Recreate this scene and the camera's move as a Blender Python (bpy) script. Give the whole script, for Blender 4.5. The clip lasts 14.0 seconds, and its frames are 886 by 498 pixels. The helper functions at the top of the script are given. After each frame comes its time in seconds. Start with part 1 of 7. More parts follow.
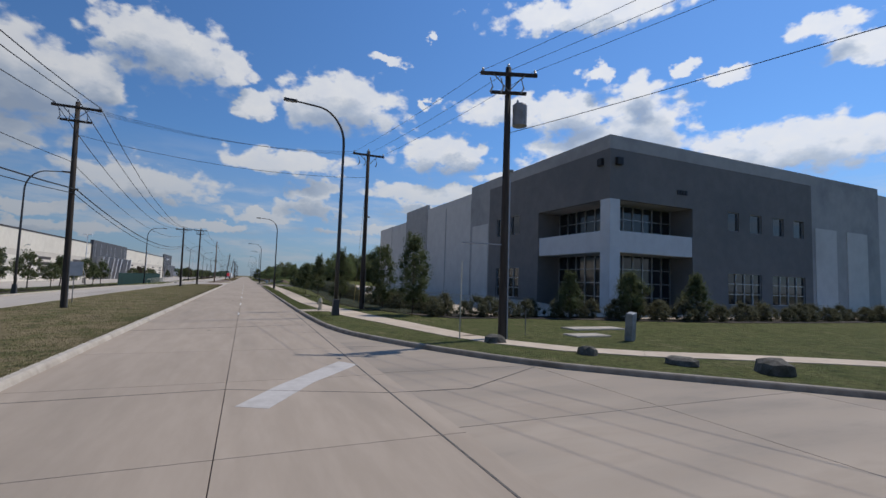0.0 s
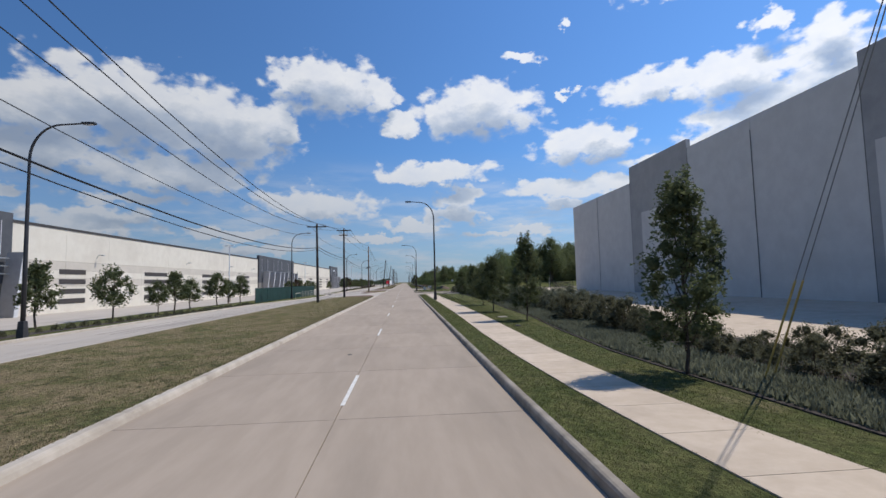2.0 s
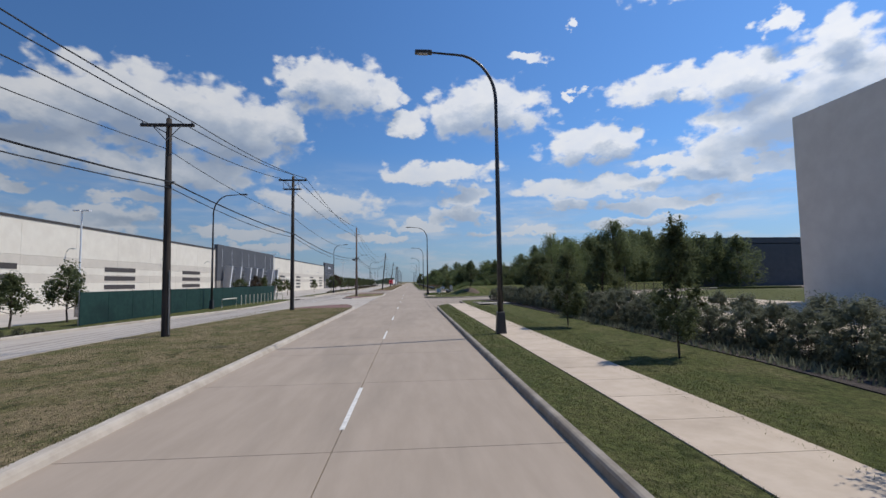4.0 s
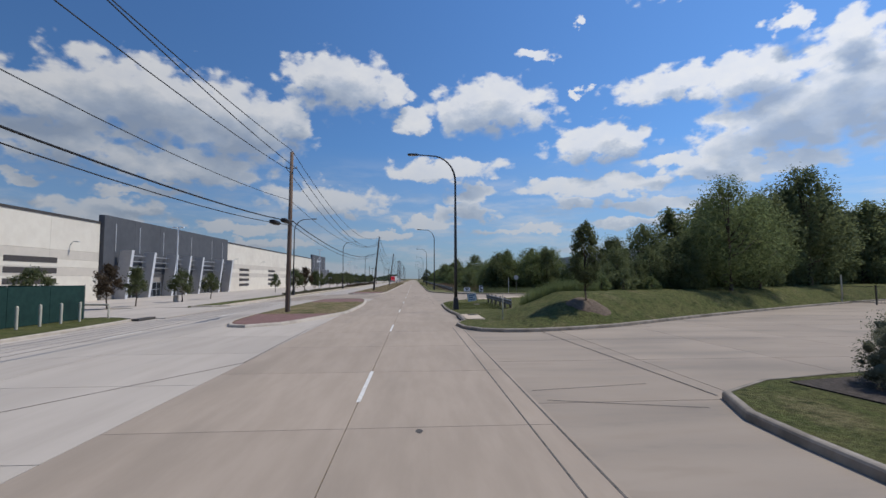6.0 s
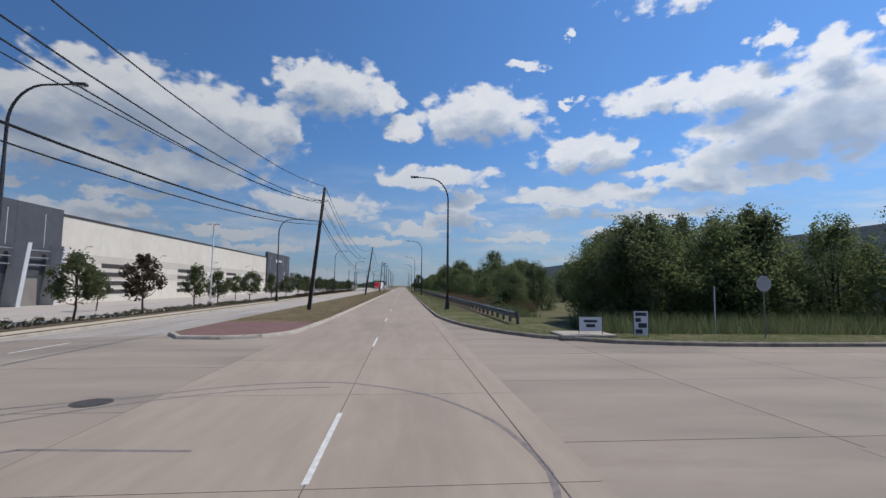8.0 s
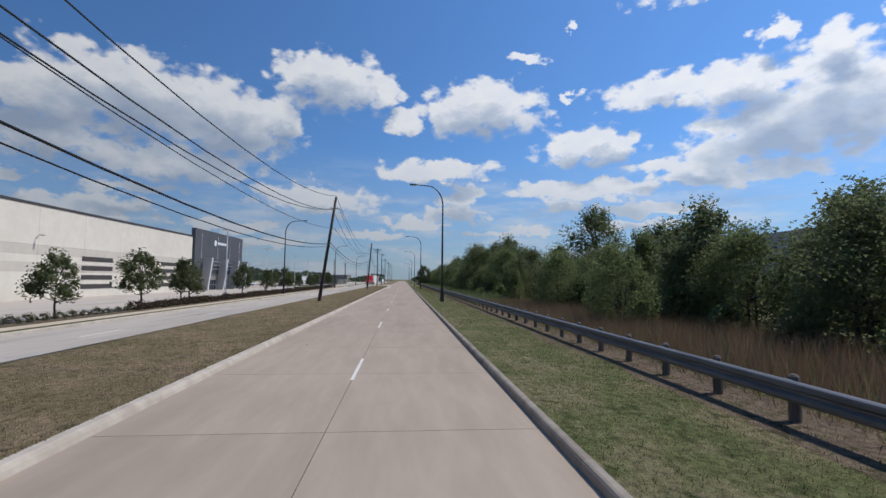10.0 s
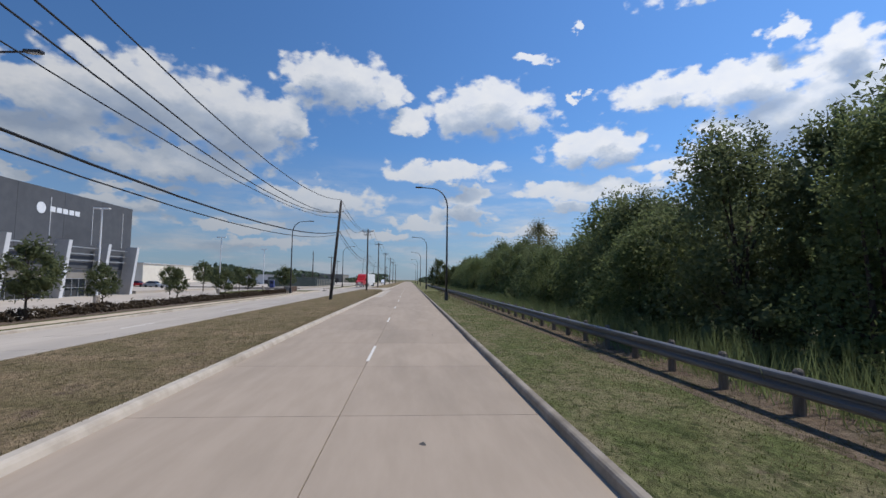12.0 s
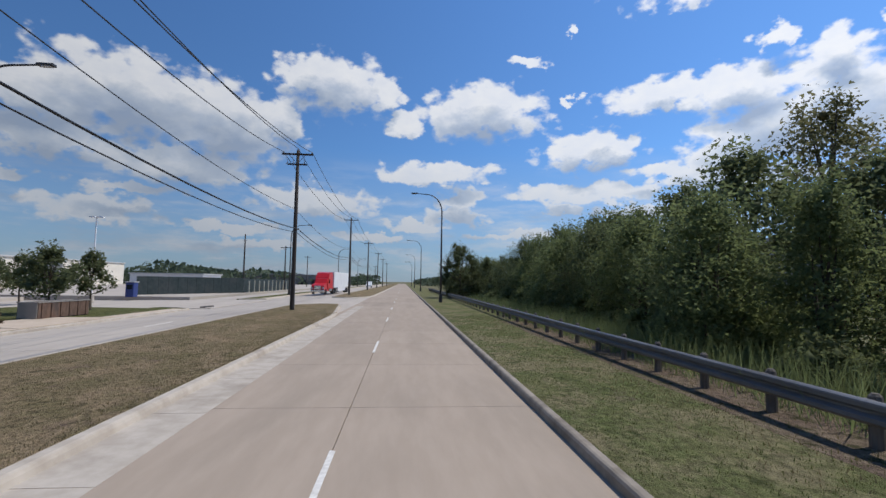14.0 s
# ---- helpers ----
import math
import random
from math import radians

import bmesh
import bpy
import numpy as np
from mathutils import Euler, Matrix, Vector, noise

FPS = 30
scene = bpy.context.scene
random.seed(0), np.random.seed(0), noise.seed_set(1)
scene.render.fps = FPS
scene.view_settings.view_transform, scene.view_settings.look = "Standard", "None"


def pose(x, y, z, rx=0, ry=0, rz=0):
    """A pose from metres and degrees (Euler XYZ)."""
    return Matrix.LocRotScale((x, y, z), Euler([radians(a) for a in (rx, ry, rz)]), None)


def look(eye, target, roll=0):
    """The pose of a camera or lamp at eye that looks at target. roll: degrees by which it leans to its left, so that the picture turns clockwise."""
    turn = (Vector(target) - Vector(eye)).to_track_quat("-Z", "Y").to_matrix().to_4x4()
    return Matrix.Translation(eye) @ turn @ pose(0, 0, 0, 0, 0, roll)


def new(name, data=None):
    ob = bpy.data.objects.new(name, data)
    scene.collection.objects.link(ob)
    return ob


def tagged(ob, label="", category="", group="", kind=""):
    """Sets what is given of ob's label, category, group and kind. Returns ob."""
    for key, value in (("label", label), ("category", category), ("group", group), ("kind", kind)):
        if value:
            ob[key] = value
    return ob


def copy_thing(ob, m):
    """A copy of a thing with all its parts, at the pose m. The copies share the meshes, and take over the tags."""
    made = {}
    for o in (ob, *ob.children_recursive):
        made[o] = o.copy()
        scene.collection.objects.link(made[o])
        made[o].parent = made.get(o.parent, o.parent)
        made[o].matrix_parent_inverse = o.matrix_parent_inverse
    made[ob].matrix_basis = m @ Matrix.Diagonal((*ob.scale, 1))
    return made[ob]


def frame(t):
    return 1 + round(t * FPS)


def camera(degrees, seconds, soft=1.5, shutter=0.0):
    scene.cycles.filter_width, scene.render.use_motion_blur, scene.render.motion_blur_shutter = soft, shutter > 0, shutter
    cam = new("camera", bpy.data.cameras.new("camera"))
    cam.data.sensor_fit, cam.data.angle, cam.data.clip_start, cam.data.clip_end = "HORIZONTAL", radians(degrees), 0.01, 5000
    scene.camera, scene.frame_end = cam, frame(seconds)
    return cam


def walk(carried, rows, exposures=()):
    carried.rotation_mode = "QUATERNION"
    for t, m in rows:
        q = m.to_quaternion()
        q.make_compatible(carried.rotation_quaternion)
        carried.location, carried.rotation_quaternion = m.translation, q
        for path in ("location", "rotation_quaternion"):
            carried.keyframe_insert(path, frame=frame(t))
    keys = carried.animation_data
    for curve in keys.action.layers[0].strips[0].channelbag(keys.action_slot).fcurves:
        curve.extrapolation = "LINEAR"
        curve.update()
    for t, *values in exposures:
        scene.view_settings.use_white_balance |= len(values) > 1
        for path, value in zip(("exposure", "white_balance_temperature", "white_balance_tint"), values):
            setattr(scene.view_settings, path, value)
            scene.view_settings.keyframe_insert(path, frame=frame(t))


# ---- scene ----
cam = camera(88.4, 14.0)
PATH = [
    (0, (0.237, 0.000, 2.335), (4.181, 9.161, 3.058), 1.92),
    (0.5, (0.865, 6.920, 2.307), (3.409, 16.558, 3.104), 1.65),
    (1, (1.150, 14.168, 2.312), (2.638, 24.023, 3.130), 0.31),
    (1.5, (1.217, 21.691, 2.469), (2.200, 31.617, 3.183), -0.84),
    (2, (1.318, 29.904, 2.476), (2.157, 39.844, 3.178), -1.35),
    (2.5, (1.303, 38.705, 2.446), (2.150, 48.642, 3.180), -1.51),
    (3, (1.153, 48.366, 2.471), (1.974, 58.306, 3.205), -1.47),
    (5.5, (1.168, 100.666, 2.442), (1.803, 110.625, 3.083), -0.05),
    (6, (1.118, 113.061, 2.463), (1.746, 123.021, 3.107), -0.18),
    (6.5, (1.156, 126.458, 2.300), (1.850, 136.416, 2.897), -0.08),
    (7, (1.155, 139.180, 2.264), (1.853, 149.138, 2.853), -0.06),
    (7.5, (1.065, 152.508, 2.330), (1.806, 162.454, 3.057), 0.72),
    (8, (1.109, 165.548, 2.335), (1.970, 175.478, 3.142), 0.53),
    (10.5, (1.217, 237.556, 2.478), (2.067, 247.498, 3.134), 0.62),
    (11, (1.218, 251.963, 2.423), (2.044, 261.906, 3.090), 0.78),
    (11.5, (1.219, 266.520, 2.413), (2.031, 276.462, 3.112), 0.62),
    (12, (1.161, 281.743, 2.364), (1.889, 291.693, 3.047), 0.74),
    (12.5, (1.073, 295.773, 2.449), (1.806, 305.724, 3.116), 0.46),
    (13, (1.010, 310.549, 2.421), (1.786, 320.495, 3.110), 0.32),
    (13.5, (0.971, 325.189, 2.396), (1.797, 335.127, 3.131), 0.74),
    (14, (0.959, 340.198, 2.436), (1.815, 350.135, 3.166), 0.91),
]
walk(cam, [(t, look(eye, target, roll)) for t, eye, target, roll in PATH],
     [(0, -0.44), (0.6, -0.27), (1.6, -0.16), (3.0, -0.2), (5.5, -0.36), (8.0, -0.34), (10.5, -0.26), (14, -0.22)])

# ---- sky and sun ----
SUN_AZ, SUN_EL = 75.0, 57.0  # degrees from +y towards +x, and above the horizon
BANK_LEFT = [(-37.7, 17.0, 7.0, 2.9), (-30.0, 18.3, 10.2, 4.3), (-21.2, 17.2, 8.5, 4.7), (-25.6, 12.4, 8.8, 2.4),
             (-36.7, 13.6, 6.0, 2.7), (-15.0, 18.6, 2.7, 2.5), (-44.8, 15.2, 5.7, 2.8), (-60, 14, 9, 5), (-78, 20, 10, 5)]
BANK_MID = [(-9.1, 23.0, 6.7, 3.4), (-11.9, 24.2, 4.2, 1.9), (-2.8, 22.8, 2.2, 1.9), (9.6, 20.7, 8.0, 3.4), (-0.2, 19.4, 2.5, 1.6),
            (22.7, 15.8, 5.6, 2.4), (25.2, 16.5, 2.7, 1.6), (3.8, 13.5, 6.8, 1.5), (7.1, 10.3, 3.2, 1.6)]
BANK_RIGHT = [(30.8, 21.0, 6.2, 1.9), (38.9, 20.6, 5.4, 2.5), (42.1, 16.1, 8.6, 4.4), (46.4, 16.8, 5.9, 5.7), (46.3, 22.3, 2.5, 2.3),
              (35.6, 13.8, 3.7, 1.3), (41.0, 30.8, 12.3, 1.9), (51.6, 23.7, 1.8, 0.8), (55.7, 22.5, 2.2, 0.9), (64.3, 24.9, 3.4, 1.3),
              (60.9, 14.5, 10.9, 2.8), (67.0, 22.4, 3.2, 1.5), (85, 20, 10, 4)]
BANK_LOW = [(22.0, 10.9, 10.3, 1.3), (20.0, 9.0, 2.8, 0.8), (-32.8, 6.8, 5.7, 1.6), (-39.3, 9.7, 2.4, 0.7), (-10.8, 9.5, 7.3, 2.0),
            (-20.2, 5.9, 5.9, 0.8), (1.0, 7.0, 5.4, 0.8), (6.8, 8.2, 3.6, 1.1), (-17.1, 4.1, 5.3, 0.7), (38, 11.5, 9, 1.2), (30, 8.5, 9, 0.8), (33, 13.0, 6.5, 0.9),
            (-29.5, 9.3, 6.0, 0.8), (13.0, 6.0, 6.5, 0.6), (-4.5, 5.4, 5.0, 0.6), (27.5, 6.3, 7.0, 0.6)]
SPECKS = [(15.3, 26.4, 2.4, 0.8), (20.9, 28.9, 0.8, 0.5), (41.7, 24.6, 1.7, 1.0), (21.4, 21.6, 1.0, 0.5)]


def link(tree, a, b):
    tree.links.new(a, b)


def make_sky():
    world = bpy.data.worlds.new("sky")
    scene.world = world
    world.use_nodes = True
    nt = world.node_tree
    nt.nodes.clear()
    N = nt.nodes.new

    def math_node(op, a, b=None, c=None, clamp=False):
        n = N("ShaderNodeMath")
        n.operation, n.use_clamp = op, clamp
        for i, v in enumerate((a, b, c)):
            if v is None:
                continue
            if isinstance(v, (int, float)):
                n.inputs[i].default_value = v
            else:
                link(nt, v, n.inputs[i])
        return n.outputs[0]

    co = N("ShaderNodeTexCoord").outputs["Generated"]
    norm = N("ShaderNodeVectorMath")
    norm.operation = "NORMALIZE"
    link(nt, co, norm.inputs[0])
    sep = N("ShaderNodeSeparateXYZ")
    link(nt, norm.outputs[0], sep.inputs[0])
    az = math_node("MULTIPLY", math_node("ARCTAN2", sep.outputs[0], sep.outputs[1]), 57.29578)
    el = math_node("MULTIPLY", math_node("ARCSINE", sep.outputs[2]), 57.29578)

    # the billows: two octaves of noise in angle space, finer towards the horizon
    flat = N("ShaderNodeCombineXYZ")
    link(nt, az, flat.inputs[0])
    link(nt, math_node("MULTIPLY", el, 1.5), flat.inputs[1])

    def fbm(scale, detail, rough, offset=0.0):
        n = N("ShaderNodeTexNoise")
        n.noise_dimensions = "3D"
        n.inputs["Scale"].default_value, n.inputs["Detail"].default_value, n.inputs["Roughness"].default_value = scale, detail, rough
        mv = N("ShaderNodeVectorMath")
        mv.operation = "ADD"
        mv.inputs[1].default_value = (offset, offset * 0.7, offset)
        link(nt, flat.outputs[0], mv.inputs[0])
        link(nt, mv.outputs[0], n.inputs["Vector"])
        return n.outputs["Fac"]

    warp_x = math_node("MULTIPLY_ADD", fbm(0.22, 4, 0.6, 3.0), 7.0, -3.5)
    warp_y = math_node("MULTIPLY_ADD", fbm(0.30, 4, 0.6, 17.0), 3.6, -1.8)
    place = N("ShaderNodeCombineXYZ")
    link(nt, math_node("ADD", az, warp_x), place.inputs[0])
    link(nt, math_node("ADD", el, warp_y), place.inputs[1])

    def density(dy):
        spot = N("ShaderNodeVectorMath")
        spot.operation = "ADD"
        spot.inputs[1].default_value = (0.0, dy, 0.0)
        link(nt, place.outputs[0], spot.inputs[0])
        field = None
        for bank in (BANK_LEFT, BANK_MID, BANK_RIGHT, BANK_LOW, SPECKS):
            for a, e, w, h in bank:
                v = N("ShaderNodeVectorMath")
                v.operation = "MULTIPLY_ADD"
                v.inputs[1].default_value, v.inputs[2].default_value = (1 / w, 1 / h, 0), (-a / w, -e / h, 0)
                link(nt, spot.outputs[0], v.inputs[0])
                d = N("ShaderNodeVectorMath")
                d.operation = "LENGTH"
                link(nt, v.outputs[0], d.inputs[0])
                dist = d.outputs["Value"]
                if field is None:
                    field = dist
                else:
                    n = N("ShaderNodeMath")
                    n.operation = "SMOOTH_MIN"
                    n.inputs[2].default_value = 0.25
                    link(nt, field, n.inputs[0])
                    link(nt, dist, n.inputs[1])
                    field = n.outputs[0]
        return math_node("SUBTRACT", 0.98, field)

    lump = N("ShaderNodeTexVoronoi")
    lump.feature, lump.voronoi_dimensions = "SMOOTH_F1", "2D"
    lump.inputs["Scale"].default_value, lump.inputs["Smoothness"].default_value = 0.42, 0.45
    lump_at = N("ShaderNodeVectorMath")
    lump_at.operation = "ADD"
    link(nt, flat.outputs[0], lump_at.inputs[0])
    stir = N("ShaderNodeCombineXYZ")
    link(nt, math_node("MULTIPLY_ADD", fbm(0.8, 3, 0.5, 55.0), 2.4, -1.2), stir.inputs[0])
    link(nt, math_node("MULTIPLY_ADD", fbm(0.8, 3, 0.5, 88.0), 2.4, -1.2), stir.inputs[1])
    link(nt, stir.outputs[0], lump_at.inputs[1])
    link(nt, lump_at.outputs[0], lump.inputs["Vector"])
    puffs = math_node("MULTIPLY_ADD", lump.outputs["Distance"], -0.55, 0.30)
    billow = math_node("ADD", puffs, math_node("MULTIPLY_ADD", fbm(0.5, 6, 0.47, 40.0), 1.05, -0.55))
    dens = math_node("ADD", density(0.0), billow)
    above = math_node("ADD", density(2.6), math_node("MULTIPLY", billow, 0.35))
    # crisp lit tops, ragged soft bases
    base_soft = math_node("MAXIMUM", math_node("SUBTRACT", above, dens), 0.0)
    edge_hi = math_node("MULTIPLY_ADD", base_soft, 0.7, 0.30)
    cover = N("ShaderNodeMapRange")
    cover.interpolation_type = "SMOOTHSTEP"
    cover.inputs[1].default_value = -0.12
    link(nt, edge_hi, cover.inputs[2])
    link(nt, dens, cover.inputs[0])
    # thin veil near the horizon
    veil = N("ShaderNodeMapRange")
    veil.inputs[1].default_value, veil.inputs[2].default_value = 16.0, 0.0
    veil.inputs[3].default_value, veil.inputs[4].default_value = 0.0, 0.72
    link(nt, el, veil.inputs[0])
    # torn low cloud bands
    low = N("ShaderNodeMapRange")
    low.inputs[1].default_value, low.inputs[2].default_value = 15.0, 3.0
    low.inputs[3].default_value, low.inputs[4].default_value = 0.0, 0.85
    link(nt, el, low.inputs[0])
    band_at = N("ShaderNodeCombineXYZ")
    link(nt, math_node("MULTIPLY", az, 0.06), band_at.inputs[0])
    link(nt, math_node("MULTIPLY", el, 0.30), band_at.inputs[1])
    band = N("ShaderNodeTexNoise")
    band.inputs["Scale"].default_value, band.inputs["Detail"].default_value, band.inputs["Roughness"].default_value = 1.6, 6, 0.6
    link(nt, band_at.outputs[0], band.inputs["Vector"])
    torn = N("ShaderNodeMapRange")
    torn.interpolation_type = "SMOOTHSTEP"
    torn.inputs[1].default_value, torn.inputs[2].default_value = 0.42, 0.68
    link(nt, band.outputs["Fac"], torn.inputs[0])
    streak = math_node("MULTIPLY", low.outputs[0], torn.outputs[0])
    thin = math_node("MULTIPLY_ADD", fbm(0.35, 5, 0.6, 23.0), 0.35, 0.72, True)
    mask = math_node("MAXIMUM", math_node("MULTIPLY", cover.outputs[0], thin), streak)

    sky = N("ShaderNodeTexSky")
    sky.sky_type, sky.sun_disc = "NISHITA", False
    sky.sun_elevation, sky.sun_rotation = radians(SUN_EL), radians(SUN_AZ)
    sky.altitude, sky.air_density, sky.dust_density, sky.ozone_density = 150, 1.0, 0.15, 3.0

    tint = N("ShaderNodeMix")
    tint.data_type, tint.blend_type = "RGBA", "MULTIPLY"
    tint.inputs["Factor"].default_value = 1.0
    tint.inputs["B"].default_value = (0.77, 1.14, 1.51, 1)
    link(nt, sky.outputs[0], tint.inputs["A"])

    # pale haze towards the horizon
    haze = N("ShaderNodeMix")
    haze.data_type = "RGBA"
    haze.inputs["B"].default_value = (3.3, 4.2, 5.9, 1)
    link(nt, veil.outputs[0], haze.inputs["Factor"])
    link(nt, tint.outputs["Result"], haze.inputs["A"])

    # lit tops and greyer bases of the clouds
    shade = N("ShaderNodeValToRGB")
    shade.color_ramp.elements[0].position, shade.color_ramp.elements[1].position = 0.10, 0.95
    shade.color_ramp.elements[0].color, shade.color_ramp.elements[1].color = (8.9, 9.1, 9.5, 1), (3.7, 4.5, 5.9, 1)
    mid_tone = shade.color_ramp.elements.new(0.5)
    mid_tone.color = (5.6, 6.3, 7.4, 1)
    link(nt, math_node("ADD", math_node("MULTIPLY_ADD", above, 1.05, 0.12), math_node("MULTIPLY_ADD", fbm(0.28, 4, 0.5, 71.0), 0.7, -0.35)), shade.inputs[0])
    # low clouds, seen through more air, are greyer
    far_tone = N("ShaderNodeMix")
    far_tone.data_type = "RGBA"
    far_tone.inputs["B"].default_value = (4.7, 5.4, 6.5, 1)
    link(nt, math_node("MULTIPLY", low.outputs[0], 0.85), far_tone.inputs["Factor"])
    link(nt, shade.outputs[0], far_tone.inputs["A"])
    mix = N("ShaderNodeMix")
    mix.data_type = "RGBA"
    link(nt, mask, mix.inputs["Factor"])
    link(nt, haze.outputs["Result"], mix.inputs["A"])
    link(nt, far_tone.outputs["Result"], mix.inputs["B"])
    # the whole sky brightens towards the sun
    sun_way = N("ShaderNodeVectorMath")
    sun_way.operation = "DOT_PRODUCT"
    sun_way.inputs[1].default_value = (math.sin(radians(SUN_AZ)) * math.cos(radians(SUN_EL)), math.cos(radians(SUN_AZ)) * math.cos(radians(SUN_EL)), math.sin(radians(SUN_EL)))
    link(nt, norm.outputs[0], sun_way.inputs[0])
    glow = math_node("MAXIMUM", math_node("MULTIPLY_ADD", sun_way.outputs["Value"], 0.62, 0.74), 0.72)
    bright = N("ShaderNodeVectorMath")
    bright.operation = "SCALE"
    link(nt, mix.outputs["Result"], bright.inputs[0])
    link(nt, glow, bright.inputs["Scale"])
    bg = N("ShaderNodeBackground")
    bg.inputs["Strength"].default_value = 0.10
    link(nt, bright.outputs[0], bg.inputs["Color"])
    out = N("ShaderNodeOutputWorld")
    link(nt, bg.outputs[0], out.inputs[0])


make_sky()
sun = new("sun", bpy.data.lights.new("sun", "SUN"))
sun.data.energy, sun.data.angle, sun.data.color = 4.2, radians(0.53), (1.0, 0.955, 0.89)
_d = Vector((math.sin(radians(SUN_AZ)) * math.cos(radians(SUN_EL)), math.cos(radians(SUN_AZ)) * math.cos(radians(SUN_EL)), math.sin(radians(SUN_EL))))
sun.matrix_world = look(_d * 60, (0, 0, 0))
sun.location = (30, 10, 60)


# ---- materials ----


def mat(name, c1, c2, scale=6.0, rough=0.85, bump=0.15, c3=None, big=0.25, metal=0.0, detail=6, rand=0.0, stretch=(1, 1, 1), spec=0.3, c3_at=0.62, bump_dist=0.01, island=0.0):
    """A procedural surface: fine grain c1/c2, broad stains c3, bump from the grain, in metres of the world."""
    m = bpy.data.materials.new(name)
    m.use_nodes = True
    nt = m.node_tree
    bsdf = nt.nodes["Principled BSDF"]
    geo = nt.nodes.new("ShaderNodeNewGeometry")
    mp = nt.nodes.new("ShaderNodeMapping")
    mp.inputs["Scale"].default_value = stretch
    link(nt, geo.outputs["Position"], mp.inputs[0])

    def noise_tex(s, d=detail, r=0.6):
        n = nt.nodes.new("ShaderNodeTexNoise")
        n.inputs["Scale"].default_value, n.inputs["Detail"].default_value, n.inputs["Roughness"].default_value = s, d, r
        link(nt, mp.outputs[0], n.inputs["Vector"])
        return n.outputs["Fac"]

    def mixc(fac, a, b):
        n = nt.nodes.new("ShaderNodeMix")
        n.data_type = "RGBA"
        link(nt, fac, n.inputs["Factor"])
        for key, v in (("A", a), ("B", b)):
            if isinstance(v, tuple):
                n.inputs[key].default_value = (*v, 1)
            else:
                link(nt, v, n.inputs[key])
        return n.outputs["Result"]

    def ramp(fac, lo, hi):
        n = nt.nodes.new("ShaderNodeMapRange")
        n.interpolation_type = "SMOOTHSTEP"
        n.inputs[1].default_value, n.inputs[2].default_value = lo, hi
        link(nt, fac, n.inputs[0])
        return n.outputs[0]

    fine = noise_tex(scale)
    col = mixc(ramp(fine, 0.3, 0.7), c1, c2)
    if c3 is not None:
        col = mixc(ramp(noise_tex(big, 7, 0.65), c3_at - 0.14, c3_at + 0.12), col, c3)
    if rand or island:
        if rand:
            src = nt.nodes.new("ShaderNodeObjectInfo").outputs["Random"]
        else:
            src = geo.outputs["Random Per Island"]
        mr = nt.nodes.new("ShaderNodeMapRange")
        amt = rand or island
        mr.inputs[3].default_value, mr.inputs[4].default_value = 1 - amt, 1 + amt
        link(nt, src, mr.inputs[0])
        vm = nt.nodes.new("ShaderNodeVectorMath")
        vm.operation = "SCALE"
        link(nt, col, vm.inputs[0])
        link(nt, mr.outputs[0], vm.inputs["Scale"])
        col = vm.outputs[0]
    link(nt, col, bsdf.inputs["Base Color"])
    bsdf.inputs["Roughness"].default_value, bsdf.inputs["Metallic"].default_value = rough, metal
    bsdf.inputs["Specular IOR Level"].default_value = spec
    if bump:
        b = nt.nodes.new("ShaderNodeBump")
        b.inputs["Strength"].default_value, b.inputs["Distance"].default_value = bump, bump_dist
        link(nt, noise_tex(scale * 2.5), b.inputs["Height"])
        link(nt, b.outputs[0], bsdf.inputs["Normal"])
    return m


def leaf_mat(name, dark, mid, light, through_light=0.35, rough=0.75):
    m = bpy.data.materials.new(name)
    m.use_nodes = True
    nt = m.node_tree
    bsdf = nt.nodes["Principled BSDF"]
    geo = nt.nodes.new("ShaderNodeNewGeometry")
    cr = nt.nodes.new("ShaderNodeValToRGB")
    cr.color_ramp.elements[0].color, cr.color_ramp.elements[1].color = (*dark, 1), (*light, 1)
    e = cr.color_ramp.elements.new(0.55)
    e.color = (*mid, 1)
    # leaf by leaf, and broad light and dark sprays
    spray = nt.nodes.new("ShaderNodeTexNoise")
    spray.inputs["Scale"].default_value, spray.inputs["Detail"].default_value = 0.9, 3
    link(nt, geo.outputs["Position"], spray.inputs["Vector"])
    blend = nt.nodes.new("ShaderNodeMath")
    blend.operation = "MULTIPLY_ADD"
    blend.inputs[1].default_value = 0.55
    link(nt, geo.outputs["Random Per Island"], blend.inputs[0])
    lift = nt.nodes.new("ShaderNodeMath")
    lift.operation = "MULTIPLY_ADD"
    lift.inputs[1].default_value, lift.inputs[2].default_value = 1.1, -0.33
    link(nt, spray.outputs["Fac"], lift.inputs[0])
    link(nt, lift.outputs[0], blend.inputs[2])
    link(nt, blend.outputs[0], cr.inputs[0])
    link(nt, cr.outputs[0], bsdf.inputs["Base Color"])
    bsdf.inputs["Roughness"].default_value = rough
    bsdf.inputs["Specular IOR Level"].default_value = 0.12
    tr = nt.nodes.new("ShaderNodeBsdfTranslucent")
    link(nt, cr.outputs[0], tr.inputs["Color"])
    mx = nt.nodes.new("ShaderNodeMixShader")
    mx.inputs[0].default_value = through_light
    link(nt, bsdf.outputs[0], mx.inputs[1])
    link(nt, tr.outputs[0], mx.inputs[2])
    link(nt, mx.outputs[0], nt.nodes["Material Output"].inputs[0])
    return m


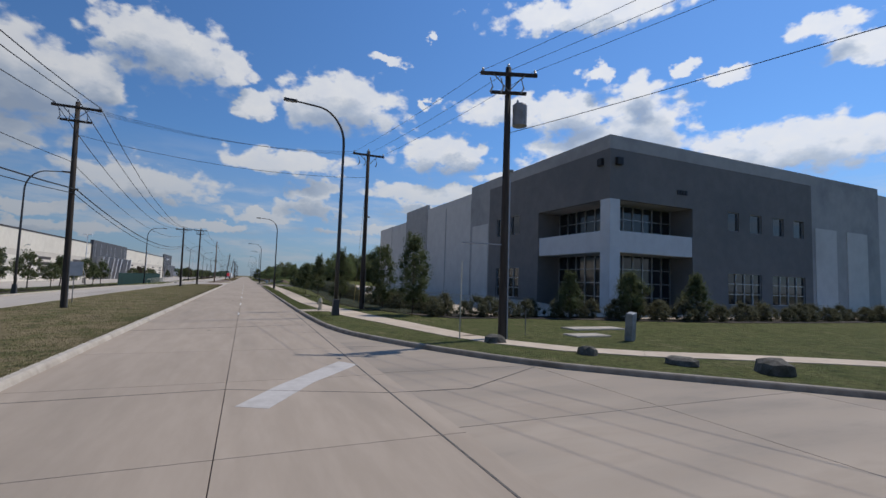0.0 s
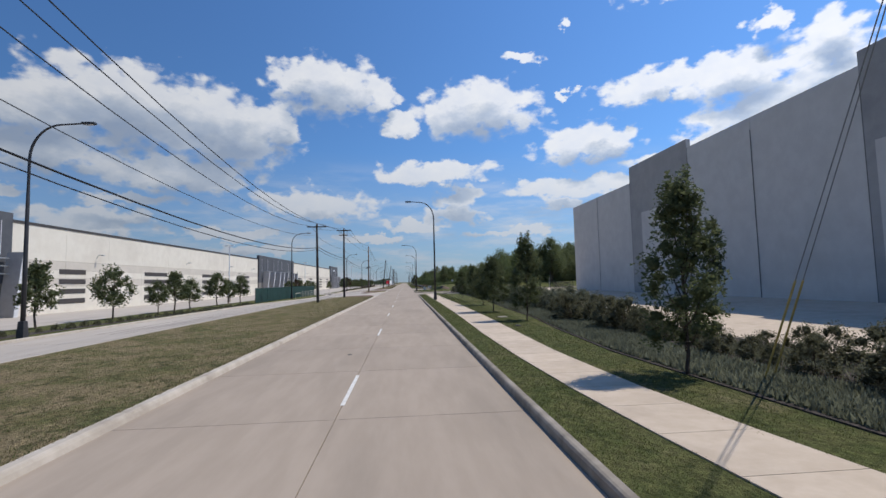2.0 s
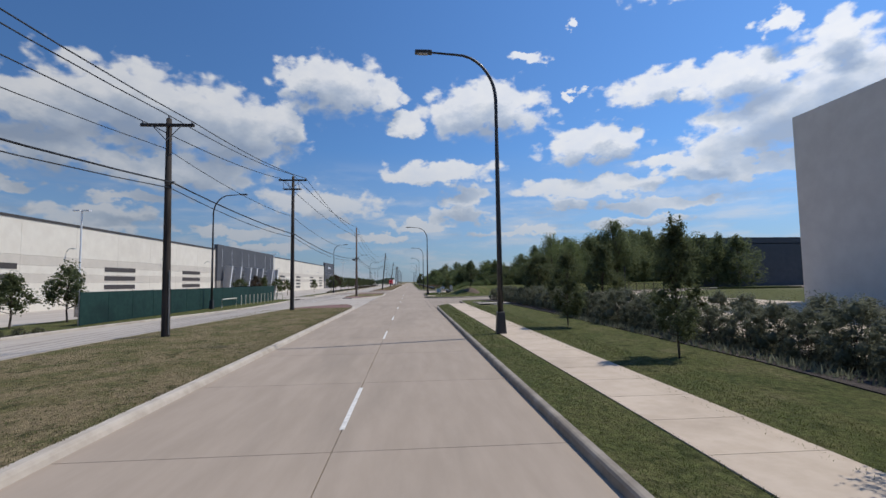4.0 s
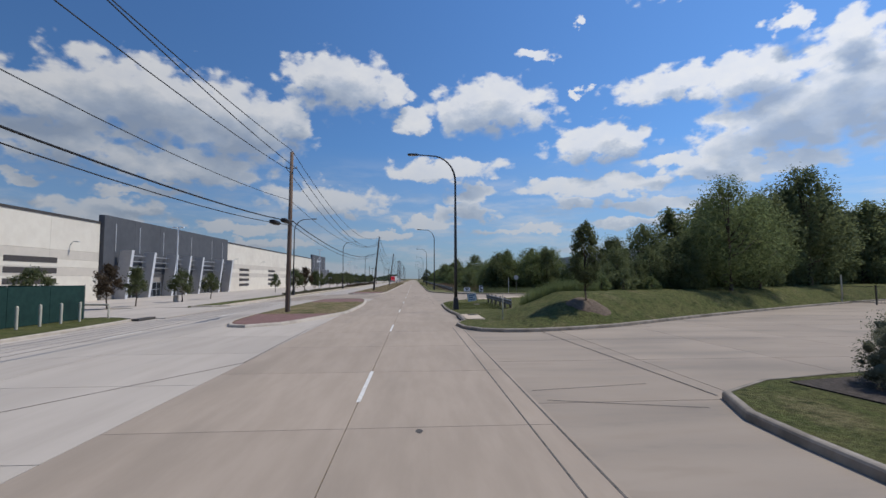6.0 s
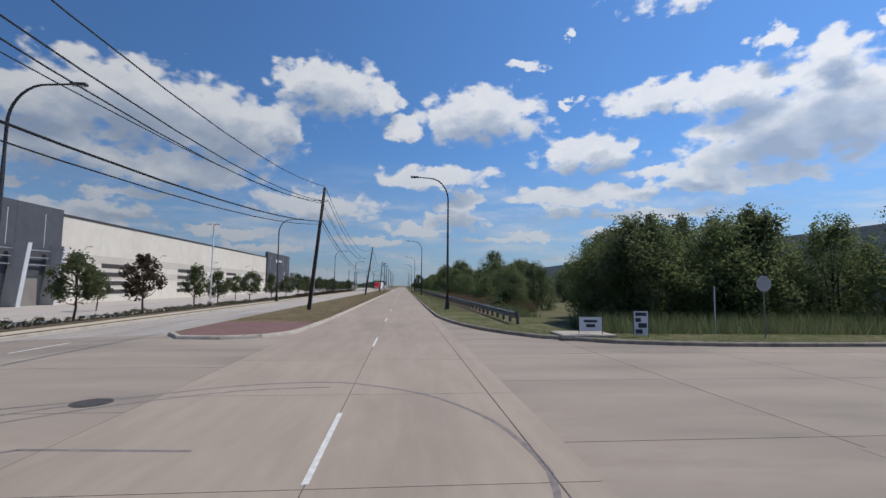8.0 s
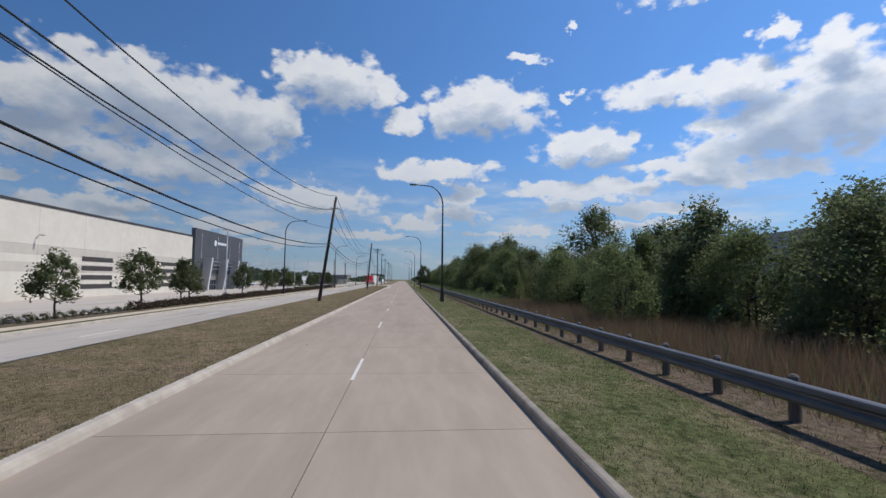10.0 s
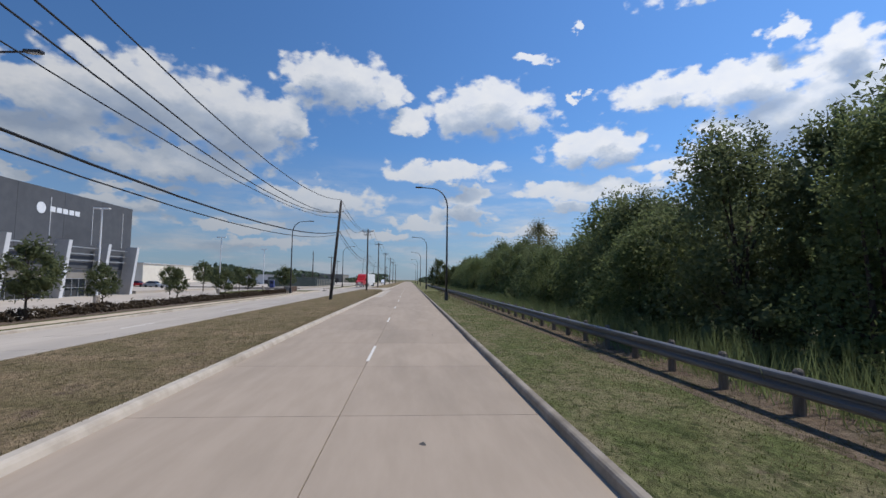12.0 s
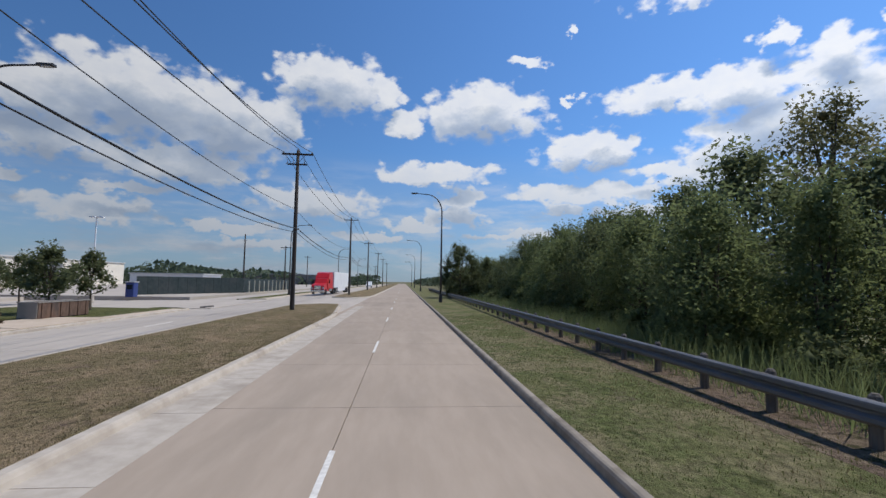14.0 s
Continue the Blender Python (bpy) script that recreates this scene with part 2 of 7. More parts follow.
def glass_mat(name, tint=(0.02, 0.025, 0.03)):
    m = bpy.data.materials.new(name)
    m.use_nodes = True
    b = m.node_tree.nodes["Principled BSDF"]
    b.inputs["Base Color"].default_value = (*tint, 1)
    b.inputs["Roughness"].default_value, b.inputs["Specular IOR Level"].default_value = 0.04, 0.6
    return m


def grass_mat(name, lush, dull, dry, soil, dry_at, soil_at):
    """Mown turf: blade-fine grain, tufts a hand wide, and broad patches that are lush, dull, dry or bare."""
    m = bpy.data.materials.new(name)
    m.use_nodes = True
    nt = m.node_tree
    bsdf = nt.nodes["Principled BSDF"]
    geo = nt.nodes.new("ShaderNodeNewGeometry")

    def tex(s, d, r, o):
        mp = nt.nodes.new("ShaderNodeMapping")
        mp.inputs["Location"].default_value = (o, o * 0.6, 0)
        mp.inputs["Scale"].default_value = (1, 0.75, 1)
        link(nt, geo.outputs["Position"], mp.inputs[0])
        n = nt.nodes.new("ShaderNodeTexNoise")
        n.inputs["Scale"].default_value, n.inputs["Detail"].default_value, n.inputs["Roughness"].default_value = s, d, r
        link(nt, mp.outputs[0], n.inputs["Vector"])
        return n.outputs["Fac"]

    def ramp(f, lo, hi):
        n = nt.nodes.new("ShaderNodeMapRange")
        n.interpolation_type = "SMOOTHSTEP"
        n.inputs[1].default_value, n.inputs[2].default_value = lo, hi
        link(nt, f, n.inputs[0])
        return n.outputs[0]

    def mixc(f, a, b):
        n = nt.nodes.new("ShaderNodeMix")
        n.data_type = "RGBA"
        link(nt, f, n.inputs["Factor"])
        for key, v in (("A", a), ("B", b)):
            if isinstance(v, tuple):
                n.inputs[key].default_value = (*v, 1)
            else:
                link(nt, v, n.inputs[key])
        return n.outputs["Result"]

    col = mixc(ramp(tex(1.1, 6, 0.7, 3.0), 0.36, 0.62), lush, dull)
    col = mixc(ramp(tex(0.55, 8, 0.72, 11.0), dry_at - 0.07, dry_at + 0.09), col, dry)
    col = mixc(ramp(tex(0.9, 8, 0.75, 29.0), soil_at - 0.04, soil_at + 0.07), col, soil)
    shade_of = tuple(0.62 * v for v in lush)
    col = mixc(ramp(tex(2.4, 6, 0.7, 17.0), 0.53, 0.66), col, shade_of)
    tuft = ramp(tex(7.0, 5, 0.7, 5.0), 0.28, 0.72)
    blade = ramp(tex(38.0, 3, 0.7, 7.0), 0.3, 0.75)
    gain = nt.nodes.new("ShaderNodeMath")
    gain.operation = "MULTIPLY_ADD"
    gain.inputs[1].default_value, gain.inputs[2].default_value = 0.70, 0.36
    link(nt, tuft, gain.inputs[0])
    gain_2 = nt.nodes.new("ShaderNodeMath")
    gain_2.operation = "MULTIPLY_ADD"
    gain_2.inputs[1].default_value = 0.42
    link(nt, blade, gain_2.inputs[0])
    link(nt, gain.outputs[0], gain_2.inputs[2])
    vm = nt.nodes.new("ShaderNodeVectorMath")
    vm.operation = "SCALE"
    link(nt, col, vm.inputs[0])
    link(nt, gain_2.outputs[0], vm.inputs["Scale"])
    link(nt, vm.outputs[0], bsdf.inputs["Base Color"])
    bsdf.inputs["Roughness"].default_value, bsdf.inputs["Specular IOR Level"].default_value = 0.95, 0.1
    b = nt.nodes.new("ShaderNodeBump")
    b.inputs["Strength"].default_value, b.inputs["Distance"].default_value = 0.9, 0.05
    link(nt, gain_2.outputs[0], b.inputs["Height"])
    link(nt, b.outputs[0], bsdf.inputs["Normal"])
    return m


M = {}
M["grass"] = grass_mat("mown grass", (0.092, 0.106, 0.034), (0.130, 0.128, 0.048), (0.185, 0.160, 0.078), (0.14, 0.105, 0.066), 0.60, 0.72)
M["verge_grass"] = grass_mat("patchy roadside grass", (0.118, 0.138, 0.048), (0.162, 0.162, 0.068), (0.225, 0.195, 0.105), (0.17, 0.132, 0.09), 0.51, 0.63)
M["dry_grass"] = grass_mat("half-dry median grass", (0.122, 0.123, 0.048), (0.19, 0.160, 0.073), (0.262, 0.203, 0.112), (0.20, 0.146, 0.098), 0.49, 0.62)
M["brown_grass"] = grass_mat("parched median grass", (0.178, 0.146, 0.072), (0.232, 0.176, 0.098), (0.29, 0.214, 0.128), (0.19, 0.134, 0.092), 0.52, 0.60)
M["concrete"] = mat("road concrete", (0.336, 0.268, 0.203), (0.378, 0.303, 0.232), 2.4, 0.88, 0.25, (0.292, 0.236, 0.180), 0.45, rand=0.04, stretch=(1, 0.18, 1), c3_at=0.6, bump_dist=0.004)
M["concrete_side"] = mat("scuffed side street concrete", (0.314, 0.253, 0.193), (0.364, 0.296, 0.228), 2.0, 0.88, 0.25, (0.250, 0.208, 0.164), 0.5, island=0.06, stretch=(0.3, 1, 1), c3_at=0.56, bump_dist=0.004)
M["concrete_far"] = mat("pale road concrete", (0.408, 0.352, 0.291), (0.468, 0.408, 0.339), 1.6, 0.88, 0.2, (0.33, 0.288, 0.243), 0.4, island=0.05, stretch=(1, 0.15, 1), bump_dist=0.004)
M["sidewalk"] = mat("sidewalk concrete", (0.49, 0.39, 0.288), (0.56, 0.455, 0.345), 2.5, 0.9, 0.25, (0.41, 0.325, 0.24), 0.35, rand=0.05, bump_dist=0.004)
M["kerb"] = mat("kerb concrete", (0.22, 0.185, 0.145), (0.33, 0.285, 0.23), 2.2, 0.9, 0.3, (0.14, 0.118, 0.09), 0.5)
M["kerb_pale"] = mat("pale kerb concrete", (0.39, 0.335, 0.27), (0.49, 0.43, 0.355), 2.2, 0.9, 0.3, (0.29, 0.243, 0.19), 0.5)
M["patch"] = mat("pale patched concrete", (0.44, 0.40, 0.36), (0.50, 0.46, 0.42), 5, 0.85, 0.1, (0.36, 0.32, 0.28), 0.9)
M["joint"] = mat("joint sealant", (0.06, 0.052, 0.046), (0.14, 0.12, 0.102), 5, 0.7, 0.1)
M["paint"] = mat("worn road paint", (0.56, 0.53, 0.47), (0.74, 0.71, 0.65), 9, 0.7, 0.1, (0.44, 0.41, 0.38), 3.0, c3_at=0.66)
M["tyre_mark"] = mat("tyre mark", (0.17, 0.145, 0.128), (0.25, 0.215, 0.19), 6, 0.8, 0.05)
M["scrub"] = mat("scrubby ground", (0.07, 0.075, 0.025), (0.14, 0.125, 0.05), 3, 0.95, 0.8, (0.20, 0.16, 0.085), 0.1, c3_at=0.58, bump_dist=0.05)
M["bare"] = grass_mat("bare roadside soil", (0.12, 0.112, 0.05), (0.165, 0.135, 0.082), (0.215, 0.165, 0.115), (0.19, 0.138, 0.10), 0.44, 0.50)
M["mulch"] = mat("bark mulch", (0.036, 0.029, 0.024), (0.085, 0.067, 0.054), 14, 0.95, 0.9, bump_dist=0.03)
M["paver"] = mat("red clay paver", (0.17, 0.096, 0.08), (0.225, 0.125, 0.105), 8, 0.9, 0.3, rand=0.12, island=0.0)
M["paver_field"] = mat("red clay pavers", (0.17, 0.096, 0.08), (0.225, 0.125, 0.105), 8, 0.9, 0.3, island=0.14)
M["steel_pole"] = mat("dark bronze pole paint", (0.022, 0.022, 0.024), (0.04, 0.038, 0.038), 4, 0.45, 0.05, (0.055, 0.05, 0.048), 0.8, spec=0.5)
M["wood_pole"] = mat("weathered pole timber", (0.03, 0.024, 0.02), (0.065, 0.052, 0.043), 9, 0.9, 0.5, (0.09, 0.075, 0.062), 0.7, stretch=(1, 1, 0.08))
M["wood_pole_pale"] = mat("brown pole timber", (0.13, 0.085, 0.06), (0.21, 0.145, 0.105), 9, 0.9, 0.5, (0.27, 0.2, 0.15), 0.6, stretch=(1, 1, 0.08))
M["galv"] = mat("galvanised steel", (0.20, 0.196, 0.186), (0.27, 0.264, 0.25), 5, 0.6, 0.08, (0.145, 0.135, 0.122), 0.7, metal=0.12)
M["rail_steel"] = mat("weathered guard rail steel", (0.118, 0.120, 0.127), (0.165, 0.167, 0.174), 5, 0.5, 0.08, (0.085, 0.075, 0.066), 0.7, metal=0.15, stretch=(1, 0.2, 1))
M["rail_post"] = mat("grey rail post timber", (0.10, 0.085, 0.07), (0.19, 0.165, 0.14), 8, 0.9, 0.4, stretch=(1, 1, 0.15))
M["wire"] = mat("cable sheath", (0.012, 0.012, 0.013), (0.02, 0.02, 0.022), 4, 0.5, 0)
M["wire_thin"] = mat("oxidised conductor", (0.03, 0.033, 0.036), (0.05, 0.053, 0.056), 4, 0.5, 0, metal=0.4)
M["insulator"] = mat("grey glazed ceramic", (0.30, 0.31, 0.33), (0.36, 0.37, 0.39), 5, 0.25, 0, spec=0.6)
M["tank"] = mat("grey enamelled tank", (0.22, 0.23, 0.24), (0.28, 0.29, 0.30), 4, 0.5, 0.05, (0.17, 0.16, 0.15), 1.2)
M["wall_dark"] = mat("dark grey tilt-up concrete", (0.183, 0.172, 0.162), (0.213, 0.20, 0.188), 0.9, 0.9, 0.15, (0.155, 0.152, 0.15), 0.12)
M["wall_grey"] = mat("light grey tilt-up concrete", (0.615, 0.585, 0.545), (0.675, 0.645, 0.60), 0.9, 0.9, 0.15, (0.57, 0.54, 0.50), 0.12)
M["wall_mid"] = mat("mid grey tilt-up concrete", (0.392, 0.374, 0.352), (0.442, 0.424, 0.40), 0.9, 0.9, 0.15, (0.28, 0.275, 0.27), 0.12)
M["wall_pale"] = mat("off-white band concrete", (0.60, 0.60, 0.60), (0.66, 0.66, 0.66), 1.1, 0.9, 0.1)
M["wall_cream"] = mat("cream tilt-up concrete", (0.66, 0.60, 0.50), (0.71, 0.655, 0.55), 0.7, 0.9, 0.1, (0.60, 0.54, 0.45), 0.08)
M["wall_tan"] = mat("sandy band concrete", (0.54, 0.485, 0.405), (0.59, 0.53, 0.445), 0.7, 0.9, 0.1)
M["wall_slate"] = mat("slate grey cladding", (0.078, 0.082, 0.091), (0.094, 0.098, 0.107), 0.8, 0.8, 0.1, (0.068, 0.071, 0.078), 0.15)
M["wall_taupe"] = mat("taupe base concrete", (0.225, 0.205, 0.182), (0.26, 0.24, 0.213), 0.9, 0.9, 0.1)
M["coping"] = mat("dark coping metal", (0.05, 0.045, 0.042), (0.07, 0.062, 0.058), 3, 0.5, 0.03)
M["frame_metal"] = mat("anodised window frame", (0.42, 0.43, 0.44), (0.50, 0.51, 0.52), 5, 0.4, 0.02, metal=0.6)
M["glass"] = glass_mat("dark window glass")
M["recess"] = mat("dark louvre panel", (0.05, 0.043, 0.04), (0.075, 0.065, 0.06), 4, 0.6, 0.1)
M["bark"] = mat("tree bark", (0.05, 0.038, 0.028), (0.12, 0.09, 0.07), 14, 0.95, 0.6, stretch=(1, 1, 0.3))
M["leaf_oak"] = leaf_mat("oak leaves", (0.082, 0.096, 0.046), (0.125, 0.143, 0.066), (0.175, 0.192, 0.094), 0.5)
M["leaf_wood"] = leaf_mat("woodland leaves", (0.114, 0.134, 0.062), (0.160, 0.185, 0.086), (0.212, 0.24, 0.120), 0.55)
M["leaf_bright"] = leaf_mat("willow leaves", (0.126, 0.157, 0.064), (0.174, 0.21, 0.088), (0.232, 0.27, 0.124), 0.58)
M["leaf_shrub"] = leaf_mat("shrub leaves", (0.098, 0.098, 0.060), (0.145, 0.142, 0.085), (0.20, 0.19, 0.115), 0.55)
M["leaf_grey"] = leaf_mat("silvery shrub leaves", (0.125, 0.130, 0.085), (0.195, 0.202, 0.135), (0.28, 0.285, 0.20), 0.5)
M["leaf_red"] = leaf_mat("reddish oak leaves", (0.06, 0.042, 0.028), (0.085, 0.062, 0.04), (0.115, 0.088, 0.055), 0.35)
M["straw"] = leaf_mat("dry weed stalks", (0.15, 0.10, 0.06), (0.23, 0.155, 0.095), (0.31, 0.22, 0.135), 0.35)
M["turf_green"] = leaf_mat("mown turf blades", (0.085, 0.104, 0.033), (0.132, 0.146, 0.050), (0.20, 0.196, 0.086), 0.4)
M["turf_straw"] = leaf_mat("parched turf blades", (0.16, 0.132, 0.066), (0.235, 0.187, 0.10), (0.33, 0.265, 0.155), 0.4)
M["red_paint"] = mat("red truck paint", (0.50, 0.018, 0.02), (0.56, 0.022, 0.024), 3, 0.3, 0, spec=0.5)
M["white_paint"] = mat("white vehicle paint", (0.74, 0.74, 0.73), (0.80, 0.80, 0.79), 2, 0.4, 0, (0.66, 0.65, 0.63), 0.5)
M["silver_paint"] = mat("silver car paint", (0.42, 0.43, 0.44), (0.50, 0.51, 0.52), 3, 0.35, 0, metal=0.5)
M["rubber"] = mat("tyre rubber", (0.018, 0.018, 0.018), (0.03, 0.03, 0.03), 6, 0.8, 0.1)
M["chrome"] = mat("polished trim", (0.55, 0.55, 0.56), (0.62, 0.62, 0.63), 4, 0.2, 0, metal=0.9)
M["cream_paint"] = mat("hydrant paint", (0.40, 0.365, 0.285), (0.50, 0.455, 0.36), 9, 0.5, 0.1, (0.28, 0.245, 0.19), 3)
M["rust"] = mat("rusted sheet steel", (0.10, 0.06, 0.042), (0.16, 0.10, 0.07), 6, 0.8, 0.2, (0.07, 0.055, 0.048), 1.4, stretch=(1, 1, 0.4))
M["soil"] = mat("loose brown soil", (0.10, 0.072, 0.05), (0.17, 0.125, 0.09), 9, 0.95, 0.8, (0.075, 0.055, 0.04), 1.2, bump_dist=0.04)
M["drab_fabric"] = mat("weathered dark fence fabric", (0.022, 0.034, 0.034), (0.035, 0.048, 0.048), 2, 0.85, 0.2, (0.05, 0.055, 0.055), 0.3)
M["green_fabric"] = mat("green fence fabric", (0.008, 0.034, 0.028), (0.013, 0.046, 0.038), 3, 0.8, 0.2, (0.006, 0.025, 0.022), 0.4)
M["bollard"] = mat("pale painted bollard", (0.50, 0.46, 0.36), (0.60, 0.55, 0.44), 4, 0.6, 0.1)
M["sign_white"] = mat("white sign board", (0.70, 0.71, 0.72), (0.76, 0.77, 0.78), 3, 0.5, 0)
M["sign_ink"] = mat("dark sign ink", (0.04, 0.045, 0.055), (0.06, 0.065, 0.08), 3, 0.5, 0)
M["sign_blue"] = mat("faded blue sign ink", (0.10, 0.16, 0.26), (0.14, 0.20, 0.31), 3, 0.5, 0)
M["sign_back"] = mat("grey aluminium sign back", (0.42, 0.42, 0.42), (0.50, 0.50, 0.50), 3, 0.5, 0.03, metal=0.2)
M["iron"] = mat("cast iron", (0.05, 0.045, 0.04), (0.09, 0.08, 0.07), 8, 0.7, 0.2)
M["yellow"] = mat("yellow guy guard", (0.42, 0.31, 0.09), (0.50, 0.37, 0.12), 4, 0.5, 0)
M["blue_paint"] = mat("blue kiosk paint", (0.03, 0.05, 0.16), (0.04, 0.06, 0.2), 4, 0.5, 0)
M["dark_plastic"] = mat("black plastic", (0.015, 0.015, 0.016), (0.025, 0.025, 0.027), 4, 0.5, 0.05)
M["roof_grey"] = mat("membrane roof", (0.45, 0.45, 0.44), (0.52, 0.52, 0.51), 0.8, 0.9, 0.1)
M["stone"] = mat("rough dark limestone", (0.085, 0.076, 0.062), (0.16, 0.145, 0.12), 5, 0.95, 0.6, (0.06, 0.055, 0.04), 2.0, bump_dist=0.03)
M["leaf_yellow"] = leaf_mat("yellowing leaves", (0.13, 0.135, 0.06), (0.20, 0.19, 0.09), (0.28, 0.25, 0.13), 0.5)
M["far_wood"] = leaf_mat("far woodland", (0.06, 0.082, 0.052), (0.085, 0.11, 0.07), (0.12, 0.145, 0.09), 0.4)

# ---- building helpers ----


def thing(name, label, category, group="", loc=(0, 0, 0), rz=0.0):
    ob = new(name)
    ob.matrix_basis = pose(*loc, 0, 0, rz)
    return tagged(ob, label, category, group, "")


def mesh_of(bm, name):
    me = bpy.data.meshes.new(name)
    bm.to_mesh(me)
    bm.free()
    return me


def part(name, bm, material, parent, label="", smooth=False):
    """One mesh under a thing or under a part; coordinates are the parent's own."""
    me = mesh_of(bm, name) if isinstance(bm, bmesh.types.BMesh) else bm
    if not me.materials:
        me.materials.append(material)
    if smooth:
        me.polygons.foreach_set("use_smooth", [True] * len(me.polygons))
    ob = new(name, me)
    ob.parent = parent
    if label:
        ob["label"] = label
    return ob


def setting(name, bm, material, label, category, smooth=False):
    ob = part(name, bm, material, None, "", smooth)
    return tagged(ob, label, category, "", "structure")


def box(bm, x0, x1, y0, y1, z0, z1, bevel=0.0, m=None):
    g = bmesh.ops.create_cube(bm, size=1.0, matrix=Matrix.Translation(((x0 + x1) / 2, (y0 + y1) / 2, (z0 + z1) / 2)) @ Matrix.Diagonal((x1 - x0, y1 - y0, z1 - z0, 1)))
    if bevel:
        edges = {e for v in g["verts"] for e in v.link_edges}
        bmesh.ops.bevel(bm, geom=list(edges), offset=bevel, segments=2, affect="EDGES", profile=0.5)
    elif m is not None:
        bmesh.ops.transform(bm, matrix=m, verts=g["verts"])
    return bm


def boxes(*rows, bevel=0.0):
    bm = bmesh.new()
    for r in rows:
        box(bm, *r, bevel=bevel)
    return bm


def prism(pts, z0, z1, bm=None):
    """A flat slab with the outline pts, counter-clockwise or not."""
    bm = bm or bmesh.new()
    if sum(a[0] * b[1] - b[0] * a[1] for a, b in zip(pts, pts[1:] + pts[:1])) < 0:
        pts = pts[::-1]
    top = [bm.verts.new((*p, z1)) for p in pts]
    bot = [bm.verts.new((*p, z0)) for p in pts]
    bm.faces.new(top)
    n = len(pts)
    for i in range(n):
        bm.faces.new((bot[i], bot[(i + 1) % n], top[(i + 1) % n], top[i]))
    return bm


def tube(bm, pts, radii, n=8, caps=True):
    """A round bar through the points, with its radius at each."""
    pts = [Vector(p) for p in pts]
    radii = radii if isinstance(radii, (list, tuple)) else [radii] * len(pts)
    rings = []
    for i, p in enumerate(pts):
        d = (pts[min(i + 1, len(pts) - 1)] - pts[max(i - 1, 0)]).normalized()
        q = d.to_track_quat("Z", "Y")
        rings.append([bm.verts.new(p + q @ Vector((math.cos(a) * radii[i], math.sin(a) * radii[i], 0))) for a in (2 * math.pi * k / n for k in range(n))])
    for a, b in zip(rings, rings[1:]):
        for k in range(n):
            bm.faces.new((a[k], a[(k + 1) % n], b[(k + 1) % n], b[k]))
    if caps:
        bm.faces.new(rings[0][::-1])
        bm.faces.new(rings[-1])
    return bm


def lathe(profile, n=16, bm=None, at=(0, 0, 0)):
    """A turned body from rows of radius and height."""
    bm = bm or bmesh.new()
    rings = [[bm.verts.new((at[0] + r * math.cos(2 * math.pi * k / n), at[1] + r * math.sin(2 * math.pi * k / n), at[2] + z)) for k in range(n)] for r, z in profile]
    for a, b in zip(rings, rings[1:]):
        for k in range(n):
            bm.faces.new((a[k], a[(k + 1) % n], b[(k + 1) % n], b[k]))
    bm.faces.new(rings[0][::-1])
    bm.faces.new(rings[-1])
    return bm


def smooth_path(pts, step=1.2):
    """A path through the points with rounded corners, in short steps."""
    out = []
    P = [Vector(p) for p in pts]
    for i in range(len(P) - 1):
        p0, p1, p2, p3 = P[max(i - 1, 0)], P[i], P[i + 1], P[min(i + 2, len(P) - 1)]
        n = max(1, min(12, int((p2 - p1).length / step)))
        for k in range(n):
            t = k / n
            a = (p2 - p0) * 0.5 * min(1, (p2 - p1).length / max((p2 - p0).length, 1e-6) * 1.6)
            b = (p3 - p1) * 0.5 * min(1, (p2 - p1).length / max((p3 - p1).length, 1e-6) * 1.6)
            h = (2 * t**3 - 3 * t**2 + 1) * p1 + (t**3 - 2 * t**2 + t) * a + (-2 * t**3 + 3 * t**2) * p2 + (t**3 - t**2) * b
            out.append((h.x, h.y))
    out.append((P[-1].x, P[-1].y))
    return out


def sweep(path, section, closed=False):
    """Sweeps a section of (offset to the right of the way, height) along a level path."""
    bm = bmesh.new()
    n = len(path)
    rows = []
    for i, p in enumerate(path):
        a = Vector(path[i - 1] if (i or closed) else p)
        b = Vector(path[(i + 1) % n] if (i < n - 1 or closed) else p)
        d = (b - a).normalized()
        right = Vector((d.y, -d.x))
        rows.append([bm.verts.new((p[0] + right.x * o, p[1] + right.y * o, z)) for o, z in section])
    pairs = list(zip(rows, rows[1:])) + ([(rows[-1], rows[0])] if closed else [])
    for a, b in pairs:
        for k in range(len(section) - 1):
            bm.faces.new((a[k], a[k + 1], b[k + 1], b[k]))
    bmesh.ops.recalc_face_normals(bm, faces=bm.faces)
    return bm


KERB = [(0.0, -0.06), (0.02, 0.11), (0.045, 0.142), (0.08, 0.155), (0.17, 0.155), (0.18, 0.05)]


def quads_mesh(name, co, faces_n, material):
    """A mesh of loose quads from an array of corners, four to a leaf."""
    me = bpy.data.meshes.new(name)
    me.vertices.add(len(co))
    me.vertices.foreach_set("co", co.astype(np.float32).ravel())
    me.loops.add(faces_n * 4)
    me.loops.foreach_set("vertex_index", np.arange(faces_n * 4, dtype=np.int32))
    me.polygons.add(faces_n)
    me.polygons.foreach_set("loop_start", np.arange(0, faces_n * 4, 4, dtype=np.int32))
    me.polygons.foreach_set("loop_total", np.full(faces_n, 4, dtype=np.int32))
    me.update(calc_edges=True)
    me.materials.append(material)
    return me


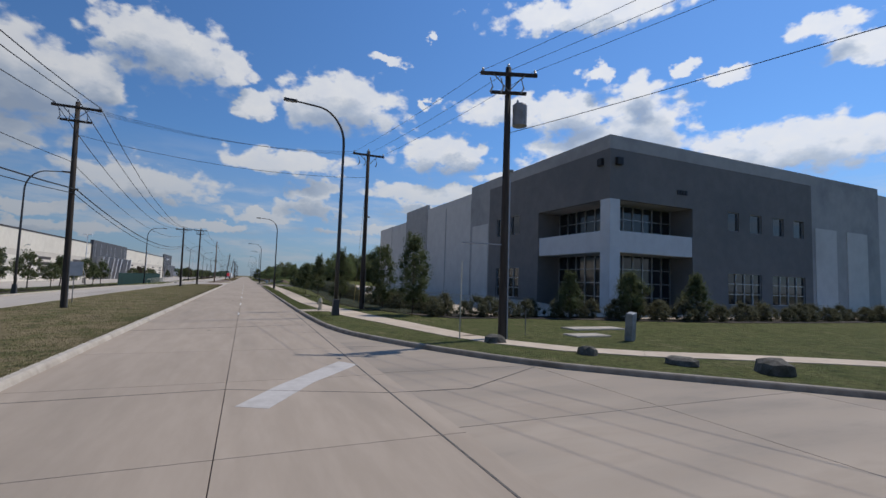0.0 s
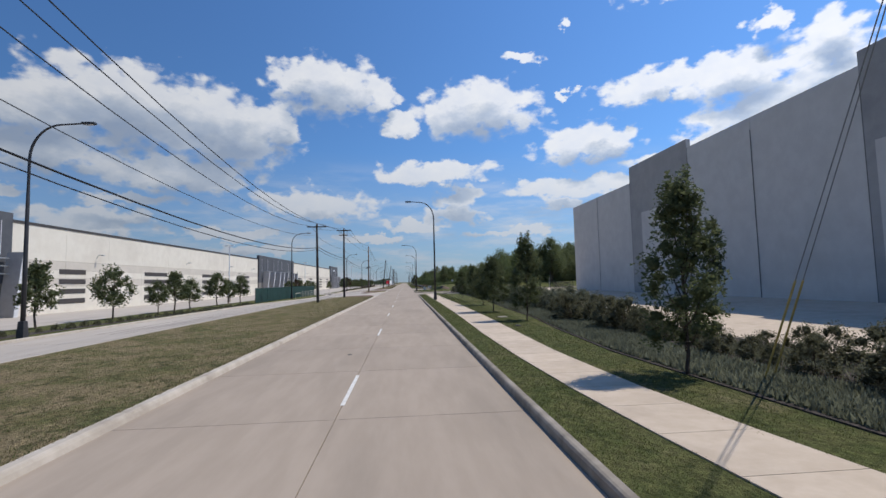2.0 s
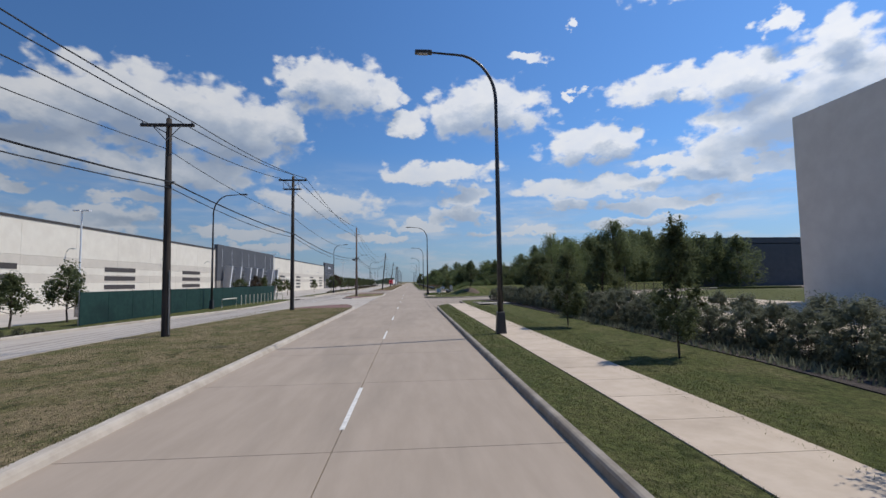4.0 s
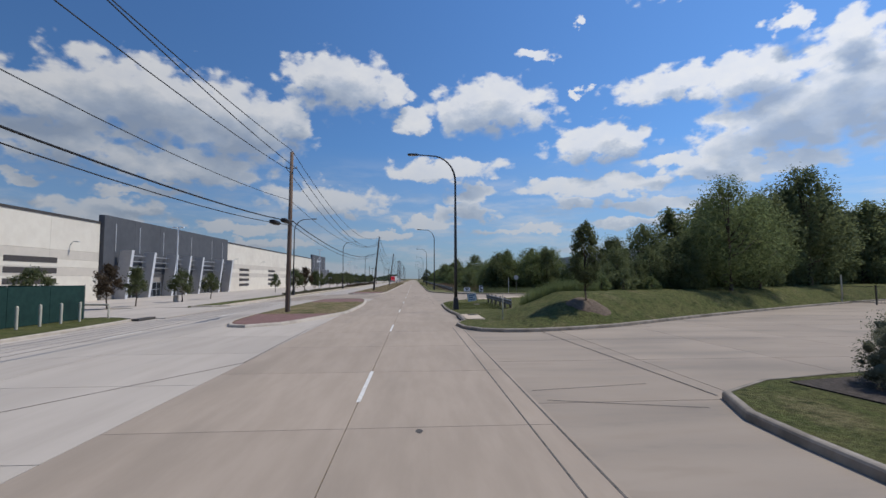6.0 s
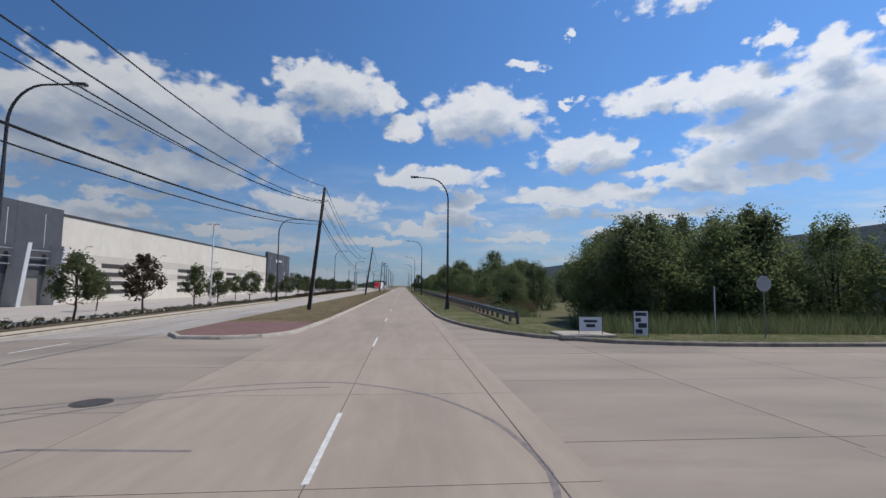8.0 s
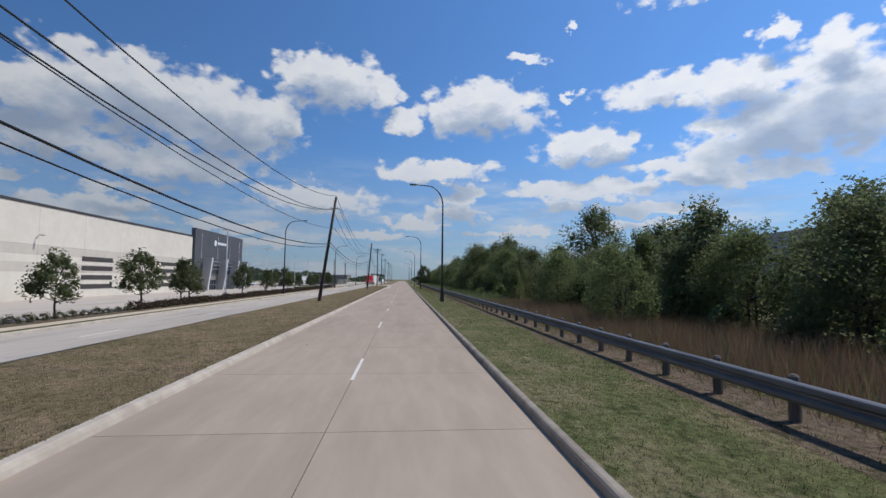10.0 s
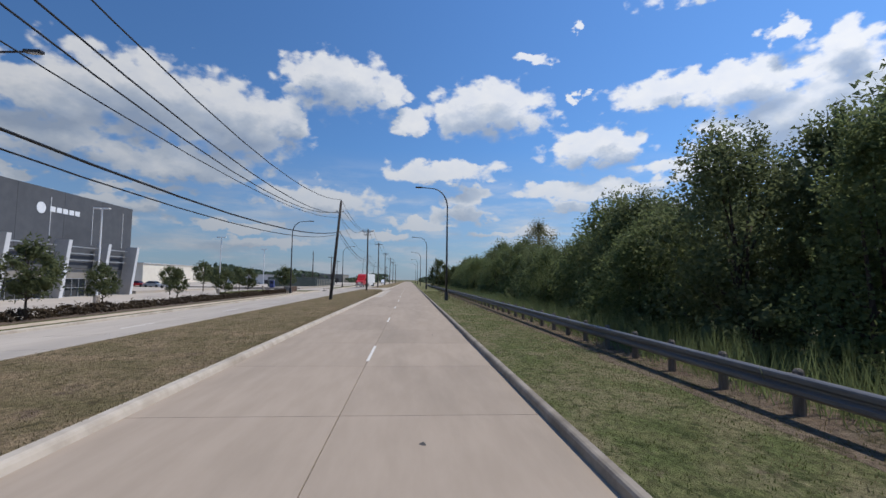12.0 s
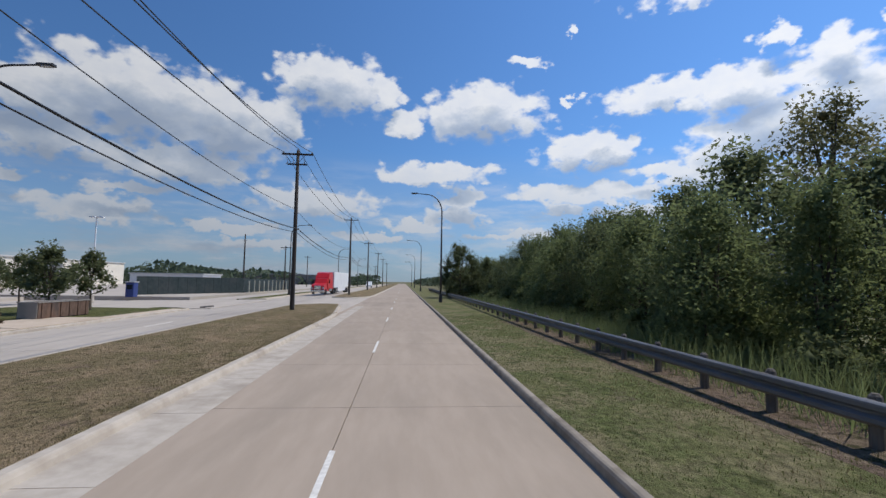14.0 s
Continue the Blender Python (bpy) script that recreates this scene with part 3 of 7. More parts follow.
def leaf_mesh(name, co, n, core_v, core_f, material):
    """A crown: n loose three-cornered leaves, and the denser twig masses behind them."""
    me = bpy.data.meshes.new(name)
    verts = np.concatenate([co, core_v]) if len(core_v) else co
    me.vertices.add(len(verts))
    me.vertices.foreach_set("co", verts.astype(np.float32).ravel())
    idx = np.arange(n * 3, dtype=np.int32)
    if len(core_f):
        idx = np.concatenate([idx, (core_f + n * 3).ravel().astype(np.int32)])
    m = len(idx) // 3
    me.loops.add(m * 3)
    me.loops.foreach_set("vertex_index", idx)
    me.polygons.add(m)
    me.polygons.foreach_set("loop_start", np.arange(0, m * 3, 3, dtype=np.int32))
    me.polygons.foreach_set("loop_total", np.full(m, 3, dtype=np.int32))
    me.update(calc_edges=True)
    me.materials.append(material)
    return me


_b = bmesh.new()
bmesh.ops.create_icosphere(_b, subdivisions=1, radius=1.0)
BALL_V = np.array([v.co[:] for v in _b.verts])
BALL_F = np.array([[v.index for v in f.verts] for f in _b.faces])
_b.free()


def leaf_cloud(rng, centres, spreads, counts, size, flat=0.5, core=0.4):
    """Corners of pointed leaves on and round the clumps, and rough twig masses inside them."""
    pos, cv, cf = [], [], []
    for c, s, n in zip(centres, spreads, counts):
        d = rng.normal(size=(n, 3))
        d /= np.linalg.norm(d, axis=1, keepdims=True)
        r = 0.30 + 0.82 * rng.random((n, 1)) ** 0.8
        pos.append(np.asarray(c) + d * r * np.asarray(s))
        cf.append(BALL_F + len(BALL_V) * len(cv))
        cv.append(np.asarray(c) + BALL_V * np.asarray(s) * core * (0.6 + 0.8 * rng.random((len(BALL_V), 1))))
    pos = np.concatenate(pos)
    n = len(pos)
    u = rng.normal(size=(n, 3))
    u[:, 2] *= flat
    u /= np.linalg.norm(u, axis=1, keepdims=True)
    v = np.cross(u, rng.normal(size=(n, 3)))
    v /= np.linalg.norm(v, axis=1, keepdims=True)
    s = size * (0.6 + 0.8 * rng.random((n, 1)))
    co = np.stack([pos - u * s, pos + v * s * 0.55 + u * s * 0.5, pos - v * s * 0.55 + u * s * 0.5], 1)
    return co.reshape(-1, 3), n, np.concatenate(cv), np.concatenate(cf)


def make_tree(name, label, category, group, height, width, trunk_h, trunk_r, leaves, size, leaf, seed, shape="oval", lean=0.0, clump_n=26, stems=1, fill=0.3, core=0.4):
    """A tree: tapered trunk, limbs that grow out of it, and a crown of small leaves in uneven clumps."""
    rng = np.random.default_rng(seed)
    root = thing(name, label, category, group)
    bm = bmesh.new()
    ch = height - trunk_h
    centres, spreads, counts = [], [], []
    for k in range(clump_n):
        t = (k + rng.random()) / clump_n
        if shape == "cone":
            rad = width / 2 * (1.05 - t) ** 0.8 * (0.55 + 0.45 * min(1, t * 6))
        elif shape == "column":
            rad = width / 2 * (1 - abs(2 * t - 0.9) ** 2.2 * 0.75)
        else:
            rad = width / 2 * max(0.12, 1 - abs(2 * t - 0.85) ** 1.9) ** 0.6
        a = k * 2.4 + rng.random() * 1.2
        r = rad * (fill + (1 - fill) * rng.random() ** 0.6)
        c = np.array([math.cos(a) * r + lean * t, math.sin(a) * r, trunk_h + ch * t * 0.93])
        s = (0.12 + 0.16 * rng.random()) * width * (0.75 if shape == "cone" else 0.95)
        centres.append(c)
        spreads.append((s, s, s * (0.75 + 0.4 * rng.random())))
        counts.append(max(8, int(leaves / clump_n * (0.3 + 0.7 * (s / (0.2 * width)) ** 2))))
    for k in range(6):
        a = rng.random() * 6.28
        q = 0.05 + 0.16 * rng.random()
        centres.append(np.array([math.cos(a) * width * q + lean, math.sin(a) * width * q, trunk_h + ch * (0.84 + 0.03 * k)]))
        spreads.append((width * 0.055, width * 0.055, ch * 0.085))
        counts.append(int(leaves / clump_n * 0.3))
    feet = []
    for st in range(stems):
        a = 6.28 * st / stems
        foot = Vector((math.cos(a), math.sin(a), 0)) * (trunk_r * 1.5 if stems > 1 else 0)
        mid = foot * 2 + Vector((lean * 0.2 + rng.normal() * 0.06, rng.normal() * 0.06, trunk_h * 0.6))
        top = foot * 3 + Vector((lean * 0.6, 0, trunk_h + ch * 0.65))
        bm.verts.ensure_lookup_table()
        n0 = len(bm.verts)
        tube(bm, [foot - Vector((0, 0, 0.1)), foot + Vector((0, 0, 0.15)), mid, Vector((mid.x, mid.y, trunk_h + ch * 0.25)), top], [trunk_r * 1.5, trunk_r, trunk_r * 0.85, trunk_r * 0.6, trunk_r * 0.12], 7)
        bm.verts.ensure_lookup_table()
        feet.append(bm.verts[n0])
        if st:
            bm.faces.new((feet[0], bm.verts[n0], bm.verts[n0 + 1]))
    bm.verts.ensure_lookup_table()
    wood_verts = list(bm.verts)
    for c in centres[:: max(1, clump_n // 9)]:
        z0 = min(c[2] * 0.75, trunk_h + ch * 0.5) * (0.7 + 0.2 * rng.random())
        z0 = max(z0, trunk_h * 0.7)
        p1 = Vector((lean * 0.2, 0, z0))
        p2 = Vector(c)
        n0 = len(bm.verts)
        tube(bm, [p1, p1.lerp(p2, 0.5) + Vector((0, 0, -0.04 * height)), p2], [trunk_r * 0.45, trunk_r * 0.3, trunk_r * 0.1], 5)
        bm.verts.ensure_lookup_table()
        # the fork: the limb's foot grows into the nearest bark of the trunk
        near = min(wood_verts, key=lambda v: (v.co - p1).length_squared)
        bm.faces.new((near, bm.verts[n0], bm.verts[n0 + 1]))
    part("trunk", bm, M["bark"], root, "rough brown trunk and limbs", smooth=True)
    co, n, cv, cf = leaf_cloud(rng, centres, spreads, counts, size, core=core)
    co[:, 2] = np.maximum(co[:, 2], 0.02)
    cv[:, 2] = np.maximum(cv[:, 2], 0.01)
    part("crown", leaf_mesh("crown", co, n, cv, cf, leaf), leaf, root)
    return root

# ---- ground, roads and kerbs ----
ROAD_R, ROAD_L = 3.54, -3.84

bm = bmesh.new()
gx = [-2600, -900, -300, -120, -62, -48, -27, 3.3, 9.5, 14, 24, 60, 120, 300, 900, 2600]
gy = [-2600, -600, -150, -60, 0, 120, 150, 186, 260, 420, 520, 900, 2000, 4200]


def ground_z(x, y):
    if x <= -48:
        return -1.05
    if x < -27:
        return -0.5 + (x + 27) / 21 * 0.5
    if x < 8:
        return -0.5
    return -0.6 if y > 186 else -0.30


rows = [[bm.verts.new((x, y, ground_z(x, y))) for x in gx] for y in gy]
for a, b in zip(rows, rows[1:]):
    for k in range(len(gx) - 1):
        bm.faces.new((a[k], a[k + 1], b[k + 1], b[k]))
setting("ground", bm, M["scrub"], "scrubby flat ground with dry and green patches", "ground")



def fall(x):
    """The far carriageway slopes down to its outer kerb; the verge beyond lies lower too, and the car parks level out."""
    return float(np.interp(x, (-48.0, -26.2, -16.6, -9.0), (0.0, -0.34, -0.34, 0.0)))


def sink(bm):
    for v in bm.verts:
        v.co.z += fall(v.co.x)
    return bm


# one bed under all the paving, which shows only in the joints
setting("road_bed", sink(boxes((-26, -16.6, -120, 900, -0.45, -0.035), (-16.6, -9.0, -120, 900, -0.45, -0.035), (-9.0, 3.6, -120, 900, -0.45, -0.035))), M["joint"], "dark sealed joints between the concrete road slabs", "road")

# far carriageway, in slabs
far_l = lambda y: -20.2 if y < 95 else (-17.0 if y > 122 else -20.2 + (y - 95) / 27 * 3.2)
bm, crossing = bmesh.new(), bmesh.new()
y = -118.0
while y < 700:
    for x0, x1 in ((-26.0, -16.6), (-16.58, -12.95), (-12.93, -9.0), (-8.98, ROAD_L - 0.04)):
        prism([(x0, y), (x1, y), (x1, y + 4.55), (x0, y + 4.55)], -0.2, -0.002, crossing if 166 < y < 185 and x1 > -14 else bm)
    y += 4.57
setting("road_crossing", sink(crossing), M["concrete_side"], "buff concrete slabs across the median opening", "road")
setting("road_far", sink(bm), M["concrete_far"], "pale concrete carriageway beyond the grass median", "road")

# side street and driveway paving on the near side
bm = bmesh.new()
for x0, y0, x1, y1 in ((3.56, -120, 120, 34), (3.56, 104, 60, 172), (3.56, 168, 120, 186.0), (3.56, 186.02, 9.3, 200)):
    nx, ny = max(1, round((x1 - x0) / 4.4)), max(1, round((y1 - y0) / 4.57))
    for i in range(nx):
        for j in range(ny):
            a, b = x0 + (x1 - x0) * i / nx, y0 + (y1 - y0) * j / ny
            z = -0.006 if y0 < 0 else (-0.010 if y0 < 150 else -0.014)
            prism([(a, b), (a + (x1 - x0) / nx - 0.02, b), (a + (x1 - x0) / nx - 0.02, b + (y1 - y0) / ny - 0.02), (a, b + (y1 - y0) / ny - 0.02)], -0.2, z, bm)
setting("road_side", bm, M["concrete_side"], "concrete side street and driveway paving with tyre scuffs", "road")

# verges and medians: outlines along the kerb line, in order of travel where the kerb lies to the right
EDGE_1 = smooth_path([(70, -42), (40, -17), (22, -1.5), (16, 3.6), (12.3, 7.1), (10.2, 9.0), (8.6, 10.6), (7.2, 12.7), (5.6, 15.8), (4.35, 19.2), (3.85, 22.5), (3.68, 27), (3.58, 33), (3.54, 42), (3.54, 75), (3.54, 107), (3.62, 110), (4.0, 112.6), (4.7, 114.6)])
EDGE_1B = smooth_path([(6.7, 114.4), (6.75, 118.4), (6.85, 120.8), (7.4, 122.2), (9.0, 123.2), (12, 123.9), (18, 126.5), (34, 136), (60, 150)])
EDGE_2 = smooth_path([(70, 166), (51, 158.4), (35, 150), (20, 141.2), (11.1, 135.5), (7.9, 134.2), (6.4, 133.8), (5.2, 133.85), (4.2, 134.3), (3.5, 135.4), (3.28, 136.9), (3.5, 138.0), (3.86, 138.7), (3.92, 141), (3.9, 143.6), (3.66, 146), (3.54, 149), (3.56, 152), (3.66, 156), (4.3, 158.9), (5.3, 161.2), (6.7, 163.4), (8.8, 166), (12, 169.2), (16, 171.6), (23.7, 172.7), (45, 173), (90, 173)])
EDGE_3 = smooth_path([(90, 182), (37, 183.4), (21, 183.0), (14, 183.2), (10, 184.2), (7.3, 186.2), (5.3, 189.9), (4.2, 194.6), (3.7, 199.5), (3.58, 206), (3.54, 216), (3.54, 260), (3.54, 330), (3.54, 410), (3.54, 600), (3.54, 880)], 2.0)


def shifted(path, d):
    out = []
    for i, p in enumerate(path):
        a, b = Vector(path[max(i - 1, 0)]), Vector(path[min(i + 1, len(path) - 1)])
        w = (b - a).normalized()
        out.append((p[0] + w.y * d, p[1] - w.x * d))
    return out


def verge(name, edge, rest, material, label, top=0.14):
    return setting(name, prism(shifted(edge, 0.15) + rest, -0.55, top), M[material], label, "grass verge")


verge("verge_1", EDGE_1 + EDGE_1B, [(60, 150.1), (95, 120), (95, -42)], "grass", "mown green grass verge beside the warehouse")
verge("verge_2", EDGE_2, [(90, 166)], "grass", "mown grass corner between driveway and side street")
# a grass berm follows the driveway kerb up to the wood
BERM = ((0.25, 0.10), (0.8, 0.34), (1.4, 0.78), (2.0, 1.16), (3.0, 1.45), (4.2, 1.62), (6.0, 1.6), (8.0, 1.1), (10.0, 0.5), (11.5, 0.08))


def berm_height(c):
    return float(np.interp(c, [q[0] for q in BERM], [q[1] for q in BERM]))


def berm_place(run, c):
    """The point c metres behind the kerb, run metres along the straight flank of the berm."""
    return 11.1 + 0.842 * run - 0.539 * c, 135.5 + 0.539 * run + 0.842 * c


def berm_surface(x, y):
    """Height of the berm over the verge: by the distance behind the driveway kerb, fading out at the street corner."""
    best, inner = 1e9, False
    for (ax, ay), (bx, by) in zip(BERM_KERB, BERM_KERB[1:]):
        dx, dy = bx - ax, by - ay
        k = max(0.0, min(1.0, ((x - ax) * dx + (y - ay) * dy) / (dx * dx + dy * dy)))
        d = math.hypot(x - ax - k * dx, y - ay - k * dy)
        if d < best:
            best, inner = d, dx * (y - ay) - dy * (x - ax) > 0
    if not inner or best < 0.22:
        return -0.3
    grown = max(0.0, min(1.0, (x - 5.4) / 4.8)) ** 1.12
    return 0.10 + (berm_height(best) - 0.10) * grown + 0.05 * noise.noise(Vector((x * 0.5, y * 0.5, 0.0)))


BERM_KERB = [(5.2, 133.85), (6.4, 133.8), (7.9, 134.2), (11.1, 135.5), (20, 141.2), (35, 150), (51, 158.4), (66, 164.4)]
bm = bmesh.new()
gxs = [5.4 + 0.5 * k for k in range(27)] + [19.4 + 1.1 * k for k in range(41)]
gys = [133.9 + 0.5 * k for k in range(28)] + [148.4 + 1.2 * k for k in range(22)]
field = [[berm_surface(x, y) for x in gxs] for y in gys]
made = {}
for j in range(len(gys) - 1):
    for i in range(len(gxs) - 1):
        cell = ((j, i), (j, i + 1), (j + 1, i + 1), (j + 1, i))
        if max(field[q][p] for q, p in cell) > 0.13:
            for q, p in cell:
                if (q, p) not in made:
                    made[q, p] = bm.verts.new((gxs[p], gys[q], field[q][p]))
            bm.faces.new([made[c] for c in cell])
setting("grass_berm", bm, M["grass"], "mown grass berm between driveway and wood", "grass verge", smooth=True)
setting("verge_corner", sink(prism([(-21.25, 352), (-21.25, 382.4), (-31, 382.4), (-31, 362)], -0.9, 0.124)), M["grass"], "grassy end of the verge beside the yard", "grass verge")
verge("verge_3", EDGE_3, [(9.6, 880), (9.6, 187), (90, 183)], "verge_grass", "strip of patchy grass between kerb and guard rail", 0.13)
for n, e in enumerate((EDGE_1, EDGE_1B, EDGE_2, EDGE_3)):
    setting(f"kerb_{n + 1}", sweep(e, KERB), M["kerb"], "weathered grey concrete kerb", "kerb", smooth=False)

MED_1 = [(ROAD_L, -115), (ROAD_L, 60), (ROAD_L, 108), (-4.0, 111.6), (-4.5, 115.2), (-5.4, 117.8), (-6.4, 117.6), (-8.4, 115.2), (-9.9, 112.8), (-10.6, 106), (-12.0, 88), (-12.2, 60), (-12.0, 30), (-12.0, -115)]
MED_2 = [(-7.4, 136.8), (-5.9, 138.1), (-4.9, 141), (-4.0, 144.4), (-3.56, 146.4), (-3.48, 155), (-3.75, 160), (-4.3, 165), (-5.2, 167.5), (-7.5, 167.8), (-9.3, 166.5), (-9.6, 160), (-9.6, 145), (-9.2, 139.4), (-8.4, 137.2)]
MED_3 = [(-9.5, 187.4), (-8.4, 185.8), (-6.5, 185.6), (-4.9, 186.2), (-4.0, 187.8), (-3.75, 191), (-3.56, 200), (-3.52, 300), (-3.52, 370), (-4.4, 380), (-5.3, 386.6), (-7.4, 386.8), (-9.4, 384), (-9.6, 378), (-9.6, 300), (-9.6, 200)]
MED_4 = [(-9.4, 408), (-8, 405.5), (-6, 405.5), (-4.4, 408), (-3.6, 416), (-3.6, 880), (-9.6, 880), (-9.6, 416)]
for n, (outline, material, label) in enumerate(((MED_1, "dry_grass", "half-dry grass median with raised concrete kerb"), (MED_2, "dry_grass", "short median island with dry grass"), (MED_3, "brown_grass", "long median of parched brown grass"), (MED_4, "brown_grass", "median of parched brown grass"))):
    path = smooth_path(outline + outline[:1], 1.0)[:-1]
    # the outlines run with the median on their left
    setting(f"median_{n + 1}", prism(shifted(path, -0.15), -0.4, 0.138), M[material], label, "median")
    setting(f"median_kerb_{n + 1}", sweep(path[::-1], [(0.0, -0.2), (0.02, 0.0), (0.05, 0.08), (0.08, 0.125), (0.12, 0.145), (0.26, 0.15), (0.27, 0.05)], closed=True), M["kerb_pale"], "pale sloped concrete median kerb", "kerb")

# left side: verge with kerb, car parks, wall foot
def LOT_X(y):
    """Where the verge ends and the car park begins across the road."""
    return -26.2 if y < 155 else -21.3


LEFT_RUNS = ((-115, 147), (160, 384), (404, 880))
for n, (y0, y1) in enumerate(LEFT_RUNS):
    ys = [y0 + 1.5] + [v for v in (60, 95, 108, 122, 200, 300) if y0 + 3 < v < y1 - 3] + [y1 - 1.5]
    edge = smooth_path([(far_l(y0) - 4, y0)] + [(far_l(v) - (0.8 if v in (ys[0], ys[-1]) else 0), v) for v in ys] + [(far_l(y1) - 4, y1)], 1.5)[::-1]
    setting(f"verge_left_{n + 1}", sink(prism(shifted(edge, 0.15) + [(LOT_X(y0), y0), (LOT_X(y1), y1)], -0.4, 0.12)), M["grass"], "narrow grass strip in front of the car parks", "grass verge")
    setting(f"kerb_left_{n + 1}", sink(sweep(edge, KERB)), M["kerb_pale"], "pale concrete kerb of the far carriageway", "kerb")
    if y0 > 0:
        setting(f"pavement_left_{n + 1}", sink(boxes((-18.95, -17.85, y0 + 2, y1 - 2, 0.0, 0.135))), M["sidewalk"], "narrow concrete pavement across the road", "pavement")
bm = bmesh.new()
for y0, y1 in ((-110, 146.9), (147, 160), (160.1, 383.9), (384, 404)):
    x1 = LOT_X(y0 + 5) + 0.1 if y1 - y0 > 30 else -16.6
    v = [bm.verts.new(p) for p in ((x1, y0, 0.06), (x1, y1, 0.06), (-47.9, y1, -0.75), (-47.9, y0, -0.75))]
    bm.faces.new(v[::-1])
    w = [bm.verts.new((q.co.x, q.co.y, q.co.z - 0.2)) for q in v]
    bm.faces.new(w)
    for k in range(4):
        bm.faces.new((v[k], v[(k + 1) % 4], w[(k + 1) % 4], w[k]))
setting("car_park", sink(bm), M["concrete_far"], "pale concrete car park in front of the long warehouse", "car park")
bm = prism([(-100, 404.1), (-27.4, 404.1), (-27.4, 600), (-100, 600)], -0.9, -0.05)
prism([(-140, 368), (-47.9, 368), (-47.9, 404), (-140, 404)], -0.9, -0.3, bm)
setting("yard", bm, M["concrete_far"], "pale open yard beyond the warehouses", "yard")

setting("mulch_strip", sink(prism([(-21.0, 20), (-22.6, 20), (-23.0, 60), (-21.2, 98), (-20.6, 98), (-21.6, 60)], 0.0, 0.126)), M["mulch"], "strip of dark mulch before the car park", "planting bed")
setting("hedge_bed", sink(boxes((-21.2, -19.5, 188, 366, 0.0, 0.128))), M["soil"], "strip of bare soil under the low hedge", "planting bed")
# mulch beds beside the warehouse
setting("mulch_bed", prism([(10.9, 26.9), (9.4, 31), (8.0, 36), (7.75, 44), (8.3, 51), (9.0, 57), (9.6, 70), (10.6, 80), (10.9, 100), (10.7, 112), (9.9, 119.6), (9.4, 122.8), (13.6, 123.6), (13.4, 110), (13.4, 80), (13.4, 30), (14.2, 28.2), (26.5, 27.2), (28, 25.2), (60, 24.2), (60, 20.8), (41, 20.9), (31.8, 21.4), (27.5, 22.4), (23.4, 23.3), (19.8, 24.5), (15.4, 25.4), (12.4, 25.2)], 0.0, 0.17), M["mulch"], "dark bark mulch bed under the shrubs", "planting bed")


def drive_z(x, y):
    """The truck drive rises gently towards the warehouse wall."""
    return 0.19 + 0.58 * max(0.0, min(1.0, (x - 13.3) / 11.5)) * max(0.0, min(1.0, (y - 28) / 11))


bm, rows = bmesh.new(), []
for y in [24.4, 26, 27.8, 30, 32, 35, 39] + list(range(44, 123, 4)) + [123.2]:
    xs = (13.3, 15.2, 17.5, 20, 22.5, 24.8, 26.7) if y > 28 else ((14.4, 15.2, 17.5, 20, 22.5, 24.8, 26.7, 40, 60) if y > 27 else (26.2, 26.3, 26.4, 26.5, 26.6, 26.65, 26.7, 40, 60))
    rows.append([bm.verts.new((x, y, drive_z(x, y))) for x in xs])
for a, b in zip(rows, rows[1:]):
    for k in range(min(len(a), len(b)) - 1):
        bm.faces.new((a[k], a[k + 1], b[k + 1], b[k]))
rim = [e for e in bm.edges if e.is_boundary]
for v in bmesh.ops.extrude_edge_only(bm, edges=rim)["geom"]:
    if isinstance(v, bmesh.types.BMVert):
        v.co.z = 0.02
setting("warehouse_drive", bm, M["sidewalk"], "pale concrete drive rising to the warehouse foot", "pavement")

# the pavement beside the verge, slab by slab

def walk_x(y):
    """The pavement's near edge and width along the road."""
    pts = ((15, 8.3), (17, 7.9), (20.6, 7.1), (23, 6.7), (25.4, 6.1), (28, 5.6), (32, 5.4), (36, 5.02), (39, 4.8), (44, 4.66), (50, 4.66), (60, 4.85), (76, 5.0), (105, 5.02), (115, 5.06))
    for (a, xa), (b, xb) in zip(pts, pts[1:]):
        if y <= b:
            return xa + (xb - xa) * (y - a) / (b - a)
    return pts[-1][1]


def walk_w(y):
    return float(np.interp(y, (15, 23, 28, 32, 36, 40, 45, 50, 60, 105), (1.3, 1.75, 1.95, 1.8, 1.55, 1.45, 1.45, 1.58, 1.65, 1.7)))


walk_ob = tagged(new("pavement"), "buff concrete pavement in scored slabs", "pavement", "", "structure")
WALK_SLABS = []
y = 17.0
while y < 114.2:
    WALK_SLABS.append([(walk_x(y), y), (walk_x(y) + walk_w(y), y), (walk_x(y + 1.488) + walk_w(y + 1.488), y + 1.488), (walk_x(y + 1.488), y + 1.488)])
    y += 1.5
prev = side = None
for p in smooth_path([(7.95, 16.9), (8.7, 14.9), (10.2, 12.7), (12.3, 11.1), (14.8, 9.9), (19, 7.6), (30, -1), (45, -14)], 1.5):
    if prev:
        d = (Vector(p) - Vector(prev)).normalized()
        if side is None:
            side = Vector((-d.y, d.x)) * 1.3
        turn = side.lerp(Vector((-d.y, d.x)) * 1.3, 0.7)
        q, r = Vector(p) - d * 0.015, Vector(p) + turn - d * 0.015
        WALK_SLABS.append([prev, (q.x, q.y), (r.x, r.y), (prev[0] + side.x, prev[1] + side.y)])
        side = turn
    prev = p
setting("pavement_bed", prism([(walk_x(v) + 0.02, v) for v in range(17, 114, 3)] + [(walk_x(v) + walk_w(v) - 0.02, v) for v in range(113, 16, -3)], 0.0, 0.152), M["joint"], "dark bed in the pavement joints", "pavement")
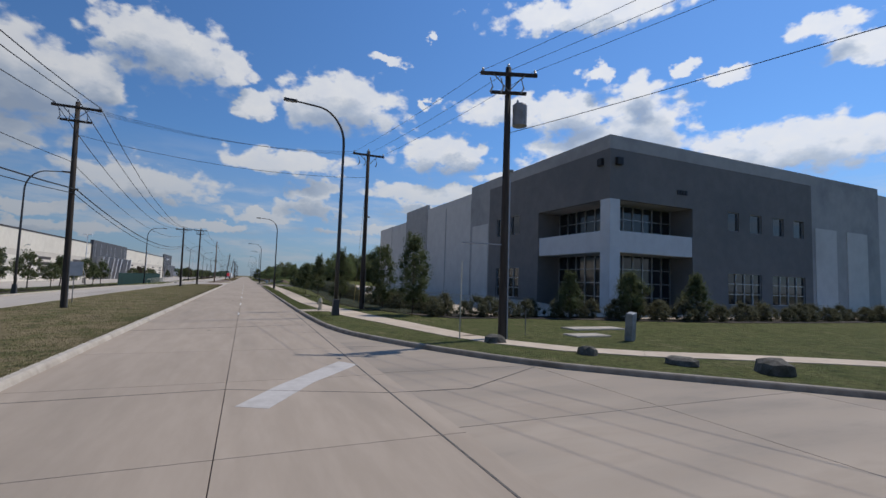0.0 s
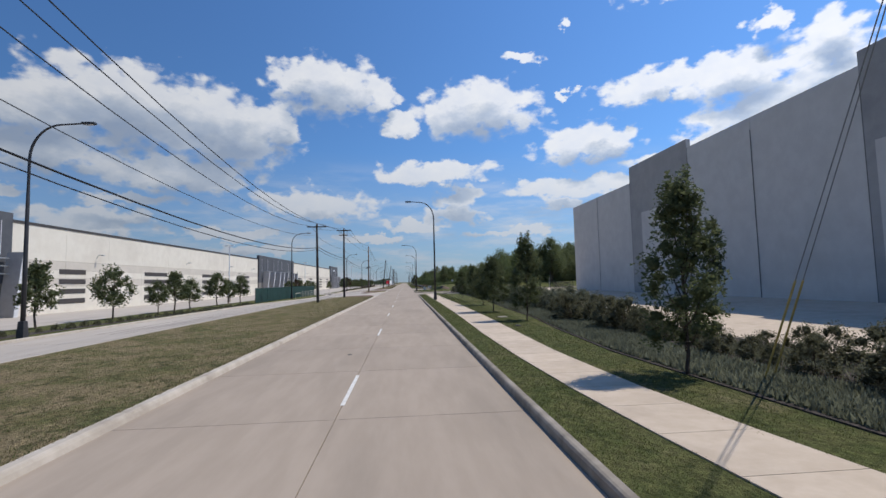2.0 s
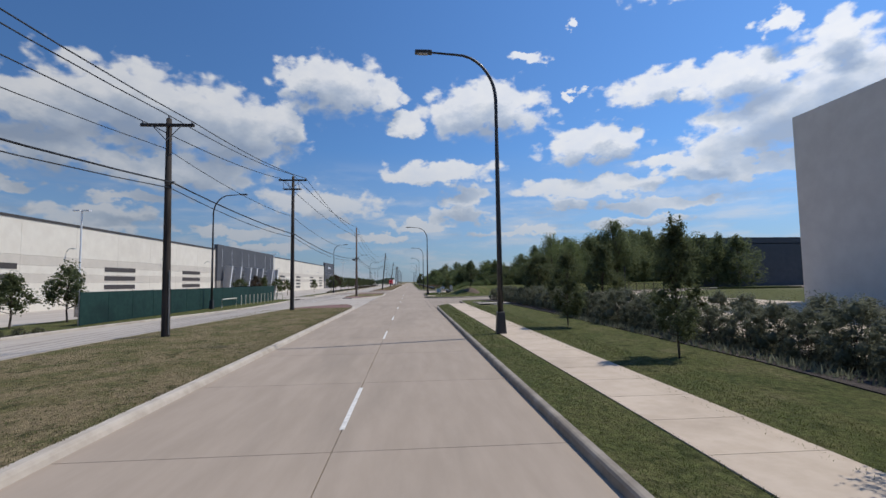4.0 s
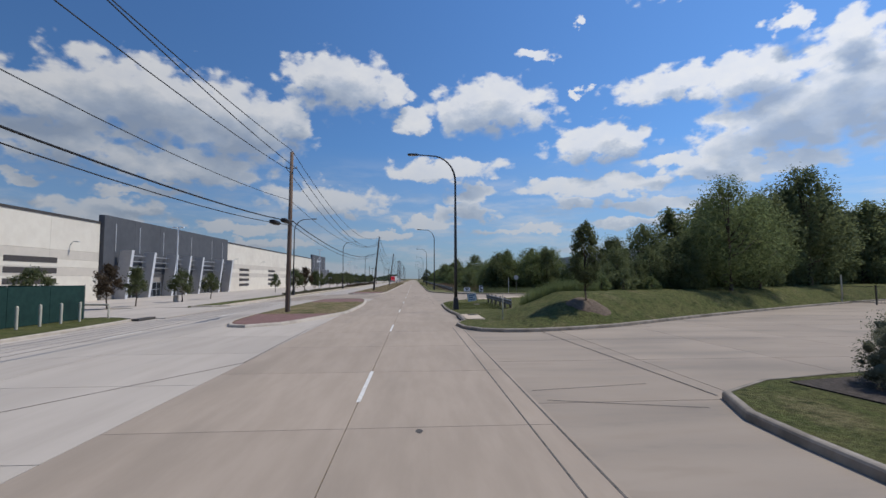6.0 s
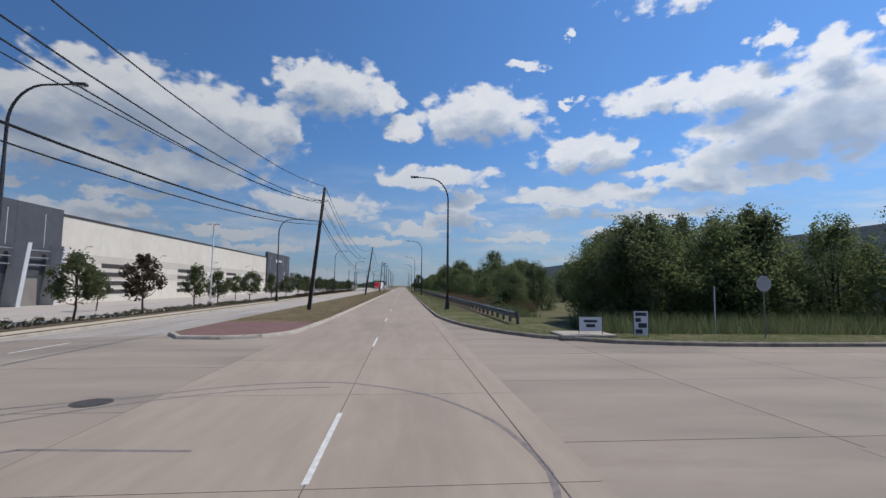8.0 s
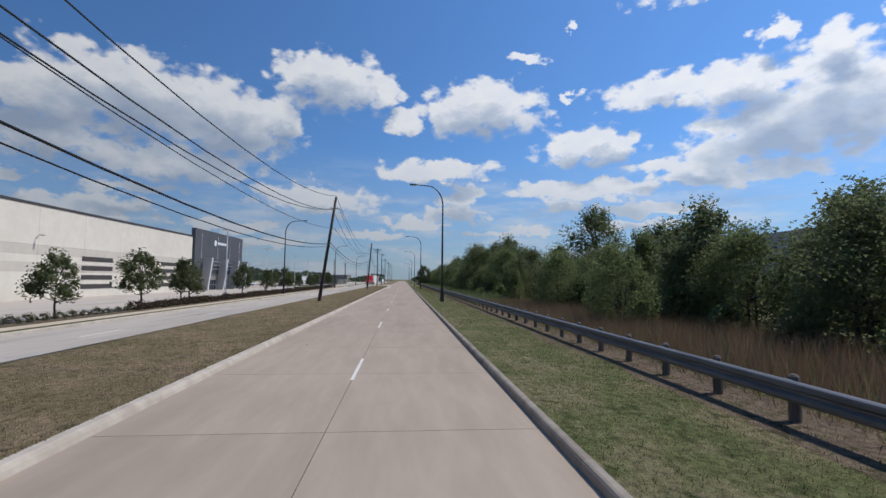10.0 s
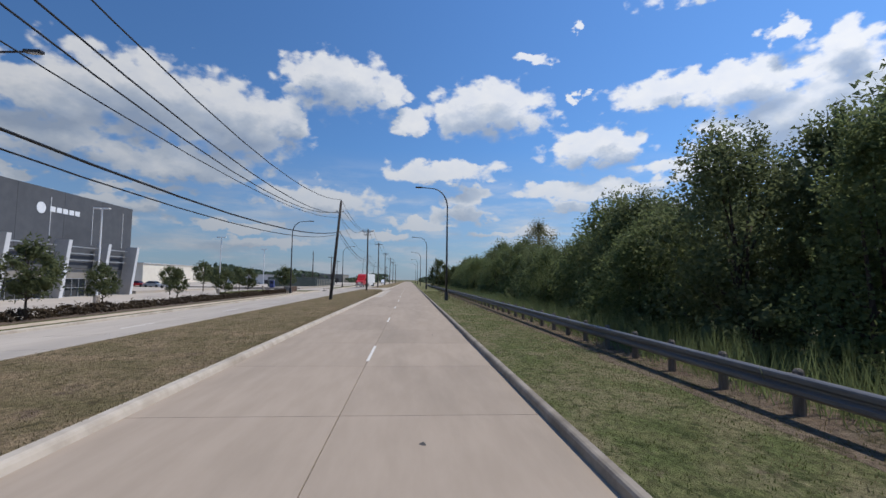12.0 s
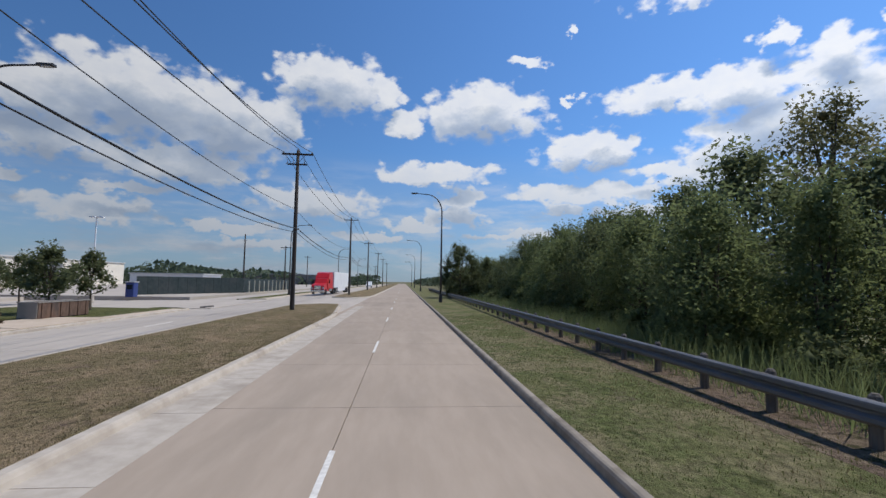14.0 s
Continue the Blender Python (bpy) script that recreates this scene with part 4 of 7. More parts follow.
# ramp to the side street
OUTER = smooth_path([(7.0, 163.6), (9.0, 166.0), (12.1, 169.05), (16.0, 171.35), (23.7, 172.45), (40, 172.7)], 1.5)
INNER = smooth_path([(9.0, 163.5), (9.9, 164.6), (11.4, 166.2), (13.6, 167.9), (16.0, 169.5), (18.9, 170.6), (24.3, 171.0), (40, 171.2)], 1.5)


def along(path, t):
    """The point at the share t of a path's steps."""
    u = t * (len(path) - 1)
    k = min(int(u), len(path) - 2)
    a, b = Vector(path[k]), Vector(path[k + 1])
    return a.lerp(b, u - k)


for k in range(20):
    a, b, c, d = along(OUTER, k / 20), along(OUTER, (k + 0.985) / 20), along(INNER, (k + 0.985) / 20), along(INNER, k / 20)
    WALK_SLABS.append([tuple(v) for v in (a, b, c, d)])

# trodden, half-bare strip under the long guard rail
bm, near_side, far_side = bmesh.new(), [], []
for k in range(141):
    y = 200 + 1.2 * k
    w = 0.34 + 0.55 * noise.noise(Vector((0.0, y * 0.21, 3.0))) + 0.25 * noise.noise(Vector((0.0, y * 0.9, 8.0)))
    near_side.append((7.25 - max(0.05, w), y))
    far_side.append((8.7, y))
setting("bare_strip", prism(near_side + far_side[::-1], 0.05, 0.1335, bm), M["bare"], "trodden bare soil and dead grass under the guard rail", "bare soil")

# ---- road markings, joints and marks ----
bm = bmesh.new()
DASHES = [27.33, 39.5, 51.7, 63.93, 76.1, 88.3, 98.05] + [110.24 + 12.19 * k for k in range(9)] + [222.1 + 12.19 * k for k in range(24)]
far_line = tagged(new("lane_line_far"), "broken white line on the far carriageway", "road marking", "", "structure")
for k in range(28):
    y = 183.0 - 12.19 * 12 + 12.19 * k
    part("dash", prism([(-12.7, y), (-12.6, y), (-12.6, y + 3.0), (-12.7, y + 3.0)], -0.006 + fall(-12.65), 0.004 + fall(-12.65)), M["paint"], far_line)
line_ob = tagged(new("lane_line"), "broken white lane line, worn", "road marking", "", "structure")
for k, y in enumerate(DASHES):
    b = bmesh.new()
    y1 = y + (3.05 if k else 4.0)
    y = y if k else 29.95
    prism([(-0.042, y), (0.042, y + 0.02), (0.046, y1 - 0.03), (-0.038, y1)], -0.006, 0.004, b)
    part("dash", b, M["paint"], line_ob)

bm = bmesh.new()


def strip(bm, pts, w, z0=0.0005, z1=0.004):
    for a, b in zip(pts, pts[1:]):
        a, b = Vector(a), Vector(b)
        d = (b - a).normalized()
        r = Vector((d.y, -d.x)) * w / 2
        prism([tuple(a - r), tuple(a + r), tuple(b + r), tuple(b - r)], z0, z1, bm)


strip(bm, [(3.06, 109.8), (3.04, 136)], 0.028)
strip(bm, [(3.5, 109.8), (3.48, 135)], 0.035)
strip(bm, [(3.8, 122.3), (6.7, 121.55)], 0.018)
strip(bm, [(3.7, 123.1), (6.5, 123.55)], 0.012)
strip(bm, [(7.0, 133.8), (7.45, 122.4)], 0.028)
strip(bm, [(3.0, 155.5), (3.02, 196)], 0.02)
strip(bm, [(3.12, -8), (3.15, 12), (3.3, 30)], 0.035)
strip(bm, [(-4.0, 10.3), (0, 10.44), (3.1, 9.3), (5, 9.2), (8, 11.1)], 0.02)
strip(bm, [(3.5, 23.7), (-4.0, 21.6)], 0.045)
strip(bm, [(-8.9, 118), (-3.9, 127), (-4.05, 136)], 0.03)
strip(bm, [(-12.95, 60), (-12.95, 130), (-12.9, 200)], 0.05)
setting("sealed_joint", sink(bm), M["joint"], "black sealed joints in the concrete", "road joint")

bm = bmesh.new()
strip(bm, smooth_path([(-9.5, 169.6), (-7.6, 172.6), (-5.2, 175.0), (-2.6, 176.6), (-0.4, 176.9), (1.6, 175.6), (2.7, 173.6), (3.0, 171.4), (2.6, 169.8)], 0.5), 0.09, 0.0005, 0.002)
strip(bm, smooth_path([(-9.1, 169.2), (-6.9, 172.4), (-4.6, 174.8), (-2.4, 176.1), (-0.5, 176.4)], 0.5), 0.07, 0.0005, 0.0024)
strip(bm, [(-9, 168.2), (-6.2, 171.5), (-4.2, 172.6), (-1.8, 172.4)], 0.08, 0.0005, 0.002)
strip(bm, [(-11, 171.5), (-7.5, 174.2), (-4.6, 175.6)], 0.08, 0.0005, 0.002)
for k in range(5):
    strip(bm, [(-14.2 - 0.9 * k, 60), (-14.0 - 0.9 * k, 120), (-13.4 - 0.7 * k, 200)], 0.10, 0.0005, 0.0018)
setting("tyre_marks", sink(bm), M["tyre_mark"], "curved black tyre marks on the concrete", "tyre marks")
bm = bmesh.new()
y = 343.0
while y < 385:
    prism([(-3.5, y), (-2.55 - 0.2 * min(1.0, max(0.0, (y - 350) / 30)), y), (-2.55 - 0.2 * min(1.0, max(0.0, (y - 347.5) / 30)), y + 2.98), (-3.5, y + 2.98)], -0.01, 0.004, bm)
    y += 3.0
setting("gutter", bm, M["kerb_pale"], "pale new concrete gutter along the median", "road")
bm = prism([(0.2, 9.05), (0.75, 8.75), (1.75, 10.6), (3.2, 12.55), (2.8, 13.15), (1.0, 10.5)], -0.006, 0.0035)
setting("pale_patch", bm, M["patch"], "pale slanting patch of old paint on the road", "road marking")


# ---- warehouse on the near side ----
def warehouse_right():
    w = thing("warehouse", "large grey tilt-up concrete warehouse with recessed glazed corner", "warehouse")
    X, Z0 = 26.65, 0.0

    def wall_y(y0, y1, z1, material, z0=Z0, x=X, th=0.4):
        part("wall_panel", boxes((x, x + th, y0, y1, z0, z1)), M[material], w)

    def wall_x(x0, x1, z1, material, z0=Z0, y=27.9, th=0.4):
        part("wall_panel", boxes((x0, x1, y, y + th, z0, z1)), M[material], w)

    # flank along the road: panels with openings left for glass
    wall_y(38.0, 41.0, 13.6, "wall_dark")
    for a, b in ((41.0, 42.75), (44.05, 45.75)):
        wall_y(a, b, 13.6, "wall_dark", 9.75)
    wall_y(42.75, 44.05, 13.6, "wall_dark", 7.72)
    for a, b in ((41.0, 42.75), (44.05, 45.75)):
        part("wall_panel", boxes((X, X + 0.4, a, b, 4.1, 7.72)), M["wall_dark"], w)
    part("wall_panel", boxes((X, X + 0.4, 42.75, 44.05, 4.1, 7.72)), M["wall_dark"], w)
    wall_y(41.0, 45.75, 1.0, "wall_dark")
    wall_y(45.75, 47.6, 13.6, "wall_dark")
    wall_y(27.9, 38.0, 13.6, "wall_dark", 9.5)
    part("wall_panel", boxes((X - 0.02, X + 0.4, 27.88, 47.6, 13.6, 14.72)), M["wall_mid"], w, "lighter grey parapet band")
    wall_y(47.6, 52.5, 14.7, "wall_mid")
    part("loading_door", boxes((X - 0.06, X, 47.8, 51.9, 0.2, 9.5)), M["wall_grey"], w, "tall pale knock-out door panel")
    y = 52.5
    for y1, z1, m in ((60.6, 13.92, "wall_grey"), (68.1, 13.92, "wall_grey")):
        wall_y(y + 0.02, y1, z1, m, x=X + 0.04)
        y = y1
    wall_y(68.12, 78.6, 14.7, "wall_mid")
    part("loading_door", boxes((X - 0.06, X, 71.0, 76.3, 0.2, 9.3)), M["wall_grey"], w, "tall pale knock-out door panel")
    wall_y(78.62, 87.4, 13.0, "wall_grey", x=X + 0.12)
    wall_y(87.42, 95.8, 13.0, "wall_grey", x=X + 0.12)
    wall_x(X + 0.12, 120, 13.0, "wall_grey", y=95.8)
    for y in (52.5, 60.6, 68.1, 78.6, 87.4):
        part("pilaster_joint", boxes((X - 0.015, X + 0.02, y - 0.02, y + 0.02, 0.2, 13.0)), M["wall_dark"], w)
    # front facing the side street
    wall_x(X + 0.4, 36.5, 13.6, "wall_dark", 9.5)
    wall_x(36.5, 40.7, 13.6, "wall_dark")
    wins = ((40.75, 42.3), (43.85, 45.6), (47.3, 49.0), (50.6, 52.3))
    x = 40.7
    for a, b in wins:
        wall_x(x, a, 9.68, "wall_dark", 7.95)
        x = b
    wall_x(x, 53.7, 9.68, "wall_dark", 7.95)
    wall_x(40.7, 53.7, 13.6, "wall_dark", 9.68)
    wall_x(40.7, 53.7, 7.95, "wall_dark", 4.0)
    wall_x(40.7, 53.7, 1.15, "wall_dark")
    wall_x(45.5, 47.1, 4.0, "wall_dark", 1.15)
    wall_x(52.4, 53.7, 4.0, "wall_dark", 1.15)
    part("wall_panel", boxes((X + 0.4, 53.7, 27.88, 28.3, 13.6, 14.72)), M["wall_mid"], w, "lighter grey parapet band")
    wall_x(53.7, 66.6, 14.7, "wall_mid")
    wall_x(66.6, 80, 14.0, "wall_grey")
    wall_x(80, 120, 14.0, "wall_grey")
    for a, b in ((54.2, 58.0), (60.0, 64.0), (69, 73), (76, 80)):
        part("loading_door", boxes((a, b, 27.84, 27.9, 0.2, 9.2)), M["wall_grey"], w, "tall pale knock-out door panel")
    # recessed corner with glass on both sides, a column and a floor band
    part("recess_wall", boxes((X, 30.4, 37.6, 38.0, 0, 9.5)), M["wall_dark"], w)
    part("recess_wall", boxes((36.1, 36.5, 27.9, 31.6, 0, 9.5)), M["wall_dark"], w)
    part("recess_soffit", boxes((X + 0.4, 36.5, 28.3, 38.0, 9.5, 9.7)), M["wall_mid"], w)
    part("corner_column", boxes((26.62, 27.7, 27.86, 28.95, 0, 9.5), bevel=0.03), M["wall_pale"], w, "pale square corner column")
    part("floor_band", boxes((26.64, 27.0, 28.95, 37.4, 5.2, 6.95), bevel=0.02), M["wall_pale"], w, "off-white balcony band")
    part("floor_band", boxes((27.7, 36.0, 27.88, 28.3, 5.2, 6.95), bevel=0.02), M["wall_pale"], w, "off-white balcony band")
    part("floor_slab", boxes((27.0, 36.4, 28.3, 37.6, 5.2, 5.6)), M["wall_mid"], w)

    def glazing(axis, at, a0, a1, z0, z1, nx, nz, name="window"):
        """A window with a metal frame, mullions and panes, facing the road (axis x) or the side street (axis y)."""
        def b(u0, u1, v0, v1, d0, d1):
            return (at + d0, at + d1, u0, u1, v0, v1) if axis == "x" else (u0, u1, at + d0, at + d1, v0, v1)
        win = part(name, boxes(b(a0, a1, z0, z1, 0.10, 0.14)), M["glass"], w, "dark reflective glass")
        for k in range(nx + 1):
            u = a0 + (a1 - a0) * k / nx
            part("mullion", boxes(b(u - 0.035, u + 0.035, z0, z1, 0.0, 0.14)), M["frame_metal"], win)
        for k in range(nz + 1):
            v = z0 + (z1 - z0) * k / nz
            part("transom", boxes(b(a0, a1, v - 0.03, v + 0.03, 0.003, 0.137)), M["frame_metal"], win)

    glazing("x", 29.2, 29.9, 37.6, 0.3, 5.2, 6, 4)
    glazing("x", 29.2, 29.9, 37.6, 6.0, 9.5, 6, 3)
    glazing("y", 30.2, 29.2, 36.1, 0.3, 5.2, 6, 4)
    glazing("y", 30.2, 29.2, 36.1, 6.0, 9.5, 6, 3)
    for a, b in ((41.0, 42.75), (44.05, 45.75)):
        glazing("x", X + 0.1, a, b, 7.72, 9.75, 1, 1)
    glazing("x", X + 0.1, 41.0, 45.75, 1.0, 4.1, 4, 3)
    for a, b in wins:
        glazing("y", 28.0, a, b, 7.95, 9.68, 1, 1)
    glazing("y", 28.0, 40.7, 45.5, 1.15, 4.0, 4, 3)
    glazing("y", 28.0, 47.1, 52.4, 1.15, 4.0, 4, 3)
    part("roof", boxes((X + 0.4, 119.6, 28.3, 53, 12.9, 13.1)), M["roof_grey"], w)
    part("roof", boxes((X + 0.6, 119.6, 53, 95.8, 12.2, 12.4)), M["roof_grey"], w)
    part("back_wall", boxes((119.6, 120, 28.3, 95.8, 0, 13)), M["wall_grey"], w)
    for y, z in ((28.4, 12.6),):
        part("floodlight", boxes((26.35, 26.65, 28.6, 29.1, 12.3, 12.9), bevel=0.03), M["dark_plastic"], w, "black wall floodlight")
        part("floodlight", boxes((27.2, 27.8, 27.6, 27.9, 12.3, 12.9), bevel=0.03), M["dark_plastic"], w, "black wall floodlight")
    for k in range(4):
        part("number_bar", boxes((34.2 + 0.32 * k, 34.42 + 0.32 * k, 27.83, 27.9, 10.6, 11.0)), M["dark_plastic"], w)


warehouse_right()


# ---- long warehouses across the road ----
def warehouse_left():
    w = thing("warehouse", "very long cream and slate warehouse with dark louvre strips", "warehouse")
    X, ZB = -47.8, -1.0

    def panels(y0, y1, z0, z1, m, step=9.2, x=X, name="wall_panel"):
        n = max(1, round((y1 - y0) / step))
        for k in range(n):
            a, b = y0 + (y1 - y0) * k / n, y0 + (y1 - y0) * (k + 1) / n
            part(name, boxes((x - 0.35, x, a + 0.012, b - 0.012, z0, z1)), M[m], w)

    def white(y0, y1, top):
        panels(y0, y1, 6.6, top - 0.35, "wall_cream")
        panels(y0, y1, 5.3, 6.58, "wall_tan", name="wall_band")
        panels(y0, y1, 4.2, 5.28, "wall_cream", name="wall_band")
        panels(y0, y1, 3.0, 4.18, "wall_tan", name="wall_band")
        panels(y0, y1, ZB, 2.98, "wall_cream", name="wall_band")
        part("coping", boxes((X - 0.45, X + 0.08, y0, y1, top - 0.35, top)), M["coping"], w, "dark metal coping")
        part("backing", boxes((X - 0.8, X - 0.36, y0, y1, ZB, top - 0.4)), M["wall_taupe"], w)

    def louvres(y0, y1, rows=4):
        for k in range(rows):
            z = 4.75 - 1.42 * k
            part("louvre", boxes((X - 0.05, X + 0.05, y0, y1, z, z + 0.72)), M["recess"], w, "dark horizontal louvre strip")

    def dark(y0, y1, top, piers, glass):
        n = max(1, round((y1 - y0) / 7.5))
        for k in range(n):
            a, b = y0 + (y1 - y0) * k / n, y0 + (y1 - y0) * (k + 1) / n
            part("cladding", boxes((X - 0.4, X + 0.5, a + 0.02, b - 0.02, 3.4, top)), M["wall_slate"], w)
        part("base_wall", boxes((X - 0.4, X + 0.45, y0, y1, ZB, 3.38)), M["wall_taupe"], w)
        for y in piers:
            # the piers lean out towards the road
            # their road faces get a paler slab: sunlight put into the colour
            for name, x0, x1, m, lab in (("pier", 0.3, 2.1, "wall_mid", "tall leaning grey concrete pier"), ("pier_cap", 2.1, 2.16, "wall_pale", "road face of the pier, sunlight put into its pale colour")):
                b = bmesh.new()
                box(b, x0, x1, y - 0.32, y + 0.32, ZB, 7.2)
                for v in b.verts:
                    v.co.x += X + 0.9 * (v.co.z - ZB) / 8.2
                part(name, b, M[m], w, lab)
        for y in piers:
            part("flashing", boxes((X + 0.5, X + 0.54, y - 0.5, y - 0.42, 7.0, top - 1.1)), M["wall_pale"], w, "thin pale vertical flashing")
        for y, y2 in zip(piers, piers[1:]):
            for z in (4.5, 5.45, 6.4):
                part("sunshade_rail", boxes((X + 1.3, X + 1.5, y + 0.34, y2 - 0.34, z, z + 0.13)), M["frame_metal"], w)
        for a, b in glass:
            win = part("window", boxes((X + 0.45, X + 0.5, a, b, -0.7, 1.9)), M["glass"], w, "dark ground-floor glass")
            f = bmesh.new()
            m = max(2, round((b - a) / 1.5))
            for k in range(m + 1):
                u = a + (b - a) * k / m
                box(f, X + 0.45, X + 0.55, u - 0.04, u + 0.04, -0.7, 1.9)
            for z in (-0.7, 0.6, 1.9):
                box(f, X + 0.452, X + 0.548, a, b, z - 0.04, z + 0.04)
            part("window_frame", f, M["frame_metal"], win)

    dark(48, 90.6, 12.2, (52, 60, 68, 76, 84, 89.4), ((53, 59), (61, 67), (69, 75), (78, 83)))
    white(90.8, 187.0, 11.5)
    for y in (99.2, 120.6, 145.3, 170.5):
        louvres(y, y + 8.2 if y > 110 else y + 5.4)
    dark(187.2, 234.5, 12.6, (190.5, 197, 204.6, 210, 215.6, 225.7, 231.7), ((192, 196), (198, 203.6), (206, 209), (211, 214.6), (217, 224.6)))
    white(234.7, 333.2, 12.2)
    for y in (244.2, 269.5, 297.0, 319.8):
        louvres(y, y + 7.4)
    dark(333.4, 364.6, 14.0, (337.4, 347, 355.2, 362.5), ((339, 346), (348.5, 354), (356.5, 361.5)))
    part("roof", boxes((-139, X - 0.8, 48.4, 364.2, 10.6, 10.8)), M["roof_grey"], w)
    part("end_wall", boxes((-140, X - 0.4, 364.2, 364.6, ZB, 12.5)), M["wall_slate"], w)
    part("end_wall", boxes((-140, X - 0.4, 48.0, 48.4, ZB, 12.0)), M["wall_slate"], w)
    part("back_wall", boxes((-140, -139.6, 48.4, 364.2, ZB, 11)), M["wall_cream"], w)
    # a round company mark and its unreadable name as plain shapes
    bm = bmesh.new()
    lathe([(0.75, 0.0), (0.75, 0.06)], 20, bm)
    bmesh.ops.transform(bm, matrix=pose(X + 0.5, 344.9, 11.25, 0, 90, 0), verts=bm.verts)
    part("round_mark", bm, M["sign_white"], w, "pale round mark")
    for k in range(5):
        part("name_bar", boxes((X + 0.5, X + 0.56, 346.4 + 1.15 * k, 347.3 + 1.15 * k, 10.95, 11.65)), M["sign_white"], w)
    for y in (107, 137, 162, 181, 240, 262, 288, 312):
        f = bmesh.new()
        tube(f, [(X, y, 7.4), (X + 0.4, y, 7.9), (X + 0.9, y, 7.9)], 0.06, 6)
        box(f, X + 0.7, X + 1.2, y - 0.15, y + 0.15, 7.78, 7.9)
        part("wall_lamp", f, M["sign_back"], w, "small bracket lamp")


warehouse_left()


# ---- grey warehouse far beyond the side street ----
def warehouse_far():
    w = thing("warehouse", "distant grey warehouse with dark glazed end behind trees", "warehouse")
    X = 68.0
    for k in range(14):
        a = 209 + 16 * k
        part("wall_panel", boxes((X, X + 0.4, a + 0.02, a + 15.98, -1, 11.6)), M["wall_mid"], w)
    part("cladding", boxes((X - 0.6, X + 0.4, 180, 208.9, -1, 12.6)), M["wall_slate"], w)
    for y in (184, 190, 196, 202, 207):
        part("pier", boxes((X - 2.0, X - 0.6, y - 0.5, y + 0.5, -1, 8.0)), M["wall_dark"], w)
    for k in range(3):
        part("sunshade_rail", boxes((X - 1.2, X - 1.0, 184, 207, 5.0 + k, 5.2 + k)), M["frame_metal"], w)
    part("window", boxes((X - 0.66, X - 0.6, 183, 206, -0.5, 3)), M["glass"], w)
    part("roof", boxes((X + 0.4, 140, 180, 433, 10.9, 11.1)), M["roof_grey"], w)
    part("end_wall", boxes((X + 0.4, 140, 180, 180.4, -1, 12.6)), M["wall_slate"], w)
    part("end_wall", boxes((X + 0.4, 140, 432.6, 433, -1, 11.6)), M["wall_slate"], w)


warehouse_far()

# ---- street lamps, utility poles and wires ----


def street_lamp():
    s = thing("street_lamp", "dark bronze davit street lamp with a square base shroud", "street lamp", "street lamps along the road")
    b = bmesh.new()
    g = bmesh.ops.create_cone(b, cap_ends=True, segments=4, radius1=0.30, radius2=0.225, depth=0.95, matrix=pose(0, 0, 0.475, 0, 0, 45))
    bmesh.ops.bevel(b, geom=list({e for v in g["verts"] for e in v.link_edges}), offset=0.02, segments=1, affect="EDGES")
    part("base_shroud", b, M["steel_pole"], s)
    b = bmesh.new()
    pts, rad = [(0, 0, 0.9), (0, 0, 4), (0, 0, 8), (0, 0, 10.4)], [0.125, 0.112, 0.092, 0.08]
    for a in range(10, 91, 10):
        pts.append((-1.75 + 1.75 * math.cos(radians(a)), 0, 10.4 + 2.1 * math.sin(radians(a))))
        rad.append(0.08 - 0.0003 * a)
    pts.append((-2.9, 0, 12.58))
    rad.append(0.045)
    tube(b, pts, rad, 10)
    part("pole", b, M["steel_pole"], s, smooth=True)
    b = boxes((-3.62, -2.85, -0.15, 0.15, 12.52, 12.66), bevel=0.04)
    h = part("lamp_head", b, M["steel_pole"], s, "flat cobra lamp head")
    part("lens", boxes((-3.5, -3.05, -0.11, 0.11, 12.495, 12.522)), M["insulator"], h)
    part("hand_hole", boxes((-0.135, -0.11, -0.05, 0.05, 1.15, 1.4)), M["steel_pole"], s)
    return s


lamp_0 = street_lamp()
lamp_rows = [(5.3, 27.7), (5.1, 88.0), (4.22, 147.2), (5.3, 208.7), (5.36, 271.85), (5.3, 332.4), (5.3, 392.8), (5.3, 453.8), (5.3, 514.8), (5.3, 576)]
lamp_0.matrix_basis = pose(*lamp_rows[0], 0.14)
for x, y in lamp_rows[1:]:
    copy_thing(lamp_0, pose(x, y, 0.14) @ Matrix.Diagonal((1, 1, 0.93 if y == 147.2 else 1.0, 1)))
for x, y in ((-20.6, 58.2), (-20.4, 119.8), (-18.7, 189.5), (-18.0, 237), (-19.1, 302.9), (-19.3, 362.6), (-19.3, 424), (-19.3, 485), (-19.3, 546), (-20.6, -3)):
    copy_thing(lamp_0, pose(x, y, 0.13 + fall(x), 0, 0, 180))


